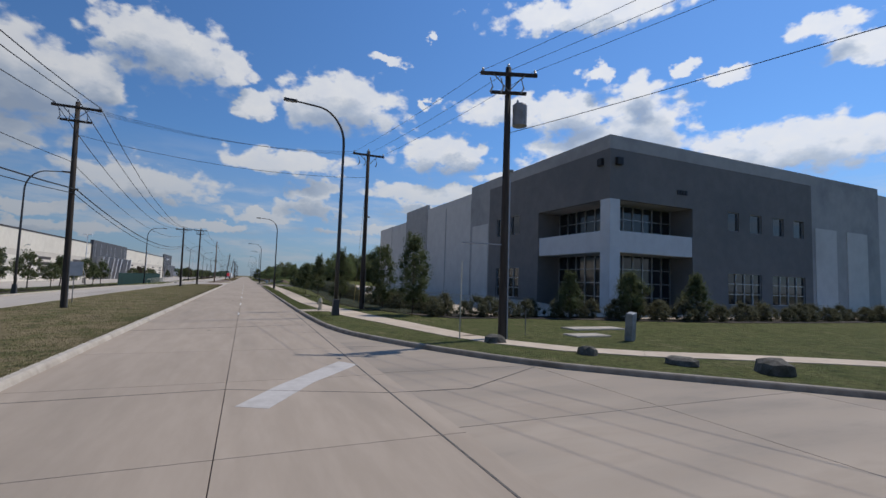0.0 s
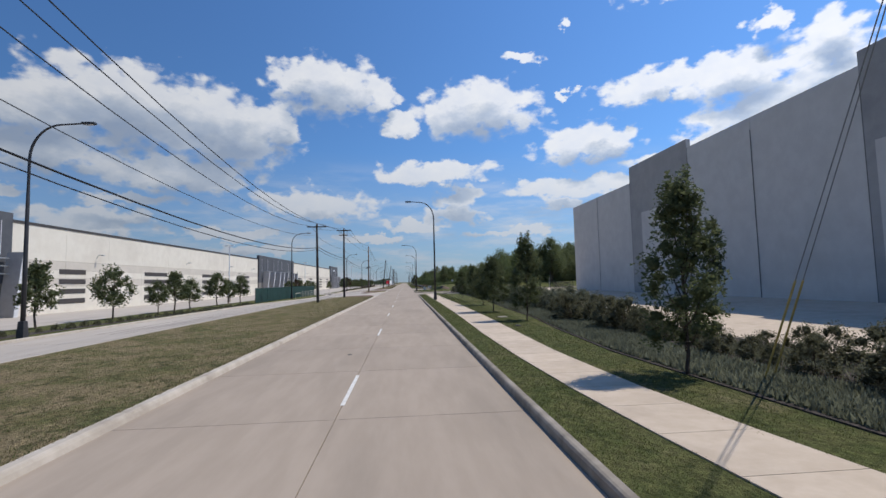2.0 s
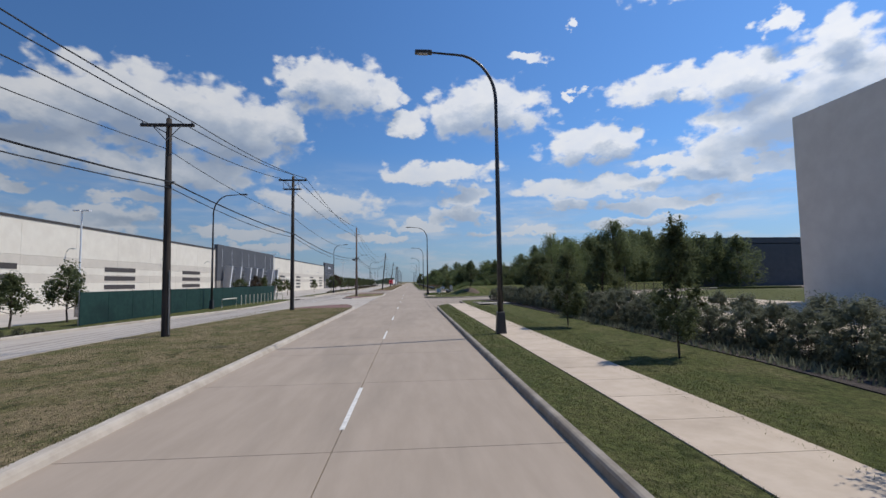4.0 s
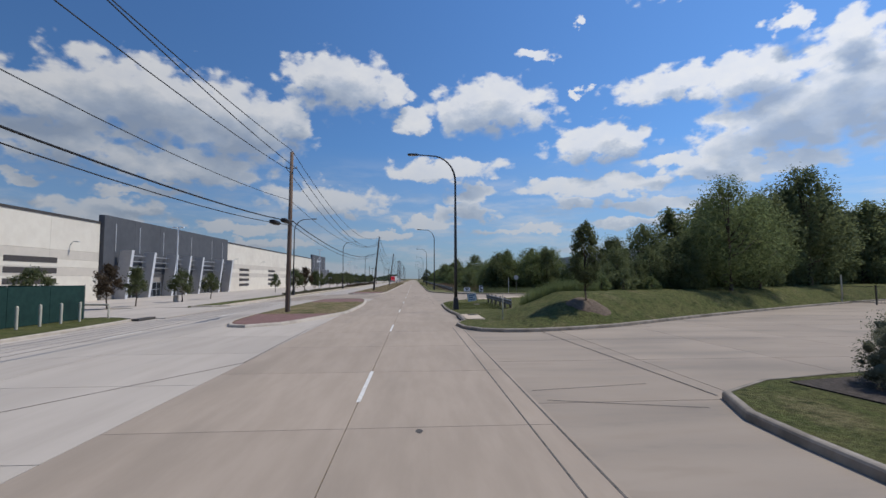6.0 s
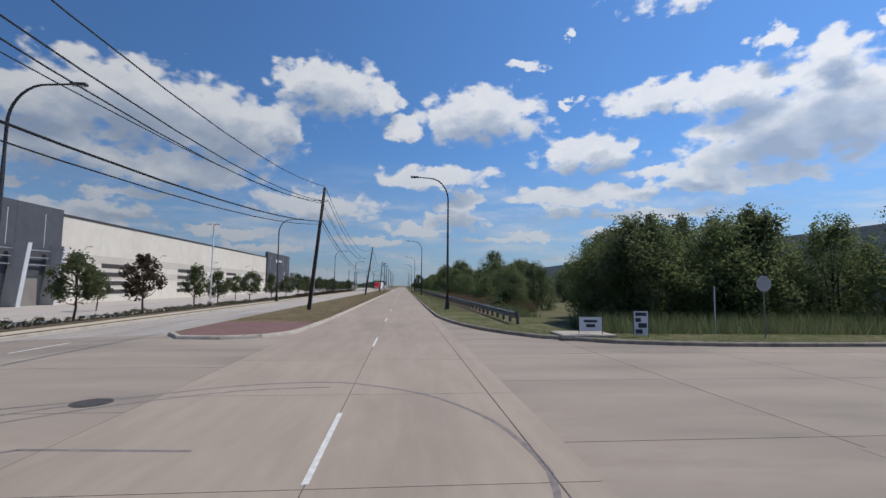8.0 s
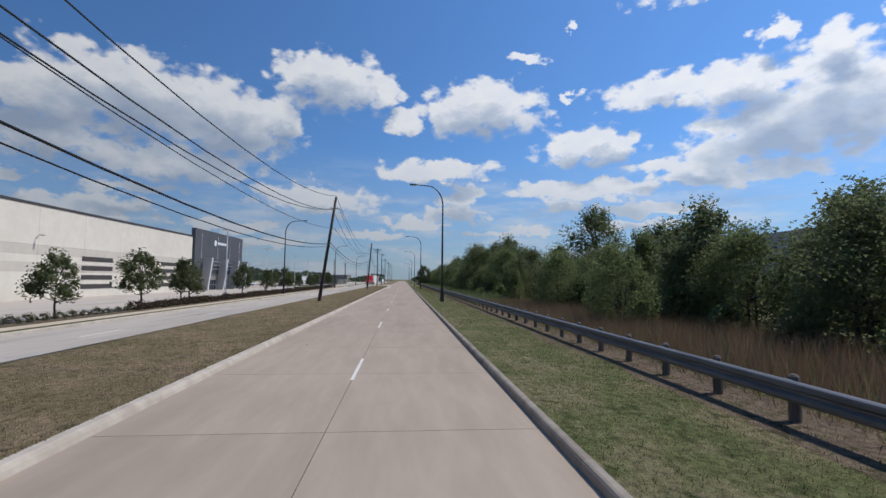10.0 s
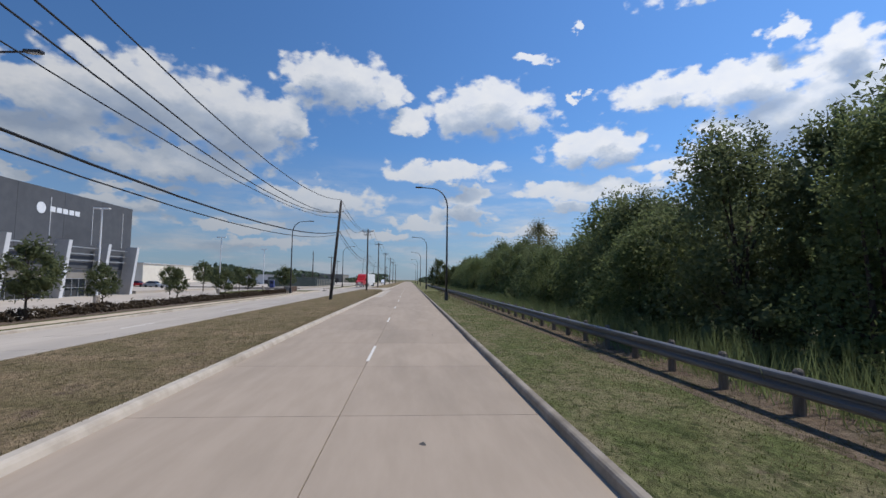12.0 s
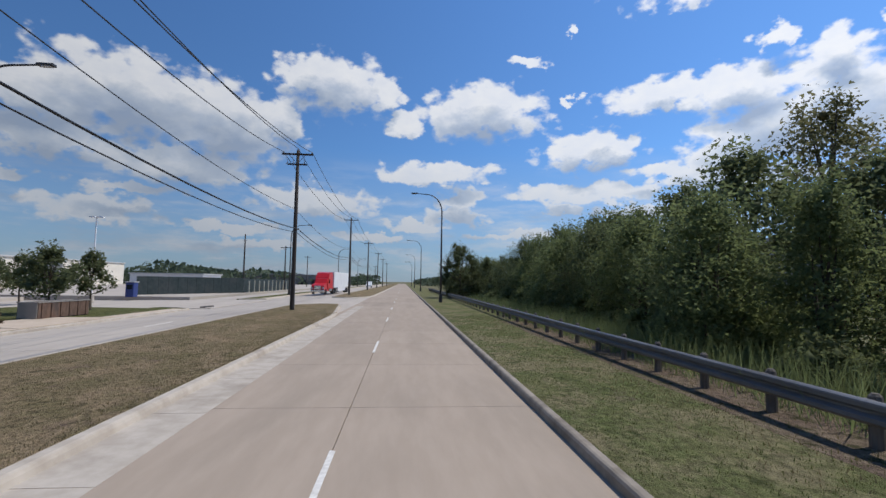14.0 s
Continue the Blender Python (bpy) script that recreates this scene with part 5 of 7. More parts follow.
def utility_pole(h, arm=True, pale=False, label="", gear="", lean=(0, 0), cable=7.0):
    p = thing("utility_pole", label, "utility pole", "utility poles")
    wood = M["wood_pole_pale" if pale else "wood_pole"]
    lx, ly = lean

    def at(z):
        return Vector((lx * z / h, ly * z / h, z))
    b = bmesh.new()
    tube(b, [at(-0.3), at(0.0), at(h * 0.5), at(h)], [0.19, 0.185, 0.155, 0.12], 10)
    part("shaft", b, wood, p, smooth=True)
    ins = []
    if arm:
        c = at(h - 0.35)
        a = part("crossarm", boxes((c.x - 1.2, c.x + 1.2, c.y - 0.19, c.y - 0.08, c.z - 0.07, c.z + 0.07), bevel=0.012), wood, p, "timber crossarm")
        for s in (-1, 1):
            b = bmesh.new()
            tube(b, [(c.x + s * 0.65, c.y - 0.2, c.z - 0.05), (c.x, c.y - 0.2, c.z - 0.75)], 0.022, 5)
            part("brace", b, M["galv"], p)
        ins = [(c.x - 1.1, c.y - 0.135, c.z + 0.07), (c.x + 1.1, c.y - 0.135, c.z + 0.07), (at(h).x, at(h).y, h)]
    else:
        for z, s in ((h, 0), (h - 1.2, -1), (h - 1.2, 1)):
            c = at(z)
            if s:
                b = bmesh.new()
                tube(b, [(c.x + 0.1 * s, c.y, c.z), (c.x + 0.36 * s, c.y, c.z + 0.03)], 0.04, 6)
                part("standoff", b, M["galv"], p)
            ins.append((c.x + 0.36 * s, c.y, c.z))
    for q in ins:
        part("insulator", lathe([(0.03, 0), (0.06, 0.04), (0.035, 0.07), (0.06, 0.11), (0.03, 0.16)], 8, at=q), M["insulator"], p)
    c = at(cable - 0.12)
    part("cable_bracket", boxes((c.x - 0.14, c.x + 0.30, c.y - 0.06, c.y + 0.06, c.z - 0.05, c.z + 0.05)), M["galv"], p)
    if "tank" in gear:
        c = at(h - 2.0)
        t = part("transformer", lathe([(0.10, -0.55), (0.30, -0.5), (0.31, 0.35), (0.27, 0.42), (0.08, 0.46)], 14, at=(c.x + 0.52, c.y, c.z)), M["tank"], p, "grey can transformer", smooth=False)
        part("bushing", lathe([(0.05, 0.4), (0.07, 0.5), (0.03, 0.62)], 8, at=(c.x + 0.42, c.y, c.z)), M["insulator"], t)
    if "cutout" in gear:
        for s in (-0.8, -0.35, 0.5):
            c = at(h - 0.95)
            b = bmesh.new()
            tube(b, [(c.x + s, c.y - 0.25, c.z + 0.35), (c.x + s + 0.1, c.y - 0.3, c.z - 0.05), (c.x + s, c.y - 0.25, c.z - 0.25)], 0.035, 6)
            part("fuse_cutout", b, M["insulator"], p)
    if "arm2" in gear:
        c = at(h - 1.15)
        part("crossarm", boxes((c.x - 0.75, c.x + 0.75, c.y - 0.18, c.y - 0.08, c.z - 0.06, c.z + 0.06)), wood, p, "lower timber crossarm")
    b = bmesh.new()
    tube(b, [at(0.1) + Vector((0.17, -0.08, 0)), at(3.0) + Vector((0.165, -0.08, 0))], 0.03, 5)
    part("conduit", b, M["galv"], p)
    return p


LEFT_POLES = [(-9.2, -27, 12.0, 0, 0), (-9.2, 32.7, 12.0, -0.15, -0.2), (-9.9, 89.9, 10.1, -0.1, 0), (-9.0, 108.6, 11.7, 0.0, 0), (-7.85, 146.2, 11.6, 0, 0.4),
              (-7.15, 207.0, 10.9, 1.1, -0.2), (-7.45, 271.3, 10.9, 1.45, 0), (-7.3, 332.1, 10.8, 0.85, 0), (-7.5, 376.3, 12.5, 0, 0), (-8.1, 418.5, 13.0, 0, 0), (-8.4, 462, 12.6, 0, 0), (-8.4, 505, 12.6, 0.3, 0), (-8.4, 550, 12.6, 0, 0), (-8.4, 600, 12.6, 0, 0)]
CABLE_Z = [7.0, 7.0, 7.2, 6.7, 6.6, 8.0, 6.15, 7.5, 6.4, 6.5, 6.5, 6.5, 6.5, 6.5]
# how far the conductors and the cables hang through, span by span
SAG_POWER = [2.0, 1.95, 0.3, 0.65, 2.8, 3.0, 2.8, 1.3, 1.1, 1.0, 1.0, 1.0, 1.2]
SAG_CABLE = [1.3, 1.45, 0.2, 0.72, 1.75, 2.1, 1.75, 1.0, 0.8, 0.8, 0.8, 0.8, 0.9]
TOPS = []
for k, (x, y, h, lx, ly) in enumerate(LEFT_POLES):
    arm = k not in (4, 5, 6, 7)
    lab = "leaning dark timber utility pole on the median" if k in (5, 6, 7) else ("brown timber utility pole standing on the brick nose" if k == 4 else "dark timber utility pole with crossarm on the median")
    p = utility_pole(h, arm, k == 4, lab, "arm2 cutout" if k in (1, 3, 8) else "", (lx, ly), CABLE_Z[k])
    p.matrix_basis = pose(x, y, 0.12)
    TOPS.append((x + lx, y + ly, 0.12 + h, arm, lx / h))
up1 = utility_pole(11.3, True, False, "dark timber utility pole with a grey can transformer", "tank cutout arm2")
up1.matrix_basis = pose(9.9, 16.1, 0.14, 0, 0, -20)
b = bmesh.new()
tube(b, [(0, -0.1, 3.78), (-0.9, 0.2, 3.84), (-1.7, 0.55, 3.88)], 0.03, 6)
part("bracket_arm", b, M["insulator"], up1, "thin pale bracket arm")
b = bmesh.new()
tube(b, [(0.16, -0.08, 0.0), (0.15, -0.08, 6.5)], 0.035, 6)
part("riser_conduit", b, M["insulator"], up1, "pale plastic riser conduit")
up2 = utility_pole(11.9, True, False, "dark timber utility pole with crossarm beside the pavement", "cutout")
up2.matrix_basis = pose(8.25, 33.5, 0.14)
for x, y, h in ((-28, 455, 11), (-30, 432, 11.5), (-36, 520, 12), (-24, 560, 12), (-16, 620, 12)):
    p = utility_pole(h, y != 432, False, "distant dark timber utility pole", "")
    p.matrix_basis = pose(x, y, -0.3)


def wire(name, a, b, sag, r, material, label, n=14):
    bm = bmesh.new()
    a, b = Vector(a), Vector(b)
    pts = [a.lerp(b, t) - Vector((0, 0, 4 * sag * t * (1 - t))) for t in (k / n for k in range(n + 1))]
    tube(bm, pts, r, 5)
    ob = part(name, bm, M[material], None, "", smooth=True)
    return tagged(ob, label, "overhead wire", "overhead wires")


for n, ((x0, y0, z0, a0, k0), (x1, y1, z1, a1, k1)) in enumerate(zip(TOPS, TOPS[1:])):
    for s in (-1.1, 0.0, 1.1):
        p = (x0 + (s if a0 else s * 0.33), y0, z0 + (0.16 if s == 0 else (-0.15 if a0 else -1.2)))
        q = (x1 + (s if a1 else s * 0.33), y1, z1 + (0.16 if s == 0 else (-0.15 if a1 else -1.2)))
        wire("power_wire", p, q, SAG_POWER[n], 0.024, "wire_thin", "thin grey power conductor between the poles")
    p = (x0 - k0 * (z0 - CABLE_Z[n]) + 0.2, y0, CABLE_Z[n])
    q = (x1 - k1 * (z1 - CABLE_Z[n + 1]) + 0.2, y1, CABLE_Z[n + 1])
    wire("telephone_cable", p, q, SAG_CABLE[n], 0.036, "wire", "thick black communication cable")
    wire("telephone_cable", (p[0] - 0.1, p[1], p[2] - 0.25), (q[0] - 0.1, q[1], q[2] - 0.25), SAG_CABLE[n] + 0.1, 0.022, "wire", "black communication cable slung below another")
    wire("neutral_wire", (x0 - 0.1, y0, CABLE_Z[n] + 1.6), (x1 - 0.1, y1, CABLE_Z[n + 1] + 1.6), SAG_CABLE[n] + 0.15, 0.017, "wire_thin", "thin grey neutral wire")
# spans across the road and along the near side
for s in (-1.1, 0.0, 1.1):
    wire("power_wire", (8.25 + s, 33.5, 11.85), (-9.3 + s * 0.6, 32.6, 11.9), 0.7, 0.009, "wire_thin", "thin power wire crossing above the road")
    wire("power_wire", (8.25 + s, 33.5, 11.85), (9.9 + s * 0.9, 16.1 - s * 0.4, 11.3), 0.15, 0.009, "wire_thin", "thin power wire between two poles")
    wire("power_wire", (9.9 + s * 0.9, 16.1 - s * 0.4, 11.3), (22 + s, -24, 12.5), 0.5, 0.009, "wire_thin", "thin power wire beside the side street")
wire("neutral_wire", (8.25, 33.5, 10.0), (-9.2, 32.6, 10.2), 0.6, 0.013, "wire_thin", "thin wire crossing above the road")
wire("neutral_wire", (9.9, 16.1, 8.6), (22, -24, 9.5), 0.5, 0.013, "wire_thin", "thin wire beside the side street")
# guy wires with yellow guards
for dx, dy in ((0.69, 5.76), (1.18, 6.07)):
    g = thing("guy_wire", "steel guy wire with a yellow guard at its foot", "guy wire", "guy wires", (8.25 + dx, 33.5 + dy, 0.14))
    b = bmesh.new()
    tube(b, [(0, 0, 0), (-dx, -dy, 10.9)], 0.011, 5)
    part("strand", b, M["galv"], g)
    b = bmesh.new()
    tube(b, [(0, 0, 0), (-dx * 0.2, -dy * 0.2, 2.18)], 0.022, 6)
    part("guard", b, M["yellow"], g, "yellow plastic guard")
# two slack coils lashed to the cables near the brown pole
for x, y, z in ((-7.66, 144.6, 6.42), (-7.86, 142.9, 6.10)):
    b = bmesh.new()
    box(b, -0.22, 0.22, -0.55, 0.55, -0.13, 0.13, bevel=0.1)
    ob = part("cable_splice_case", b, M["dark_plastic"], None, "", smooth=True)
    tagged(ob, "black splice case slung on the cable", "splice case", "splice cases")
    ob.matrix_basis = pose(x, y, z)


# ---- guard rails ----
def guard_rail(y0, y1, xf, label, step=1.905, z0=0.05, over=0.0):
    g = thing("guard_rail", label, "guard rail", "guard rails")
    n = round((y1 - y0) / step)
    pm = bmesh.new()
    lathe([(0.095, -0.2), (0.095, 0.72), (0.085, 0.80), (0.05, 0.84)], 8, pm)
    me = mesh_of(pm, "rail_post")
    me.materials.append(M["rail_post"])
    bk = mesh_of(boxes((-0.16, -0.02, -0.08, 0.08, 0.42, 0.76)), "block")
    bk.materials.append(M["rail_post"])
    sec = [(0.0, 0.40), (-0.03, 0.42), (-0.08, 0.46), (-0.08, 0.52), (-0.01, 0.57), (-0.01, 0.60), (-0.08, 0.65), (-0.085, 0.71), (-0.078, 0.738), (-0.045, 0.756), (0.0, 0.768)]
    for k in range(n + 1):
        y = y0 + step * k
        p = part("rail_post", me, M["rail_post"], g)
        p.location = (xf(y) + 0.26, y, z0)
        q = part("block", bk, M["rail_post"], p)
        q.location = (0, 0, 0)
    y, lap = y0 - over, 0
    while y < y1 - 0.1:
        ye = min(y + step * 2, y1)
        lap = 1 - lap
        b = bmesh.new()
        rows_ = []
        for v in (y - 0.06, (y + ye) / 2, ye + 0.06):
            rows_.append([b.verts.new((xf(v) + 0.10 + 0.006 * lap + o, v, z0 + z)) for o, z in sec] + [b.verts.new((xf(v) + 0.104 + 0.006 * lap + o, v, z0 + z)) for o, z in sec[::-1]])
        for a, c in zip(rows_, rows_[1:]):
            m_ = len(a)
            for k in range(m_):
                b.faces.new((a[k], a[(k + 1) % m_], c[(k + 1) % m_], c[k]))
        part("rail_beam", b, M["rail_steel"], g, "galvanised W-beam length")
        y = ye
    return g


guard_rail(146.4, 157.2, lambda y: 7.92 + 0.012 * (y - 147), "short galvanised guard rail on round timber posts", step=2.15, z0=0.14, over=1.3)
guard_rail(192.1, 270.2, lambda y: 7.6, "long galvanised guard rail on timber posts by the wood", z0=0.08)
guard_rail(270.2, 342.6, lambda y: 7.62, "long galvanised guard rail on timber posts by the wood", z0=0.08)
guard_rail(342.6, 460.7, lambda y: 7.6, "long galvanised guard rail on timber posts by the wood", z0=0.08)


# ---- small roadside things ----
def hydrant():
    h = thing("fire_hydrant", "cream-painted fire hydrant on a concrete pad", "fire hydrant", "", (5.0, 31.7, 0.14))
    part("pad", boxes((-1.3, 0.7, -0.8, 0.8, 0.0, 0.02)), M["sidewalk"], h, "square concrete pad")
    part("barrel", lathe([(0.19, 0.02), (0.19, 0.08), (0.125, 0.1), (0.12, 0.55), (0.165, 0.57), (0.165, 0.63), (0.13, 0.66), (0.12, 0.74), (0.07, 0.82), (0.035, 0.83), (0.035, 0.89)], 14), M["cream_paint"], h)
    for a in (0, 90, 180):
        b = bmesh.new()
        tube(b, [(0.1, 0, 0.47), (0.20, 0, 0.47)], 0.055 if a != 90 else 0.075, 8)
        bmesh.ops.transform(b, matrix=pose(0, 0, 0, 0, 0, -a - 90), verts=b.verts)
        part("outlet_cap", b, M["cream_paint"], h)


hydrant()


def cover_box(name, label, x, y, sx, sy, h, m, z=0.14):
    t = thing(name, label, "utility cover", "utility covers", (x, y, z))
    part("frame", boxes((-sx / 2, sx / 2, -sy / 2, sy / 2, -0.05, h), bevel=0.015), M[m], t)
    part("lid", boxes((-sx / 2 + 0.06, sx / 2 - 0.06, -sy / 2 + 0.06, sy / 2 - 0.06, h, h + 0.015)), M[m], t)
    return t


cover_box("valve_box", "pale concrete valve box set in the grass", 6.75 + 0.6, 58.3, 0.55, 0.4, 0.03, "kerb_pale")
cover_box("utility_vault", "large pale concrete vault lid with a dark frame", 9.4, 113.0, 3.1, 1.9, 0.10, "kerb_pale")
cover_box("meter_box", "black plastic meter box in the grass", 8.3, 111.4, 0.9, 0.5, 0.10, "dark_plastic")
cover_box("meter_box", "black plastic meter box in the grass", 8.9, 115.0, 0.9, 0.5, 0.10, "dark_plastic")
cover_box("meter_box", "pale meter lid in the grass", 8.2, 115.9, 0.8, 0.6, 0.08, "kerb_pale")
cover_box("valve_box", "small pale lid in the grass", 9.3, 111.2, 0.45, 0.25, 0.03, "kerb_pale")
cover_box("valve_box", "pale lid in the corner grass", 6.64, 153.45, 0.5, 0.4, 0.05, "kerb_pale")
cover_box("valve_box", "pale lid in the corner grass", 12.8, 156.4, 0.7, 0.4, 0.05, "kerb_pale")
cover_box("storm_inlet", "concrete storm drain inlet slab at the kerb", 4.62, 140.6, 1.06, 3.4, 0.03, "sidewalk")
cover_box("storm_inlet", "concrete culvert headwall slab at the corner", 9.4, 186.2, 2.5, 1.9, 0.12, "kerb_pale", 0.10)
cover_box("utility_pad", "pale concrete pad with a lid on the corner verge", 17.2, 19.0, 3.4, 1.1, 0.06, "kerb_pale")
cover_box("utility_pad", "low concrete pad in the corner verge", 14.5, 16.4, 1.9, 1.0, 0.05, "kerb_pale")
for x, y in ((6.9, 52.5),):
    b = bmesh.new()
    lathe([(0.14, 0), (0.15, 0.03), (0.10, 0.06)], 10, b)
    ob = part("water_valve_cover", b, M["iron"], None)
    tagged(ob, "dark round valve lid on the pavement edge", "valve lid", "valve lids")
    ob.matrix_basis = pose(x, y, 0.155)
b = bmesh.new()
lathe([(0.36, -0.02), (0.36, 0.002), (0.30, 0.003), (0.30, 0.006)], 20, b)
ob = tagged(part("manhole_cover", b, M["iron"], None), "rusty round manhole cover in the road", "manhole cover")
ob.matrix_basis = pose(-4.9, 175.2, 0.002)


# the drain's dark throat in the kerb and its round lid
b = boxes((3.82, 3.98, 139.0, 142.4, -0.02, 0.11))
tagged(part("drain_inlet", b, M["iron"], None), "dark kerb throat of the storm drain", "drain inlet", "drain inlets")
b = bmesh.new()
lathe([(0.3, 0.0), (0.3, 0.02), (0.26, 0.03)], 18, b)
ob = tagged(part("manhole_cover", b, M["iron"], None), "round iron lid on the storm drain slab", "manhole cover")
ob.matrix_basis = pose(4.75, 141.6, 0.185)


def stake(x, y, h, label, m="bollard", r=0.04, z=0.14):
    b = bmesh.new()
    tube(b, [(0, 0, -0.1), (0, 0, h * 0.5), (0.01, 0, h)], [r, r, r * 0.9], 7)
    ob = tagged(part("marker_stake", b, M[m], None), label, "marker stake", "marker stakes")
    ob.matrix_basis = pose(x, y, z)


stake(5.95, 137.9, 1.3, "pale marker stake standing in the grass", z=berm_surface(5.95, 137.9))
stake(8.1, 16.32, 3.05, "thin pale marker pole beside the pavement", "bollard", 0.03)
stake(16.5, 187.0, 2.3, "thin white marker pole before the thicket", "sign_white", 0.03)
stake(11.6, 17.0, 1.1, "thin grey stake in the verge", "galv", 0.02)
b = bmesh.new()
box(b, -0.22, 0.22, -0.16, 0.16, 0, 1.2, bevel=0.05)
ob = tagged(part("utility_pedestal", b, M["tank"], None), "leaning grey utility pedestal in the verge", "pedestal")
ob.matrix_basis = pose(15.2, 14.6, 0.14, 6, -8, 20)


def rock(x, y, sx, sy, sz, seed):
    rng = np.random.default_rng(seed)
    b = bmesh.new()
    bmesh.ops.create_icosphere(b, subdivisions=2, radius=1)
    for v in b.verts:
        k = 1 + 0.25 * noise.noise(v.co * 1.6 + Vector((seed * 3.1, 0, 0)))
        v.co = Vector((v.co.x * sx * k, v.co.y * sy * k, max(-0.2, min(v.co.z, 0.75)) * sz * k))
    ob = tagged(part("boulder", b, M["stone"], None), "rough dark limestone boulder on the kerbside grass", "boulder", "boulders on the verge")
    ob.matrix_basis = pose(x, y, 0.16, 0, 0, rng.random() * 180)


for k, (x, y, s) in enumerate(((9.0, 15.1, 0.42), (10.6, 11.9, 0.36), (12.2, 9.7, 0.5), (13.7, 8.0, 0.58), (17.1, 5.2, 0.7))):
    rock(x, y, s, s * 0.8, s * (0.55 if k == 2 else 0.9), 5 + k)


def yard_sign(x, y, z, rz, w, h, leg, name, label, bars, ink):
    s = thing(name, label, "sign", "small signs", (x, y, z), rz)
    part("board", boxes((-w / 2, w / 2, -0.012, 0.012, leg, leg + h)), M["sign_white"], s)
    for k in (-1, 1):
        b = bmesh.new()
        tube(b, [(k * (w / 2 + 0.01), 0, -0.1), (k * (w / 2 + 0.01), 0, leg + h)], 0.015, 5)
        part("leg", b, M["dark_plastic"], s)
    f = bmesh.new()
    for z0, z1, a, c in bars:
        box(f, -w / 2 + w * a, -w / 2 + w * c, -0.018, -0.012, leg + h * z0, leg + h * z1)
    part("lettering", f, M[ink], s, "unreadable lettering as bars")
    return s


BARS = ((0.70, 0.86, 0.12, 0.88), (0.42, 0.58, 0.18, 0.62), (0.16, 0.30, 0.12, 0.80))
leaning = yard_sign(6.8, 157.4, 0.14, -14, 0.85, 0.72, 0.14, "yard_sign", "tilted white yard sign with faded blue lettering", BARS, "sign_blue")
leaning.matrix_basis = pose(6.8, 157.4, 0.12, 0, -8, -14)
yard_sign(9.5, 185.5, 0.13, -8, 1.0, 0.62, 0.25, "yard_sign", "white yard sign on the far street corner", ((0.62, 0.8, 0.2, 0.8), (0.28, 0.5, 0.3, 0.7)), "sign_ink")
yard_sign(11.75, 185.3, 0.13, -8, 0.62, 1.05, 0.1, "yard_sign", "narrow upright sign with black blocks", ((0.8, 0.95, 0.1, 0.9), (0.55, 0.72, 0.1, 0.5), (0.3, 0.5, 0.3, 0.9), (0.06, 0.24, 0.1, 0.6)), "sign_ink")


def post_sign(x, y, z, h, w, hh, label, disc=False):
    s = thing("road_sign", label, "road sign", "road signs", (x, y, z))
    b = bmesh.new()
    tube(b, [(0, 0.03, -0.2), (0, 0.03, h)], 0.03, 6)
    part("post", b, M["galv"], s)
    if disc:
        b = bmesh.new()
        g = bmesh.ops.create_cone(b, cap_ends=True, segments=8, radius1=w / 2, radius2=w / 2, depth=0.01, matrix=pose(0, 0, h - w / 2, 90, 22.5, 0))
    else:
        b = boxes((-w / 2, w / 2, -0.006, 0.006, h - hh, h), bevel=0.004)
    part("plate", b, M["sign_back"], s, "bare grey back of the plate")


post_sign(-10.3, 37.9, 0.13, 2.75, 0.92, 0.95, "grey back of a road sign on the median")
post_sign(17.3, 184.8, 0.1, 2.85, 0.76, 0.76, "grey back of a stop sign at the side street", True)


# ---- green screened compound and bollards across the road ----
def screen_fence(name, label, pts, h, z=0.1, step=3.0):
    f = thing(name, label, "fence", "screened fences")
    for (x0, y0), (x1, y1) in zip(pts, pts[1:]):
        L = math.hypot(x1 - x0, y1 - y0)
        n = max(1, round(L / step))
        ang = math.degrees(math.atan2(y1 - y0, x1 - x0))
        for k in range(n):
            b = boxes((0, L / n - 0.03, -0.02, 0.02, 0.05, h))
            p = part("screen_panel", b, M["green_fabric" if y0 < 300 else "drab_fabric"], f)
            p.matrix_basis = pose(x0 + (x1 - x0) * k / n, y0 + (y1 - y0) * k / n, z, 0, 0, ang)
            q = bmesh.new()
            tube(q, [(0, 0.05, 0), (0, 0.05, h + 0.05)], 0.035, 6)
            p2 = part("fence_post", q, M["galv"], f)
            p2.matrix_basis = pose(x0 + (x1 - x0) * k / n, y0 + (y1 - y0) * k / n, z, 0, 0, ang)


screen_fence("screened_fence", "green fabric screened compound fence", [(-21.2, 101), (-21.2, 145.6), (-27, 145.6)], 2.3, 0.1 - 0.34)
screen_fence("screened_fence", "dark green screened compound fence across the road", [(-37.2, 409.5), (-33.6, 417), (-28.2, 427)], 2.75, -0.1, 1.6)
screen_fence("screened_fence", "dark green screened compound fence along the road", [(-28.2, 427.1), (-28.6, 468)], 2.6, -0.1, 3.0)


def bollard(x, y):
    b = lathe([(0.075, 0), (0.075, 1.2), (0.055, 1.26), (0.02, 1.28)], 10)
    ob = tagged(part("bollard", b, M["bollard"], None), "pale painted steel bollard before the green fence", "bollard", "bollards before the fence")
    ob.matrix_basis = pose(x, y, 0.1 + fall(x))


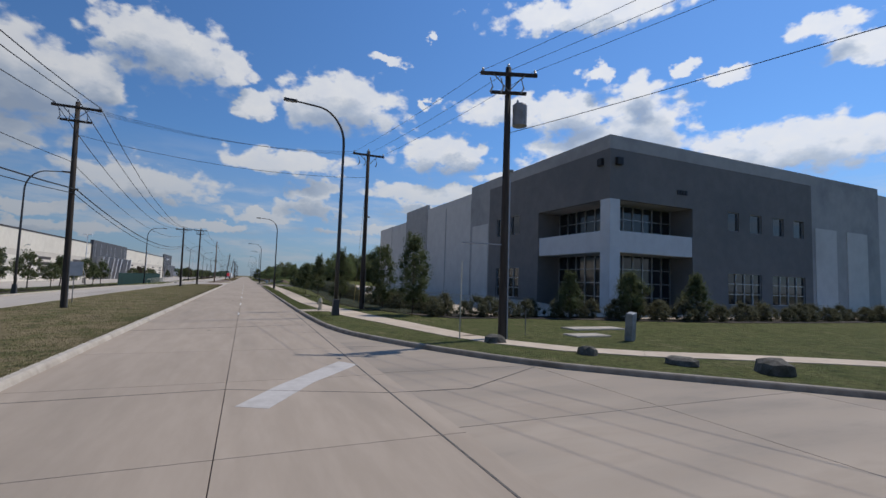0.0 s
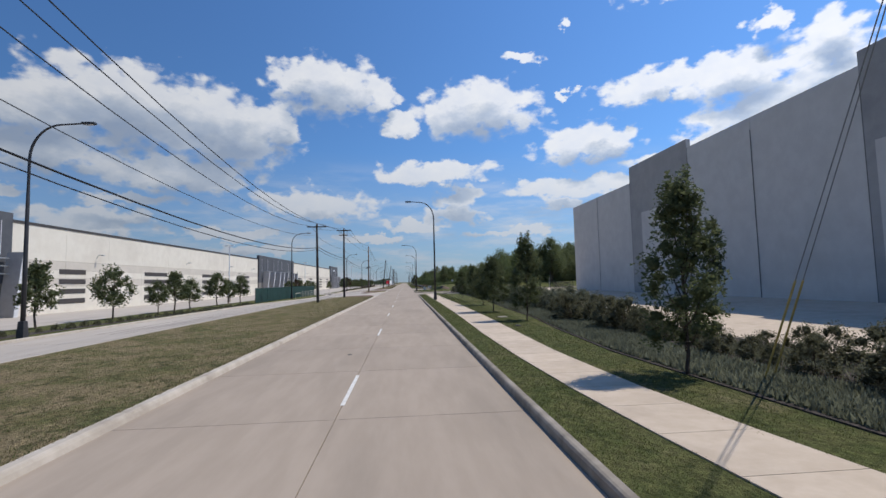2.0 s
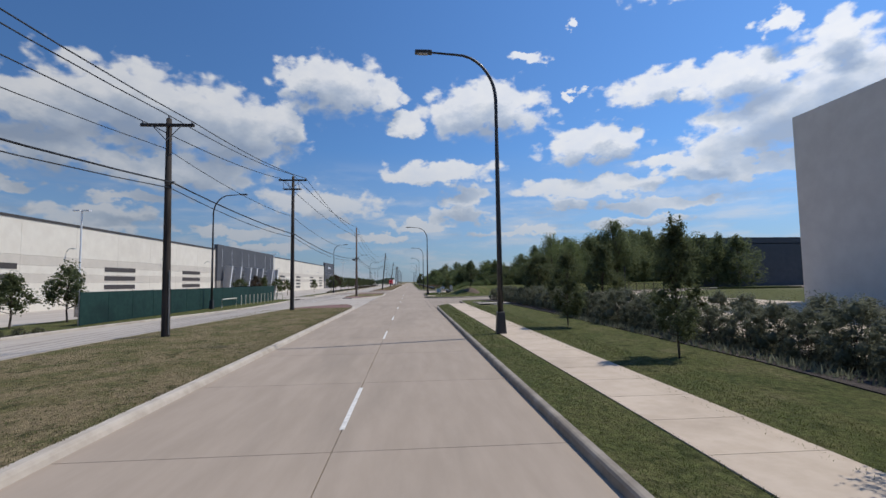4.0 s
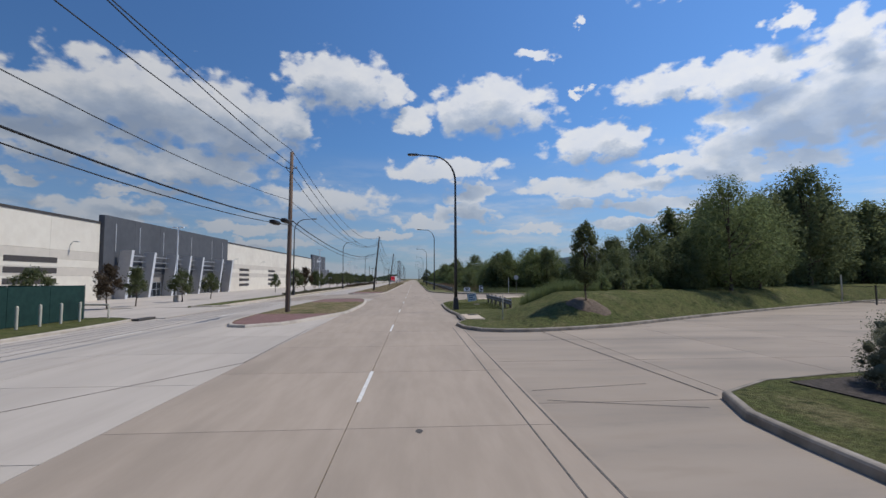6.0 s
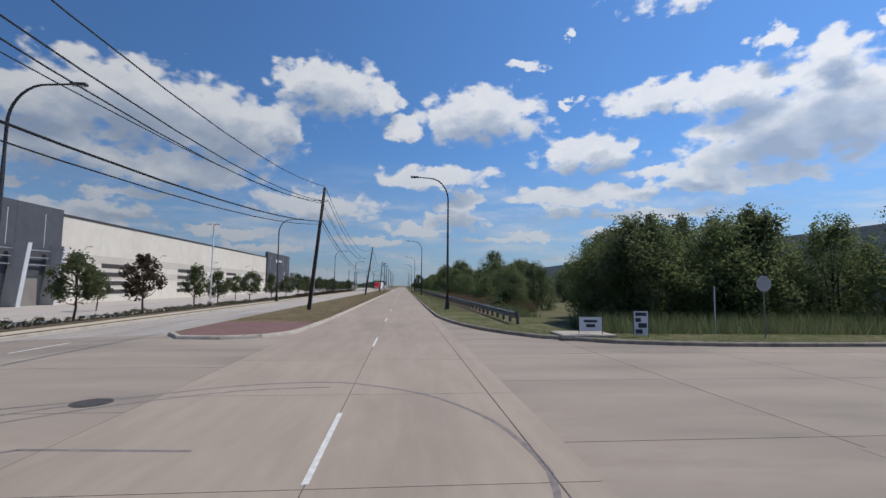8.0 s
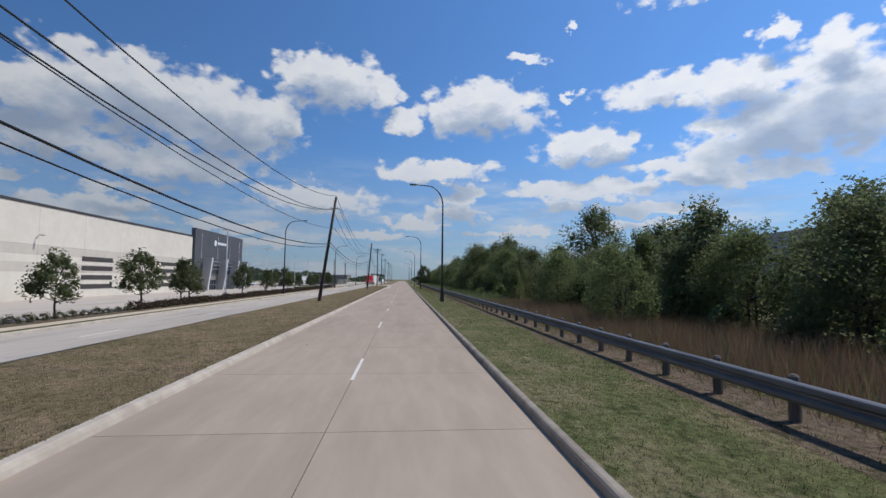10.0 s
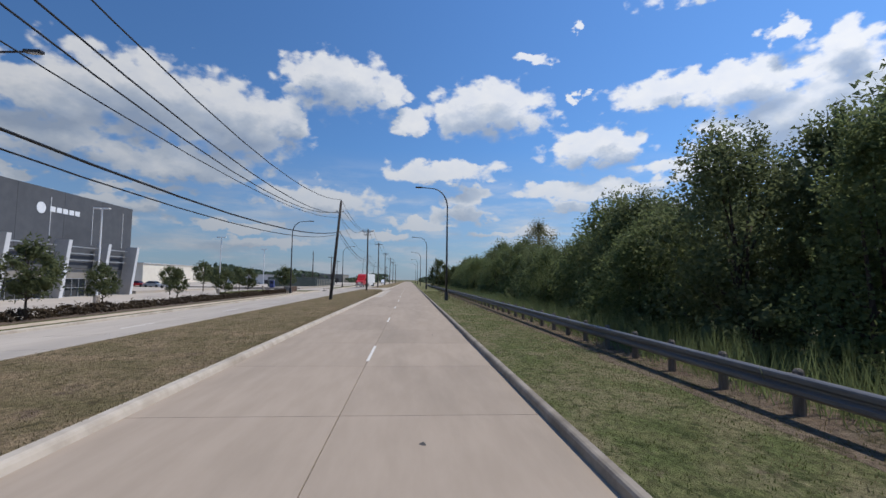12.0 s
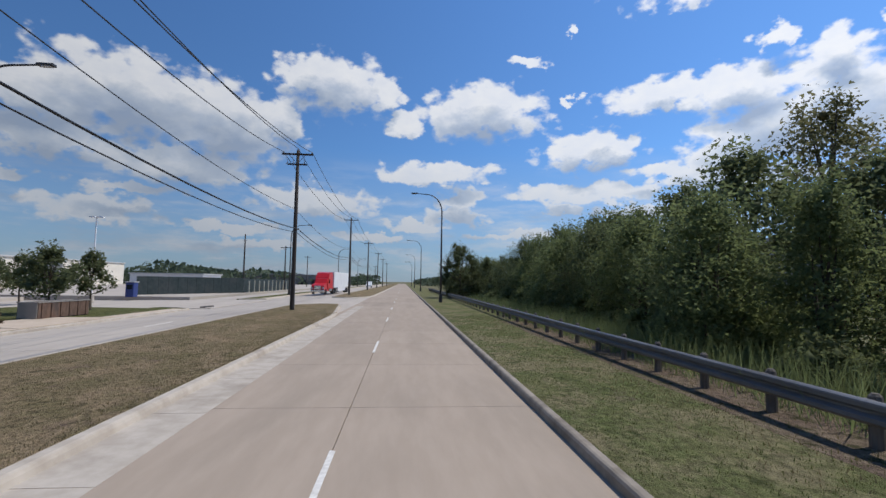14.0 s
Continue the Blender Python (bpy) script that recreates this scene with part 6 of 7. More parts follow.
for k in range(11):
    bollard(-20.3, 128.3 + 1.56 * k)
b = bmesh.new()
tube(b, [(-20.2, 126.4, -0.3), (-20.2, 126.4, 0.72), (-20.25, 122.2, 0.72), (-20.25, 122.2, -0.3)], 0.075, 8)
tagged(part("barrier_rail", b, M["bollard"], None), "pale tubular barrier rail by the fence", "barrier", "barriers")
b = bmesh.new()
tube(b, [(-20.0, 146.2, -0.3), (-20.0, 146.2, 0.72), (-22.6, 146.6, 0.72), (-22.6, 146.6, -0.3)], 0.075, 8)
tagged(part("barrier_rail", b, M["bollard"], None), "pale tubular barrier rail by the fence", "barrier", "barriers")
for x, y in ((-17.4, 146.0), (-17.6, 386)):
    ob = tagged(part("drain_inlet", boxes((-0.35, 0.12, -1.0, 1.0, -0.05, 0.14)), M["iron"], None), "dark kerb drain inlet across the road", "drain inlet", "drain inlets")
    ob.matrix_basis = pose(x, y, 0.01 + fall(x))


# ---- black gate across the driveway behind the hedge ----
def driveway_gate():
    g = thing("driveway_gate", "black steel picket gate across the driveway", "gate")
    ends = [(42.6 - 0.43 * k, 155.0 - 3.7 * k) for k in range(7)]
    for x, y in ends:
        part("gate_post", boxes((x - 0.05, x + 0.05, y - 0.05, y + 0.05, -0.02, 1.75), bevel=0.01), M["coping"], g)
    for (x0, y0), (x1, y1) in zip(ends, ends[1:]):
        for z in (0.18, 1.6):
            b = bmesh.new()
            tube(b, [(x0, y0 - 0.05, z), (x1, y1 + 0.05, z)], 0.025, 6)
            part("rail", b, M["coping"], g)
        for k in range(1, 24):
            t = k / 24
            b = bmesh.new()
            tube(b, [(x0 + (x1 - x0) * t, y0 + (y1 - y0) * t, 0.1), (x0 + (x1 - x0) * t, y0 + (y1 - y0) * t, 1.68)], 0.009, 4)
            part("picket", b, M["coping"], g)


driveway_gate()
stake(41.0, 153.4, 2.7, "pale steel post beside the driveway gate", "bollard", 0.08, -0.02)
stake(39.2, 146.6, 4.5, "tall dark post beside the driveway gate", "coping", 0.1, -0.02)


# ---- car park lamps ----
def lot_lamp():
    l = thing("car_park_lamp", "slim white car park lamp post", "lamp post", "car park lamps")
    b = bmesh.new()
    tube(b, [(0, 0, 0.7), (0, 0, 9.6)], [0.09, 0.07], 8)
    part("pole", b, M["white_paint"], l)
    part("plinth", lathe([(0.3, -0.5), (0.3, 0.75), (0.26, 0.8)], 12), M["kerb_pale"], l)
    for s in (-1, 1):
        part("lamp_head", boxes((0.1 * s if s > 0 else -0.75, 0.75 if s > 0 else -0.1, -0.16, 0.16, 9.5, 9.62)), M["white_paint"], l)
    return l


ll = lot_lamp()
lot = [(-29.5, 113), (-29.5, 174), (-20.6, 219.5), (-23.5, 289), (-30, 330), (-31, 362), (-34, 395), (66, 245), (60, 232), (55, 190)]
ll.matrix_basis = pose(*lot[0], 0)
for x, y in lot[1:]:
    copy_thing(ll, pose(x, y, -0.1 + fall(x)))


# ---- vehicles ----
def wheel(parent, x, y, r, w):
    b = bmesh.new()
    lathe([(r * 0.6, -w / 2), (r * 0.95, -w / 2), (r, -w / 2 + 0.03), (r, w / 2 - 0.03), (r * 0.95, w / 2), (r * 0.6, w / 2)], 16, b)
    bmesh.ops.transform(b, matrix=pose(x, y, r, 0, 90, 0), verts=b.verts)
    t = part("wheel", b, M["rubber"], parent, "black tyre")
    b = bmesh.new()
    lathe([(r * 0.62, -w / 2 + 0.02), (r * 0.58, w / 2 - 0.02), (r * 0.2, w / 2 - 0.05)], 12, b)
    bmesh.ops.transform(b, matrix=pose(x, y, r, 0, 90, 0), verts=b.verts)
    part("rim", b, M["chrome"], t)


def profile_body(sec, w0, w1):
    """A body from a side outline of (y, z), narrower at the top."""
    b = bmesh.new()
    zs = [z for _, z in sec]
    lo, hi = min(zs), max(zs)
    L, R = [], []
    for y, z in sec:
        w = w0 + (w1 - w0) * (z - lo) / (hi - lo)
        L.append(b.verts.new((-w / 2, y, z)))
        R.append(b.verts.new((w / 2, y, z)))
    b.faces.new(L)
    b.faces.new(R[::-1])
    n = len(sec)
    for k in range(n):
        b.faces.new((L[k], R[k], R[(k + 1) % n], L[(k + 1) % n]))
    bmesh.ops.recalc_face_normals(b, faces=b.faces)
    return b


def semi_truck():
    t = thing("semi_truck", "red semi tractor hauling a long white box trailer", "truck", "", (-13.8, 421, 0.0), -5)
    hood = profile_body([(0.2, 0.6), (0.0, 0.9), (0.05, 1.55), (0.5, 1.75), (1.9, 1.95), (2.5, 2.75), (3.1, 2.9), (3.1, 0.6)], 2.3, 2.0)
    part("hood", hood, M["red_paint"], t)
    cab = profile_body([(2.4, 0.9), (2.4, 1.95), (2.9, 2.9), (3.6, 3.75), (4.4, 3.95), (6.0, 3.95), (6.0, 0.9)], 2.45, 2.3)
    c = part("cab", cab, M["red_paint"], t)
    f = bmesh.new()
    v = [f.verts.new(p) for p in ((-1.0, 2.42, 2.02), (1.0, 2.42, 2.02), (0.95, 2.86, 2.86), (-0.95, 2.86, 2.86))]
    f.faces.new(v)
    bmesh.ops.translate(f, verts=f.verts, vec=(0, -0.03, 0.03))
    part("windscreen", f, M["glass"], c)
    part("grille", boxes((-0.55, 0.55, -0.04, 0.05, 0.85, 1.5), bevel=0.03), M["chrome"], t, "dark chrome grille")
    part("bumper", boxes((-1.2, 1.2, -0.12, 0.3, 0.35, 0.8), bevel=0.06), M["chrome"], t)
    for s in (-1, 1):
        part("headlight", boxes((s * 0.95 - 0.18, s * 0.95 + 0.18, -0.03, 0.2, 0.95, 1.25), bevel=0.03), M["insulator"], t)
        part("mirror", boxes((s * 1.45 - 0.1, s * 1.45 + 0.1, 2.35, 2.5, 1.9, 2.6), bevel=0.03), M["dark_plastic"], t)
        part("fuel_tank", boxes((s * 1.0 - 0.25, s * 1.0 + 0.25, 3.4, 5.2, 0.45, 1.0), bevel=0.08), M["chrome"], t)
        wheel(t, s * 1.05, 1.25, 0.5, 0.3)
        for y in (6.6, 7.9, 17.6, 18.9):
            wheel(t, s * 0.95, y, 0.5, 0.55)
    part("chassis", boxes((-0.45, 0.45, 0.8, 8.6, 0.6, 0.9)), M["dark_plastic"], t)
    part("trailer", boxes((-1.28, 1.28, 6.6, 20.8, 1.15, 4.05), bevel=0.04), M["white_paint"], t, "white box trailer")
    part("trailer_skirt", boxes((-1.25, 1.25, 10, 16.6, 0.45, 1.14)), M["white_paint"], t)


semi_truck()


def car(x, y, z, rz, paint, label):
    c = thing("parked_car", label, "car", "parked cars", (x, y, z), rz)
    part("body", profile_body([(0, 0.35), (0.0, 0.75), (0.9, 0.95), (1.1, 0.98), (3.6, 1.0), (4.5, 0.92), (4.55, 0.35)], 1.8, 1.7), M[paint], c)
    part("cabin", profile_body([(1.0, 0.95), (1.7, 1.5), (3.2, 1.52), (3.95, 0.98)], 1.65, 1.3), M["glass"], c, "dark glazed cabin")
    part("roof_panel", boxes((-0.66, 0.66, 1.7, 3.2, 1.48, 1.54), bevel=0.02), M[paint], c)
    for s in (-1, 1):
        for yy in (0.85, 3.65):
            wheel(c, s * 0.82, yy, 0.33, 0.22)


for k, (x, y, rz, p) in enumerate(((-52, 392, 80, "white_paint"), (-60, 400, 80, "silver_paint"), (-66, 404, 85, "red_paint"), (-74, 398, 85, "white_paint"), (50, 205, 85, "silver_paint"))):
    car(x, y, (-0.45 if x < -35 and x > -50 else -0.3) if x < 0 else -0.58, rz, p, {"white_paint": "white", "silver_paint": "silver", "red_paint": "red"}[p] + " car parked on the pale lot")
# white van far down the road
v = thing("van", "white delivery van far along the opposite carriageway", "van", "", (-12.4, 520, 0))
part("body", profile_body([(0, 0.4), (0, 1.1), (0.9, 1.4), (1.5, 2.2), (5.6, 2.3), (5.6, 0.4)], 2.0, 1.8), M["white_paint"], v)
for s in (-1, 1):
    for yy in (1.0, 4.6):
        wheel(v, s * 0.9, yy, 0.36, 0.24)

# low buildings beyond the yard
for x, y, w_, d_, h_, m, lab in ((-95, 440, 26, 18, 7, "wall_cream", "low cream industrial shed beyond the yard"), (-60, 470, 18, 12, 4, "wall_pale", "small white depot office far off"), (-130, 500, 60, 30, 8, "wall_cream", "distant pale warehouse on the horizon"), (-70, 620, 50, 30, 6, "wall_taupe", "distant low shed near the horizon")):
    s = thing("shed", lab, "building", "far buildings", (x, y, -0.6))
    part("wall", boxes((-w_ / 2, w_ / 2, -d_ / 2, d_ / 2, 0, h_)), M[m], s)
    part("roof", boxes((-w_ / 2 - 0.3, w_ / 2 + 0.3, -d_ / 2 - 0.3, d_ / 2 + 0.3, h_, h_ + 0.3)), M["roof_grey"], s)
    for k in range(int(w_ / 6)):
        part("shed_door", boxes((-w_ / 2 + 2 + 6 * k, -w_ / 2 + 5 + 6 * k, -d_ / 2 - 0.05, -d_ / 2, 0, h_ * 0.55)), M["recess"], s)
k = thing("kiosk", "blue gatehouse kiosk at the yard entrance", "kiosk", "", (-34.2, 403, -0.1))
part("cabin", boxes((-0.5, 0.5, -0.5, 0.5, 0, 1.9), bevel=0.03), M["blue_paint"], k)
part("roof", boxes((-0.6, 0.6, -0.6, 0.6, 1.9, 2.0)), M["roof_grey"], k)
part("window", boxes((-0.35, 0.35, -0.52, -0.5, 1.0, 1.6)), M["glass"], k)


# pale posts before the far compound, a cabinet, and the concrete pad at the verge's end
for k in range(12):
    b = lathe([(0.11, -0.4), (0.11, 2.0), (0.07, 2.1)], 8)
    ob = tagged(part("guard_post", b, M["bollard"], None), "tall pale guard post before the screened fence", "post", "guard posts")
    ob.matrix_basis = pose(-27.6 - 0.02 * k, 428.2 + 3.1 * k, 0.1)
skip = thing("skip_container", "long low grey skip with rust-brown sides on the verge", "container", "", (-21.65, 370.0, 0.12 + fall(-21.65)))
part("floor", boxes((-0.55, 0.55, 0.05, 4.6, 0.06, 0.14)), M["wall_taupe"], skip)
part("end_panel", boxes((-0.56, 0.56, 0.0, 0.06, 0.05, 1.05), bevel=0.015), M["wall_taupe"], skip, "weathered grey end panel")
part("end_panel", boxes((-0.56, 0.56, 4.56, 4.62, 0.05, 1.05), bevel=0.015), M["wall_taupe"], skip)
for s_ in (-1, 1):
    part("side_panel", boxes((s_ * 0.56 - 0.03, s_ * 0.56 + 0.03, 0.06, 4.56, 0.05, 1.0), bevel=0.01), M["rust"], skip, "rust-brown side sheet")
    part("rim_rail", boxes((s_ * 0.58 - 0.05, s_ * 0.58 + 0.05, 0.0, 4.62, 1.0, 1.07), bevel=0.012), M["wall_taupe"], skip)
    for k in range(6):
        part("side_rib", boxes((s_ * 0.61 - 0.03, s_ * 0.61 + 0.03, 0.3 + 0.78 * k, 0.38 + 0.78 * k, 0.06, 1.0)), M["rust"], skip)
    part("skid", boxes((s_ * 0.4 - 0.06, s_ * 0.4 + 0.06, 0.02, 4.6, 0.0, 0.06)), M["iron"], skip)
setting("concrete_pad", sink(prism([(-17.9, 364.6), (-17.9, 372.2), (-21.6, 371.6), (-22.2, 366.4)], 0.0, 0.16)), M["sidewalk"], "pale concrete pad at the edge of the verge", "pavement")

# drips and scraps on the road
bm = bmesh.new()
for x, y, r in ((-0.66, 46.2, 0.09), (-0.43, 50.8, 0.05), (-0.56, 321.6, 0.07), (-1.03, 21.5, 0.06), (2.9, 13.6, 0.08), (1.4, 288.5, 0.05), (0.9, 262.1, 0.06), (-2.3, 240.3, 0.05), (2.2, 301.6, 0.05), (-1.9, 330.4, 0.06), (1.2, 120.6, 0.07), (-2.6, 150.2, 0.06)):
    rr = random.Random(int(x * 97 + y * 13))
    n = 9
    prism([(x + r * (0.6 + 0.7 * rr.random()) * math.cos(6.283 * k / n), y + 1.6 * r * (0.6 + 0.7 * rr.random()) * math.sin(6.283 * k / n)) for k in range(n)], -0.004, 0.0016, bm)
setting("road_stains", bm, M["iron"], "small dark drips and flattened scraps on the concrete", "road stain")

# freshly dug soil round the young tree on the berm
SOIL_Z = berm_surface(10.42, 137.35)
b = bmesh.new()
rings = []
for r in range(9):
    ring = []
    for k in range(28):
        a = 6.2832 * k / 28
        q = r / 8 * (1.0 + 0.28 * noise.noise(Vector((math.cos(a) * 1.6, math.sin(a) * 1.6, 4.0))))
        x, y = 10.42 + 1.25 * q * math.cos(a), 137.35 + 0.95 * q * math.sin(a)
        lump = 0.12 * (1 - (r / 8) ** 2) * (1 + 0.7 * noise.noise(Vector((x * 3.1, y * 3.1, 1.0)))) - (0.05 if r == 8 else 0.0)
        ring.append(b.verts.new((x - 10.42, y - 137.35, berm_surface(x, y) + lump - SOIL_Z)))
    rings.append(ring)
for u, w in zip(rings, rings[1:]):
    for k in range(28):
        b.faces.new((u[k], w[k], w[(k + 1) % 28], u[(k + 1) % 28]))
bmesh.ops.remove_doubles(b, verts=b.verts, dist=0.004)
ob = tagged(part("soil_heap", b, M["soil"], None, "", smooth=True), "low heap of brown soil round the tree", "soil heap")
ob.matrix_basis = pose(10.42, 137.35, SOIL_Z)

# ---- trees, shrubs and grass ----
rng = np.random.default_rng(11)


def scatter(protos, spots):
    """Places the first of each kind once, then copies of them in turn, each with its own turn and size."""
    used = set()
    for k, (x, y, z, s) in enumerate(spots):
        p = protos[k % len(protos)]
        m = pose(x, y, z + (fall(x) if x < -16 else 0.0), 0, 0, float(rng.random() * 360)) @ Matrix.Diagonal((s * (0.9 + 0.2 * rng.random()), s * (0.9 + 0.2 * rng.random()), s, 1))
        if id(p) not in used:
            used.add(id(p))
            p.matrix_basis = m
        else:
            c = copy_thing(p, pose(0, 0, 0))
            c.matrix_basis = m


# young street oaks on the warehouse side
slim = [make_tree("street_oak", "slim young oak with a dense dark green crown", "tree", "street trees", 5.5, 2.5, 0.95, 0.055, 9000, 0.065, M["leaf_oak"], 20 + k, ("cone", "oval")[k % 2], clump_n=40) for k in range(2)]
scatter(slim, [(8.2, 55.6, 0.15, 0.88), (10.2, 27.8, 0.15, 0.94), (7.9, 40.3, 0.15, 0.86), (9.7, 33.0, 0.15, 0.86), (8.9, 81, 0.15, 0.72), (8.8, 90, 0.15, 0.66)])
oak = [make_tree("street_oak", "young oak with a broad dark green crown", "tree", "street trees", 5.6, 3.9, 1.2, 0.07, 12000, 0.07, M["leaf_oak"], 30 + k, ("cone", "oval")[k], clump_n=44) for k in range(2)]
scatter(oak, [(7.7, 63.0, 0.15, 0.72), (8.6, 72.6, 0.15, 0.62), (13.2, 96, 0.15, 0.8), (13.9, 112.4, 0.17, 0.82), (20.5, 25.0, 0.17, 0.56), (24.9, 24.0, 0.17, 0.58), (30.4, 23.2, 0.17, 0.6), (36.5, 192, -0.5, 1.75)])
thin_oak = [make_tree("street_oak", "thin upright young oak by the warehouse wall", "tree", "street trees", 5.6, 1.5, 1.5, 0.05, 4200, 0.075, M["leaf_oak"], 39, "column", clump_n=24)]
scatter(thin_oak, [(20.9, 57.4, 0.5, 1.0)])
lawn = [make_tree("lawn_oak", "narrow young tree alone on the grass berm", "tree", "street trees", 4.3, 2.0, 1.05, 0.06, 7000, 0.065, M["leaf_oak"], 37, "column", clump_n=34)]
scatter(lawn, [(10.42, 137.35, SOIL_Z + 0.05, 1.0)])

# live oaks in front of the long warehouses
lot_oak = [make_tree("parking_oak", "small live oak on a thin trunk by the car park", "tree", "car park trees", 4.4, 3.3, 1.55, 0.08, 3000, 0.12, M["leaf_oak"], 40 + k, ("oval", "cone", "oval")[k], clump_n=22) for k in range(3)]
spots = [(-24.8, y, 0.1, s) for y, s in ((54.8, 1.0), (64.7, 1.05), (73.3, 1.0), (80.8, 0.75), (84.2, 1.0), (88, 0.8), (96, 1.0), (100, 0.8), (105, 0.95))]
spots += [(-28.6, y, 0.0, s) for y, s in ((150.5, 0.8), (164, 0.9), (173.8, 0.85), (182, 0.8), (213, 0.85), (250, 0.9))]
spots += [(-20.8, y, 0.1, s) for y, s in ((198.3, 1.0), (216, 1.0), (222, 0.9), (233.5, 0.95), (244, 0.95), (254, 0.9), (263.5, 1.05), (270.6, 1.0), (272.3, 0.9), (288, 1.0), (299, 0.9), (309.8, 1.0))]
spots += [(-22.5, 319, 0.1, 0.78), (-22.8, 331, 0.1, 0.78), (-22.6, 343, 0.1, 0.78), (-23.5, 354, 0, 0.9), (-23.8, 379, 0.1, 1.05), (-23.4, 374, 0.1, 1.05), (-41, 379, -0.3, 1.3), (-36, 385, -0.2, 1.0), (-39.2, 392, -0.2, 1.1), (-34, 352, 0, 0.9), (-33, 366, 0, 0.95)]
scatter(lot_oak, spots)
red_oak = [make_tree("parking_oak", "small reddish-leaved oak by the car park", "tree", "car park trees", 4.4, 2.8, 1.5, 0.08, 2600, 0.13, M["leaf_red"], 50, "oval", clump_n=20)]
scatter(red_oak, [(-20.8, 206.4, 0.1, 1.12), (-29, 160, 0, 0.95)])

# the wood along the guard rail: a close front row, a dense back, low thicket at the foot
wood = [make_tree("woodland_tree", "dense dark green tree at the wood's edge", "tree", "woodland trees", 7.0, 5.0, 0.3, 0.12, 20000, 0.082, M[("leaf_wood", "leaf_bright", "leaf_wood", "leaf_bright")[k]], 60 + k, ("oval", "column", "oval", "cone")[k], clump_n=50, stems=2, fill=0.5, core=0.14) for k in range(4)]
spots, back, far_back = [], [], []
PROFILE = ((200, 4.8), (225, 5.4), (247, 6.8), (258, 5.8), (272, 5.6), (282, 7.4), (295, 8.8), (304, 8.8), (311, 8.6), (317, 7.6), (333, 7.0), (346, 7.8), (355, 7.9), (361, 8.2), (372, 8.7), (384, 8.6), (400, 6.8), (480, 6.0))


def wood_height(y):
    """The wood's height along the road."""
    return float(np.interp(y, [p[0] for p in PROFILE], [p[1] for p in PROFILE])) + 0.5


y = 216.0
while y < 470:
    row = spots if y < 392 else back
    row.append(((16.4 if 222 < y < 268 else 13.4) + rng.random() * 1.8, y, -0.5, wood_height(y) / 7 * (0.68 + 0.26 * rng.random())))
    y2 = y + 2 + rng.random() * 2
    far_back.append((17.6 + rng.random() * 2.2, y2, -0.5, wood_height(y2) / 7 * (0.86 + 0.2 * rng.random()) * (1.08 if rng.random() < 0.16 else 1.0)))
    y += 4.3 + rng.random() * 1.4
for x0, x1, y0, y1, n, s0 in ((15.0, 27, 194, 206, 12, 0.98), (27, 40, 196, 208, 9, 0.76), (30, 60, 215, 300, 12, 0.9)):
    for k in range(n):
        back.append((x0 + (x1 - x0) * rng.random(), y0 + (y1 - y0) * rng.random(), -0.5, s0 * (0.75 + 0.5 * rng.random())))
for k in range(46):
    run = 8.0 + 54 * (k / 45) ** 1.1
    high = float(np.interp(run, (8, 12, 16, 20, 24, 40, 62), (1.9, 2.9, 4.6, 6.6, 8.0, 10.5, 13.0)))
    x, y = berm_place(run, 4.6 + rng.random() * (6.0 if k % 3 else 1.2))
    back.append((x, y, 0.9, (high + 0.6) / 7 * (0.66 + 0.34 * rng.random())))
scatter(wood, spots)
back += [(61, 170.5, 0.6, 1.6), (65.5, 172, 0.4, 1.75), (70, 172.5, 0.3, 1.7), (75, 173, 0.2, 1.75), (80, 172, 0.0, 1.7)]
back_wood = [make_tree("woodland_tree", "dark tree deep in the wood", "tree", "woodland trees", 7.0, 5.2, 0.4, 0.14, 9000, 0.118, M["leaf_wood"], 66 + k, ("oval", "column", "cone")[k], clump_n=30, fill=0.45, core=0.22) for k in range(3)]
scatter(back_wood, back)
rear_wood = [make_tree("woodland_tree", "dark tree deep in the wood", "tree", "woodland trees", 7.0, 5.4, 0.4, 0.14, 9000, 0.115, M["leaf_wood"], 69, "oval", clump_n=34, fill=0.4, core=0.22)]
scatter(rear_wood, far_back)
bright = [make_tree("willow_thicket", "lighter green willow at the wood's edge", "tree", "woodland trees", 5.2, 4.0, 0.2, 0.08, 13000, 0.075, M["leaf_bright"], 70 + k, "column", clump_n=38, stems=3, fill=0.45, core=0.15) for k in range(2)]
scatter(bright, [(15.2, 198, -0.5, 1.15), (18, 195, -0.5, 1.35), (22.5, 194.5, -0.5, 1.4), (26, 196, -0.5, 1.6), (31, 195, -0.5, 1.45), (12.4, 228, -0.5, 0.8), (12.6, 246, -0.5, 0.9), (13.4, 258, -0.5, 1.0), (12.2, 285, -0.5, 0.9), (12.5, 303, -0.5, 1.05), (15.0, 312, -0.5, 1.62), (14.6, 308.5, -0.5, 1.35), (12.0, 318, -0.5, 1.0), (12.6, 341, -0.5, 1.1), (12.2, 356, -0.5, 1.2), (12.4, 372, -0.5, 1.2)])
thicket = [make_tree("thicket_bush", "tangled low bush behind the guard rail", "shrub", "thicket bushes", 2.3, 2.6, 0.1, 0.03, 1900, 0.095, M[("leaf_wood", "leaf_bright")[k]], 75 + k, "oval", clump_n=24, stems=3, fill=0.4) for k in range(2)]
spots, y = [], 212.0
while y < 400:
    deep = 3.6 if 219 < y < 270 else 0.0
    spots.append((10.9 + deep + rng.random() * 1.6, y, -0.5, 0.6 + 0.55 * rng.random()))
    y += 2.3 + rng.random() * 1.8
for k in range(20):
    x, y = berm_place(6.5 + 2.2 * k + rng.random(), 4.4 + rng.random() * 1.2)
    spots.append((x, y, 1.35, 0.42 + 0.4 * rng.random()))
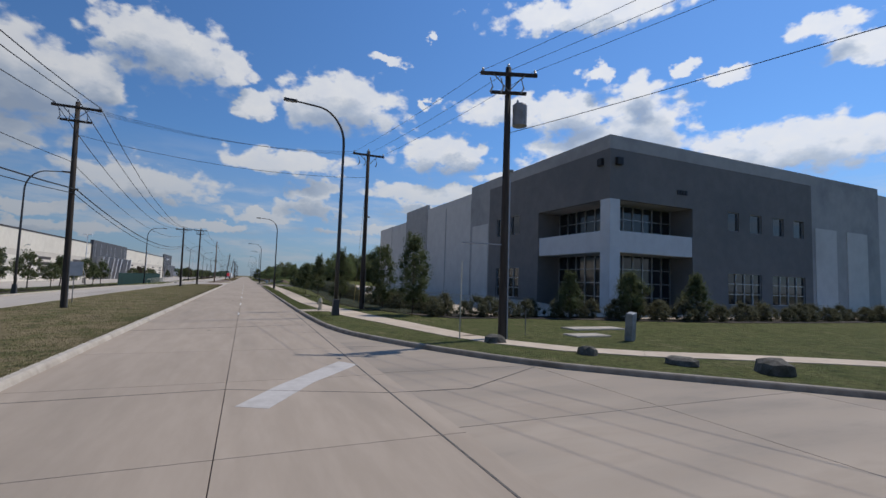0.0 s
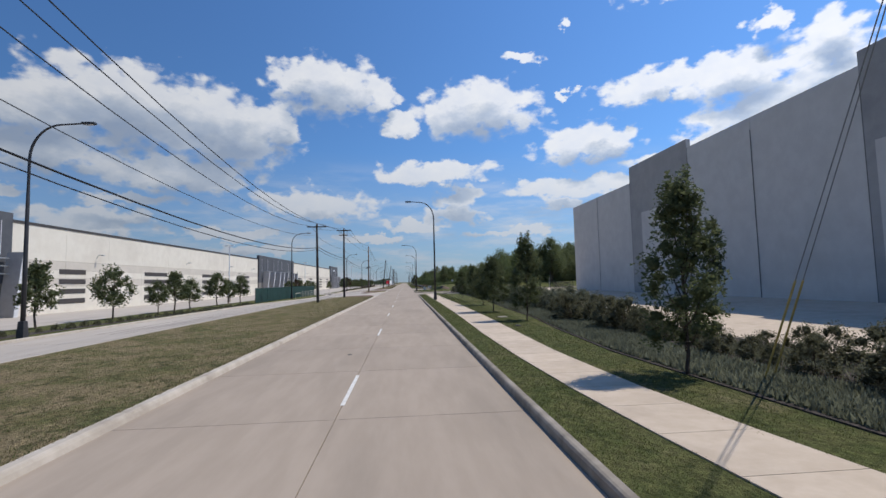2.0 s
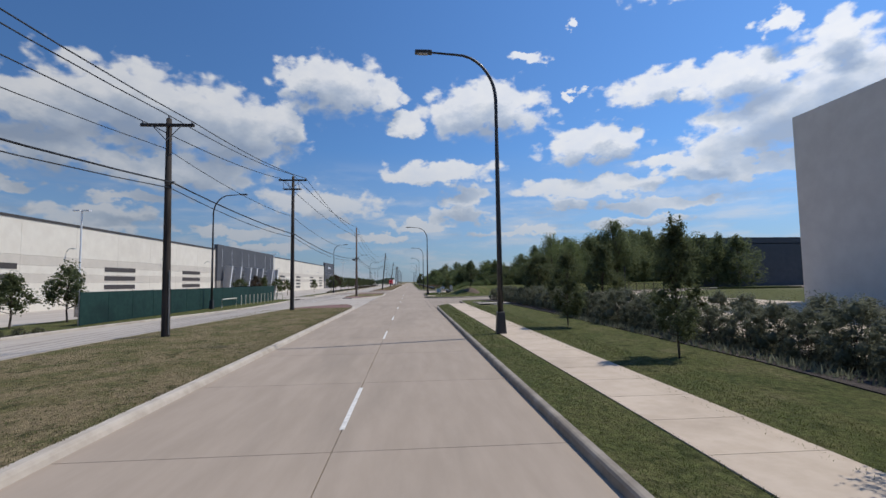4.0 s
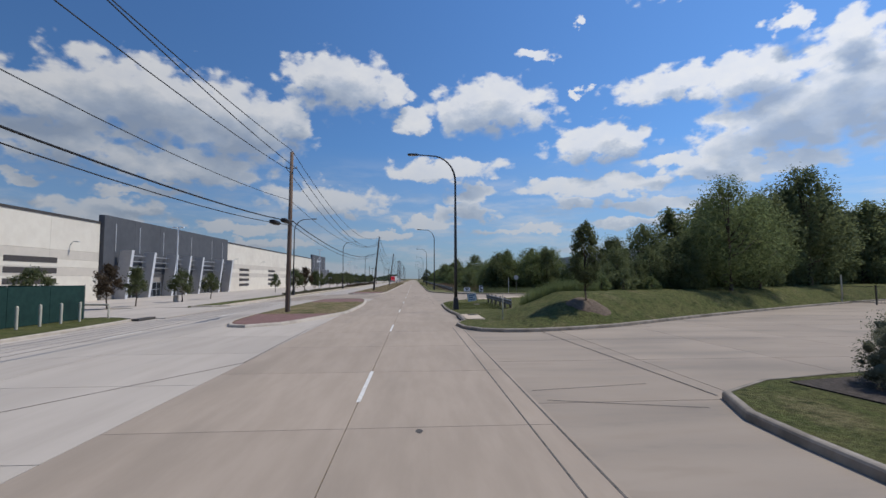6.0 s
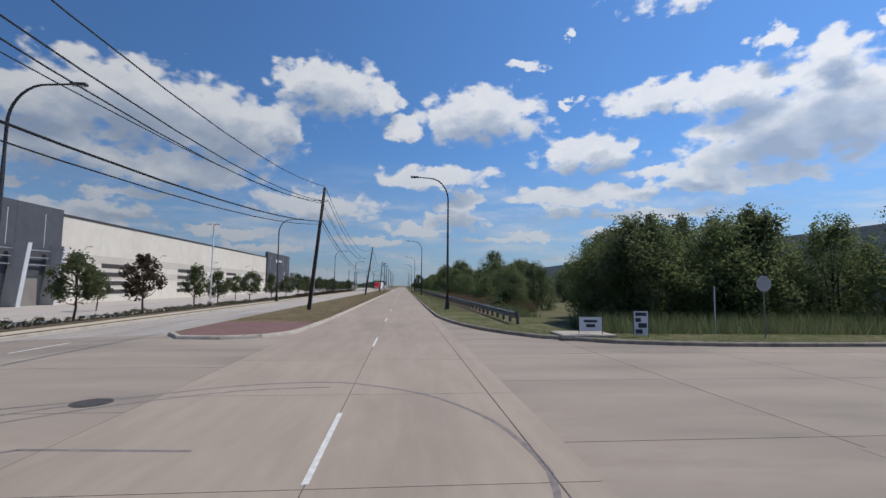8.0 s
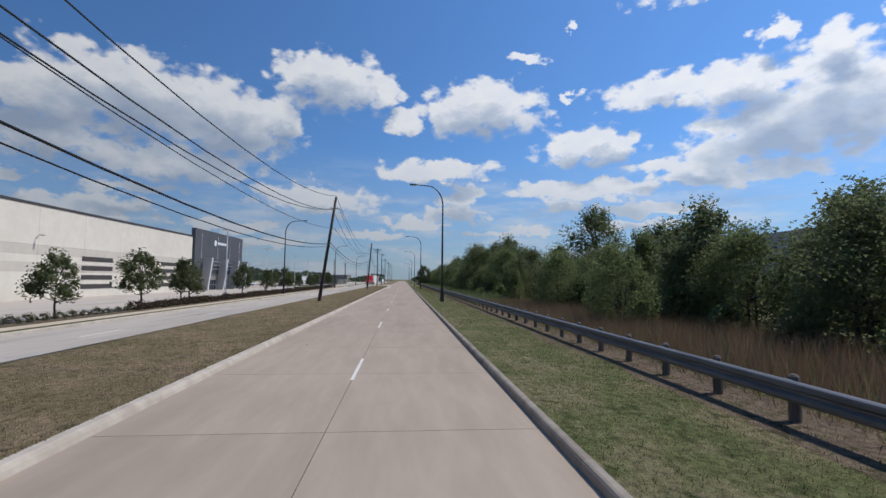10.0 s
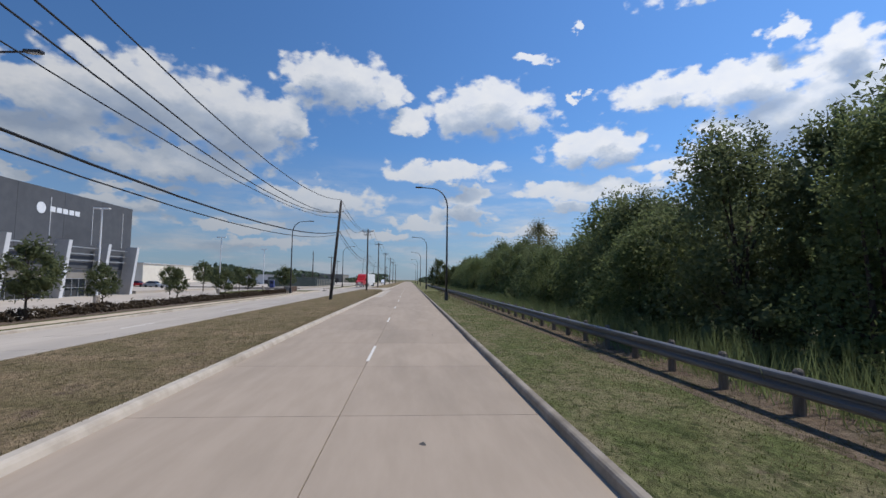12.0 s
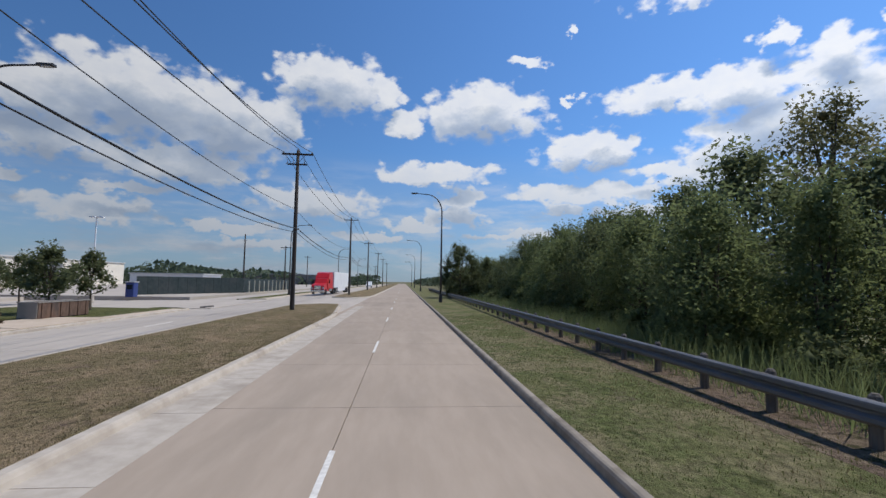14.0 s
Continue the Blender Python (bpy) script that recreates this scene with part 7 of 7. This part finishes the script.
spots += [(11.4, 144.0, 0.3, 0.42), (12.8, 144.6, 0.3, 0.5), (10.2, 144.2, 0.2, 0.34)]
scatter(thicket, spots)
tall = [make_tree("tall_oak", "tall open-crowned tree above the wood", "tree", "woodland trees", 10.5, 6.0, 3.0, 0.2, 9000, 0.13, M["leaf_wood"], 80, "oval", clump_n=34, core=0.2)]
scatter(tall, [(22.5, 271.5, -0.5, 1.03), (16.6, 297, -0.5, 0.85), (44, 160, 1.0, 1.25)])
pale = [make_tree("tall_willow", "tall pale green tree with an airy crown", "tree", "woodland trees", 13.6, 9.0, 2.0, 0.22, 13000, 0.13, M["leaf_bright"], 82, "oval", clump_n=46, core=0.15)]
scatter(pale, [(26.6, 148.4, 1.2, 0.68), (31.5, 151.5, 1.2, 0.62)])
yellow = [make_tree("tall_elm", "tall thin-crowned tree with yellowing leaves", "tree", "woodland trees", 13.5, 7.0, 5.0, 0.22, 6000, 0.15, M["leaf_yellow"], 84, "oval", clump_n=26, core=0.15)]
scatter(yellow, [(25, 363.7, -0.5, 1.0)])
round_tree = [make_tree("roadside_oak", "dense round dark tree beside the guard rail", "tree", "woodland trees", 8.4, 6.0, 0.8, 0.2, 10000, 0.13, M["leaf_oak"], 86, "oval", clump_n=44, fill=0.5)]
scatter(round_tree, [(9.4, 408, -0.4, 1.0)])

# shrubs
shrub = [make_tree("shrub", "rounded dark green shrub in the mulch bed", "shrub", "shrubs by the warehouse", 1.25, 1.5, 0.05, 0.02, 3400, 0.038, M["leaf_shrub"], 90 + k, "oval", clump_n=18, stems=3, fill=0.4) for k in range(3)]
spots = []
y = 28.0
while y < 57:
    if not 50.2 < y < 53.0:
        spots.append((10.2 + 0.9 * rng.random() + max(0.0, 34 - y) * 0.22, y, 0.16, (0.62 + 0.5 * rng.random()) * (0.66 if 40 < y < 46.5 else 1.0)))
    if rng.random() < 0.62:
        spots.append((11.8 + rng.random() * 0.8 + max(0.0, 32 - y) * 0.2, y + rng.random(), 0.16, (0.6 + 0.62 * rng.random()) * (0.66 if 40 < y < 46.5 else 1.0)))
    y += 1.05
for k in range(40):
    t = k / 39
    spots.append((16.5 + 40 * t, float(np.interp(16.5 + 40 * t, (16.5, 19.8, 23.4, 27.5, 32, 41, 60), (26.0, 25.3, 24.1, 23.1, 22.1, 21.7, 21.5))) + rng.random() * 1.5, 0.16, 0.75 + 0.4 * rng.random()))
spots += [(11.3 + 0.95 * k, 26.3 + 0.8 * rng.random(), 0.16, 0.75 + 0.35 * rng.random()) for k in range(6)]
scatter(shrub, spots)
grey_shrub = [make_tree("silver_shrub", "loose silvery green shrub in the hedge", "shrub", "hedge shrubs", 1.68, 1.7, 0.06, 0.02, 4600, 0.035, M["leaf_grey"], 97 + k, "column", clump_n=22, stems=4, fill=0.4) for k in range(2)]
spots = [(11.7 + 0.5 * rng.random(), float(y_), 0.16, 0.74 + 0.26 * rng.random()) for y_ in np.arange(57.5, 122, 1.25)] + [(12.7 + 0.5 * rng.random(), float(y_), 0.16, 0.76 + 0.28 * rng.random()) for y_ in np.arange(58, 122, 1.5)]
spots += [(11.0, 121.9, 0.16, 0.72), (11.7, 122.5, 0.16, 0.86), (12.7, 122.9, 0.16, 0.9)]
scatter(grey_shrub, spots)
low_hedge = [make_tree("low_hedge", "clipped low dark hedge plant along the car park", "shrub", "car park hedge", 0.8, 1.6, 0.05, 0.02, 420, 0.09, M["leaf_shrub"], 104, "oval", clump_n=9, stems=3, fill=0.4)]
scatter(low_hedge, [(-22.3 + 0.05 * (float(y_) - 62), float(y_), 0.1, 0.3 + 0.2 * rng.random()) for y_ in np.arange(50, 98, 1.3)] + [(-20.3, float(y_), 0.1, 0.4 + 0.2 * rng.random()) for y_ in np.arange(190, 262, 1.2)])
red_hedge = [make_tree("low_hedge", "low brownish-red hedge plant along the car park", "shrub", "car park hedge", 0.8, 2.3, 0.02, 0.02, 620, 0.10, M["leaf_red"], 106, "column", clump_n=10, stems=3, fill=0.4)]
scatter(red_hedge, [(-20.3 - 0.012 * (float(y_) - 262), float(y_), 0.1, 0.6 + 0.25 * rng.random()) for y_ in np.arange(262, 368, 1.25)])

# weeds behind the guard rail, ground cover and blades: uncountable


def blades(name, label, n, place, size, material, category="grass", up=1.0):
    """A field of narrow upright blades at places given by a function of the generator."""
    p = place(n)
    a = rng.random(n) * 6.283
    h = size[0] + (size[1] - size[0]) * rng.random(n) ** 1.6
    w = size[2] * (0.6 + 0.8 * rng.random(n))
    ux, uy = np.cos(a) * w, np.sin(a) * w
    lx, ly = rng.normal(size=n) * h * 0.28, rng.normal(size=n) * h * 0.28
    co = np.empty((n, 3, 3))
    co[:, 0] = p - np.stack([ux, uy, 0 * a], 1)
    co[:, 1] = p + np.stack([ux, uy, 0 * a], 1)
    co[:, 2] = p + np.stack([lx, ly, h], 1)
    ob = new(name, leaf_mesh(name, co.reshape(-1, 3), n, (), (), M[material]))
    return tagged(ob, label, category, "", "stuff")


def strip_place(x0, x1, y0, y1, z, clump=0.0, thin=1.0):
    def f(n):
        p = np.stack([x0 + (x1 - x0) * rng.random(n) ** thin, y0 + (y1 - y0) * rng.random(n), np.full(n, z)], 1)
        if clump:
            g = np.sin(p[:, 1] * 0.9 + np.sin(p[:, 0] * 1.7) * 2) + np.sin(p[:, 1] * 0.23 + 1.0)
            p = p[np.argsort(-(g + rng.normal(size=n) * 0.9))]
            p[: n // 2, 1] += rng.normal(size=n // 2) * 0.05
        return p
    return f


blades("weeds", "tall green weeds behind the guard rail", 42000, strip_place(8.3, 13.4, 205, 400, -0.5), (0.3, 1.45, 0.024), "leaf_wood", "weeds")
blades("dry_weeds", "tall dry reddish weeds behind the guard rail", 80000, strip_place(8.5, 15.6, 214, 266, -0.5), (0.5, 1.7, 0.016), "straw", "weeds")
blades("tall_weeds", "pale tall weeds crowding the guard rail", 36000, strip_place(8.1, 10.6, 262, 392, -0.3, 0.6), (0.5, 1.75, 0.016), "leaf_bright", "weeds")
blades("reeds", "rank green growth at the street corner", 30000, strip_place(12.0, 36.0, 186.4, 195, -0.3), (0.4, 1.45, 0.022), "leaf_wood", "weeds")


def rank_place(n):
    x, y = 8.6 + 4.6 * rng.random(n), 142.2 + 3.2 * rng.random(n)
    return np.stack([x, y, [max(0.1, berm_surface(a, c)) - 0.05 for a, c in zip(x, y)]], 1)


blades("rank_grass", "clump of tall rank grass behind the guard rail end", 9000, rank_place, (0.4, 1.1, 0.012), "leaf_bright", "weeds")


def cover_place(n):
    y = 29 + 47 * rng.random(n)
    x0 = np.interp(y, (27, 31, 36, 44, 51, 57, 70, 80), (10.9, 9.4, 8.0, 7.75, 8.3, 9.0, 9.6, 10.6)) + 0.12
    x1 = x0 + 2.1
    return np.stack([x0 + (x1 - x0) * rng.random(n), y, np.full(n, 0.165)], 1)


blades("ground_cover", "silvery low ground cover along the mulch bed", 84000, cover_place, (0.05, 0.2, 0.04), "leaf_grey", "ground cover")
blades("ground_cover", "sparse silvery ground cover on the mulch", 12000, strip_place(10.6, 12.4, 30, 98, 0.165), (0.06, 0.28, 0.03), "leaf_grey", "ground cover")
# short turf blades where the road passes nearest, also creeping over kerbs and slab edges
blades("turf", "short mown blades on the kerbside verge", 26000, strip_place(3.74, 4.75, 24, 112, 0.135), (0.02, 0.06, 0.007), "turf_green")
blades("turf", "short mown blades beyond the pavement", 30000, strip_place(6.3, 8.1, 36, 110, 0.135), (0.02, 0.06, 0.008), "turf_green")
blades("turf", "patchy blades between kerb and guard rail", 62000, strip_place(3.74, 7.6, 204, 372, 0.125, 0.6), (0.02, 0.065, 0.009), "turf_green")
blades("turf", "straw-coloured blades between kerb and guard rail", 16000, strip_place(5.6, 8.2, 204, 372, 0.125, 0.6), (0.03, 0.10, 0.009), "turf_straw")
blades("turf", "blades on the corner grass", 13000, strip_place(3.85, 8.6, 147.3, 156.4, 0.135), (0.03, 0.085, 0.008), "turf_green")
blades("turf", "half-dry blades on the median", 34000, strip_place(-4.08, -11.6, 8, 110, 0.133, 0.6, 1.9), (0.02, 0.06, 0.009), "turf_green")
blades("turf", "straw-coloured blades on the median", 40000, strip_place(-4.06, -11.6, 8, 110, 0.133, 0.0, 1.9), (0.02, 0.06, 0.010), "turf_straw")
blades("turf", "parched blades on the long median", 70000, strip_place(-3.76, -9.4, 194, 374, 0.133, 0.0, 1.8), (0.02, 0.065, 0.010), "turf_straw")


def slab_edge(n):
    y = 18 + 96 * rng.random(n)
    side = rng.random(n) < 0.5
    x = np.array([walk_x(v) + (walk_w(v) if q else 0.0) for v, q in zip(y, side)]) + rng.normal(size=n) * 0.02
    return np.stack([x, y, np.full(n, 0.14)], 1)


blades("turf", "blades creeping over the pavement edges", 14000, slab_edge, (0.015, 0.045, 0.007), "turf_green")
# distant woods that close the horizon
n = 88000
a = rng.random(n)
ang = radians(-75) + radians(150) * a
dist = 560 + 260 * rng.random(n) + 60 * np.sin(a * 40)
hh = 7.6 + 2.6 * np.sin(a * 57) * np.sin(a * 23 + 1) + 2.0 * np.sin(a * 171)
z = hh * rng.random(n) ** 0.6 - 1
pos = np.stack([np.sin(ang) * dist, np.cos(ang) * dist + 60, z], 1)
keep = ~((np.abs(pos[:, 0] + 6) < 20))
pos = pos[keep]
n = len(pos)
u = rng.normal(size=(n, 3)); u /= np.linalg.norm(u, axis=1, keepdims=True)
v = np.cross(u, rng.normal(size=(n, 3))); v /= np.linalg.norm(v, axis=1, keepdims=True)
s = 0.8 + 0.9 * rng.random((n, 1))
co = np.stack([pos - u * s, pos + v * s * 0.7, pos + u * s, pos - v * s * 0.7], 1).reshape(-1, 3)
tagged(new("far_woods", quads_mesh("far_woods", co, n, M["far_wood"])), "dark distant woods along the horizon", "woods", "", "stuff")

# ---- pavement slabs, pavers and road slabs, one by one ----
for pts in WALK_SLABS:
    part("slab", prism(pts, 0.02, 0.162), M["sidewalk"], walk_ob)

paver_mesh = mesh_of(boxes((0.0, 0.392, 0.0, 0.193, -0.02, 0.0), bevel=0.0), "paver")
paver_mesh.materials.append(M["paver"])


def inside(p, poly):
    c = False
    for (x0, y0), (x1, y1) in zip(poly, poly[1:] + poly[:1]):
        if (y0 > p[1]) != (y1 > p[1]) and p[0] < (x1 - x0) * (p[1] - y0) / (y1 - y0) + x0:
            c = not c
    return c


def paved_nose(n, outline, y0, y1, near):
    """Clay pavers in running bond on a median's end; the nearest are pieces, the rest one joined field."""
    path = shifted(smooth_path(outline + outline[:1], 1.0)[:-1], -0.14)
    ob = tagged(new(f"paved_nose_{n}"), "red clay pavers on the median nose", "paving", "", "structure")
    rest, count = bmesh.new(), 0
    rows_ = int((y1 - y0) / 0.2)
    for r in range(rows_):
        y = y0 + 0.2 * r
        x = -12.0 + (0.2 if r % 2 else 0)
        while x < -4:
            if inside((x, y + 0.1), path) and inside((x + 0.39, y + 0.1), path):
                if near(x, y) and count < 300:
                    p = part("paver", paver_mesh, M["paver"], ob)
                    p.location = (x, y, 0.141)
                    count += 1
                else:
                    prism([(x, y), (x + 0.392, y), (x + 0.392, y + 0.193), (x, y + 0.193)], 0.13, 0.141, rest)
            x += 0.4
    f = part("paver_field", rest, M["paver_field"], ob)
    f["kind"] = "stuff"


paved_nose(1, MED_1, 111.2, 117.2, lambda x, y: x > -7.6 and y < 115.5)
paved_nose(2, MED_2, 137.3, 144.4, lambda x, y: x > -6.8 and y > 141)
paved_nose(3, MED_2, 159.6, 167.3, lambda x, y: x > -6.6 and y < 163)
paved_nose(4, MED_3, 186.0, 193.4, lambda x, y: x > -6.6)

road_ob = tagged(new("road"), "buff concrete carriageway in large jointed slabs", "road", "", "structure")
far_rest = bmesh.new()
y0 = 244.2 - 4.57 * 72
for j in range(200):
    y = y0 + 4.57 * j
    for x0, x1 in ((ROAD_L - 0.02, -0.008), (0.008, ROAD_R + 0.02)):
        if -10 < y < 420:
            part("slab", prism([(x0, y), (x1, y), (x1, y + 4.556), (x0, y + 4.556)], -0.2, 0.0), M["concrete"], road_ob)
        else:
            prism([(x0, y), (x1, y), (x1, y + 4.556), (x0, y + 4.556)], -0.2, 0.0, far_rest)
f = part("slab_field", far_rest, M["concrete"], road_ob)
f["kind"] = "stuff"
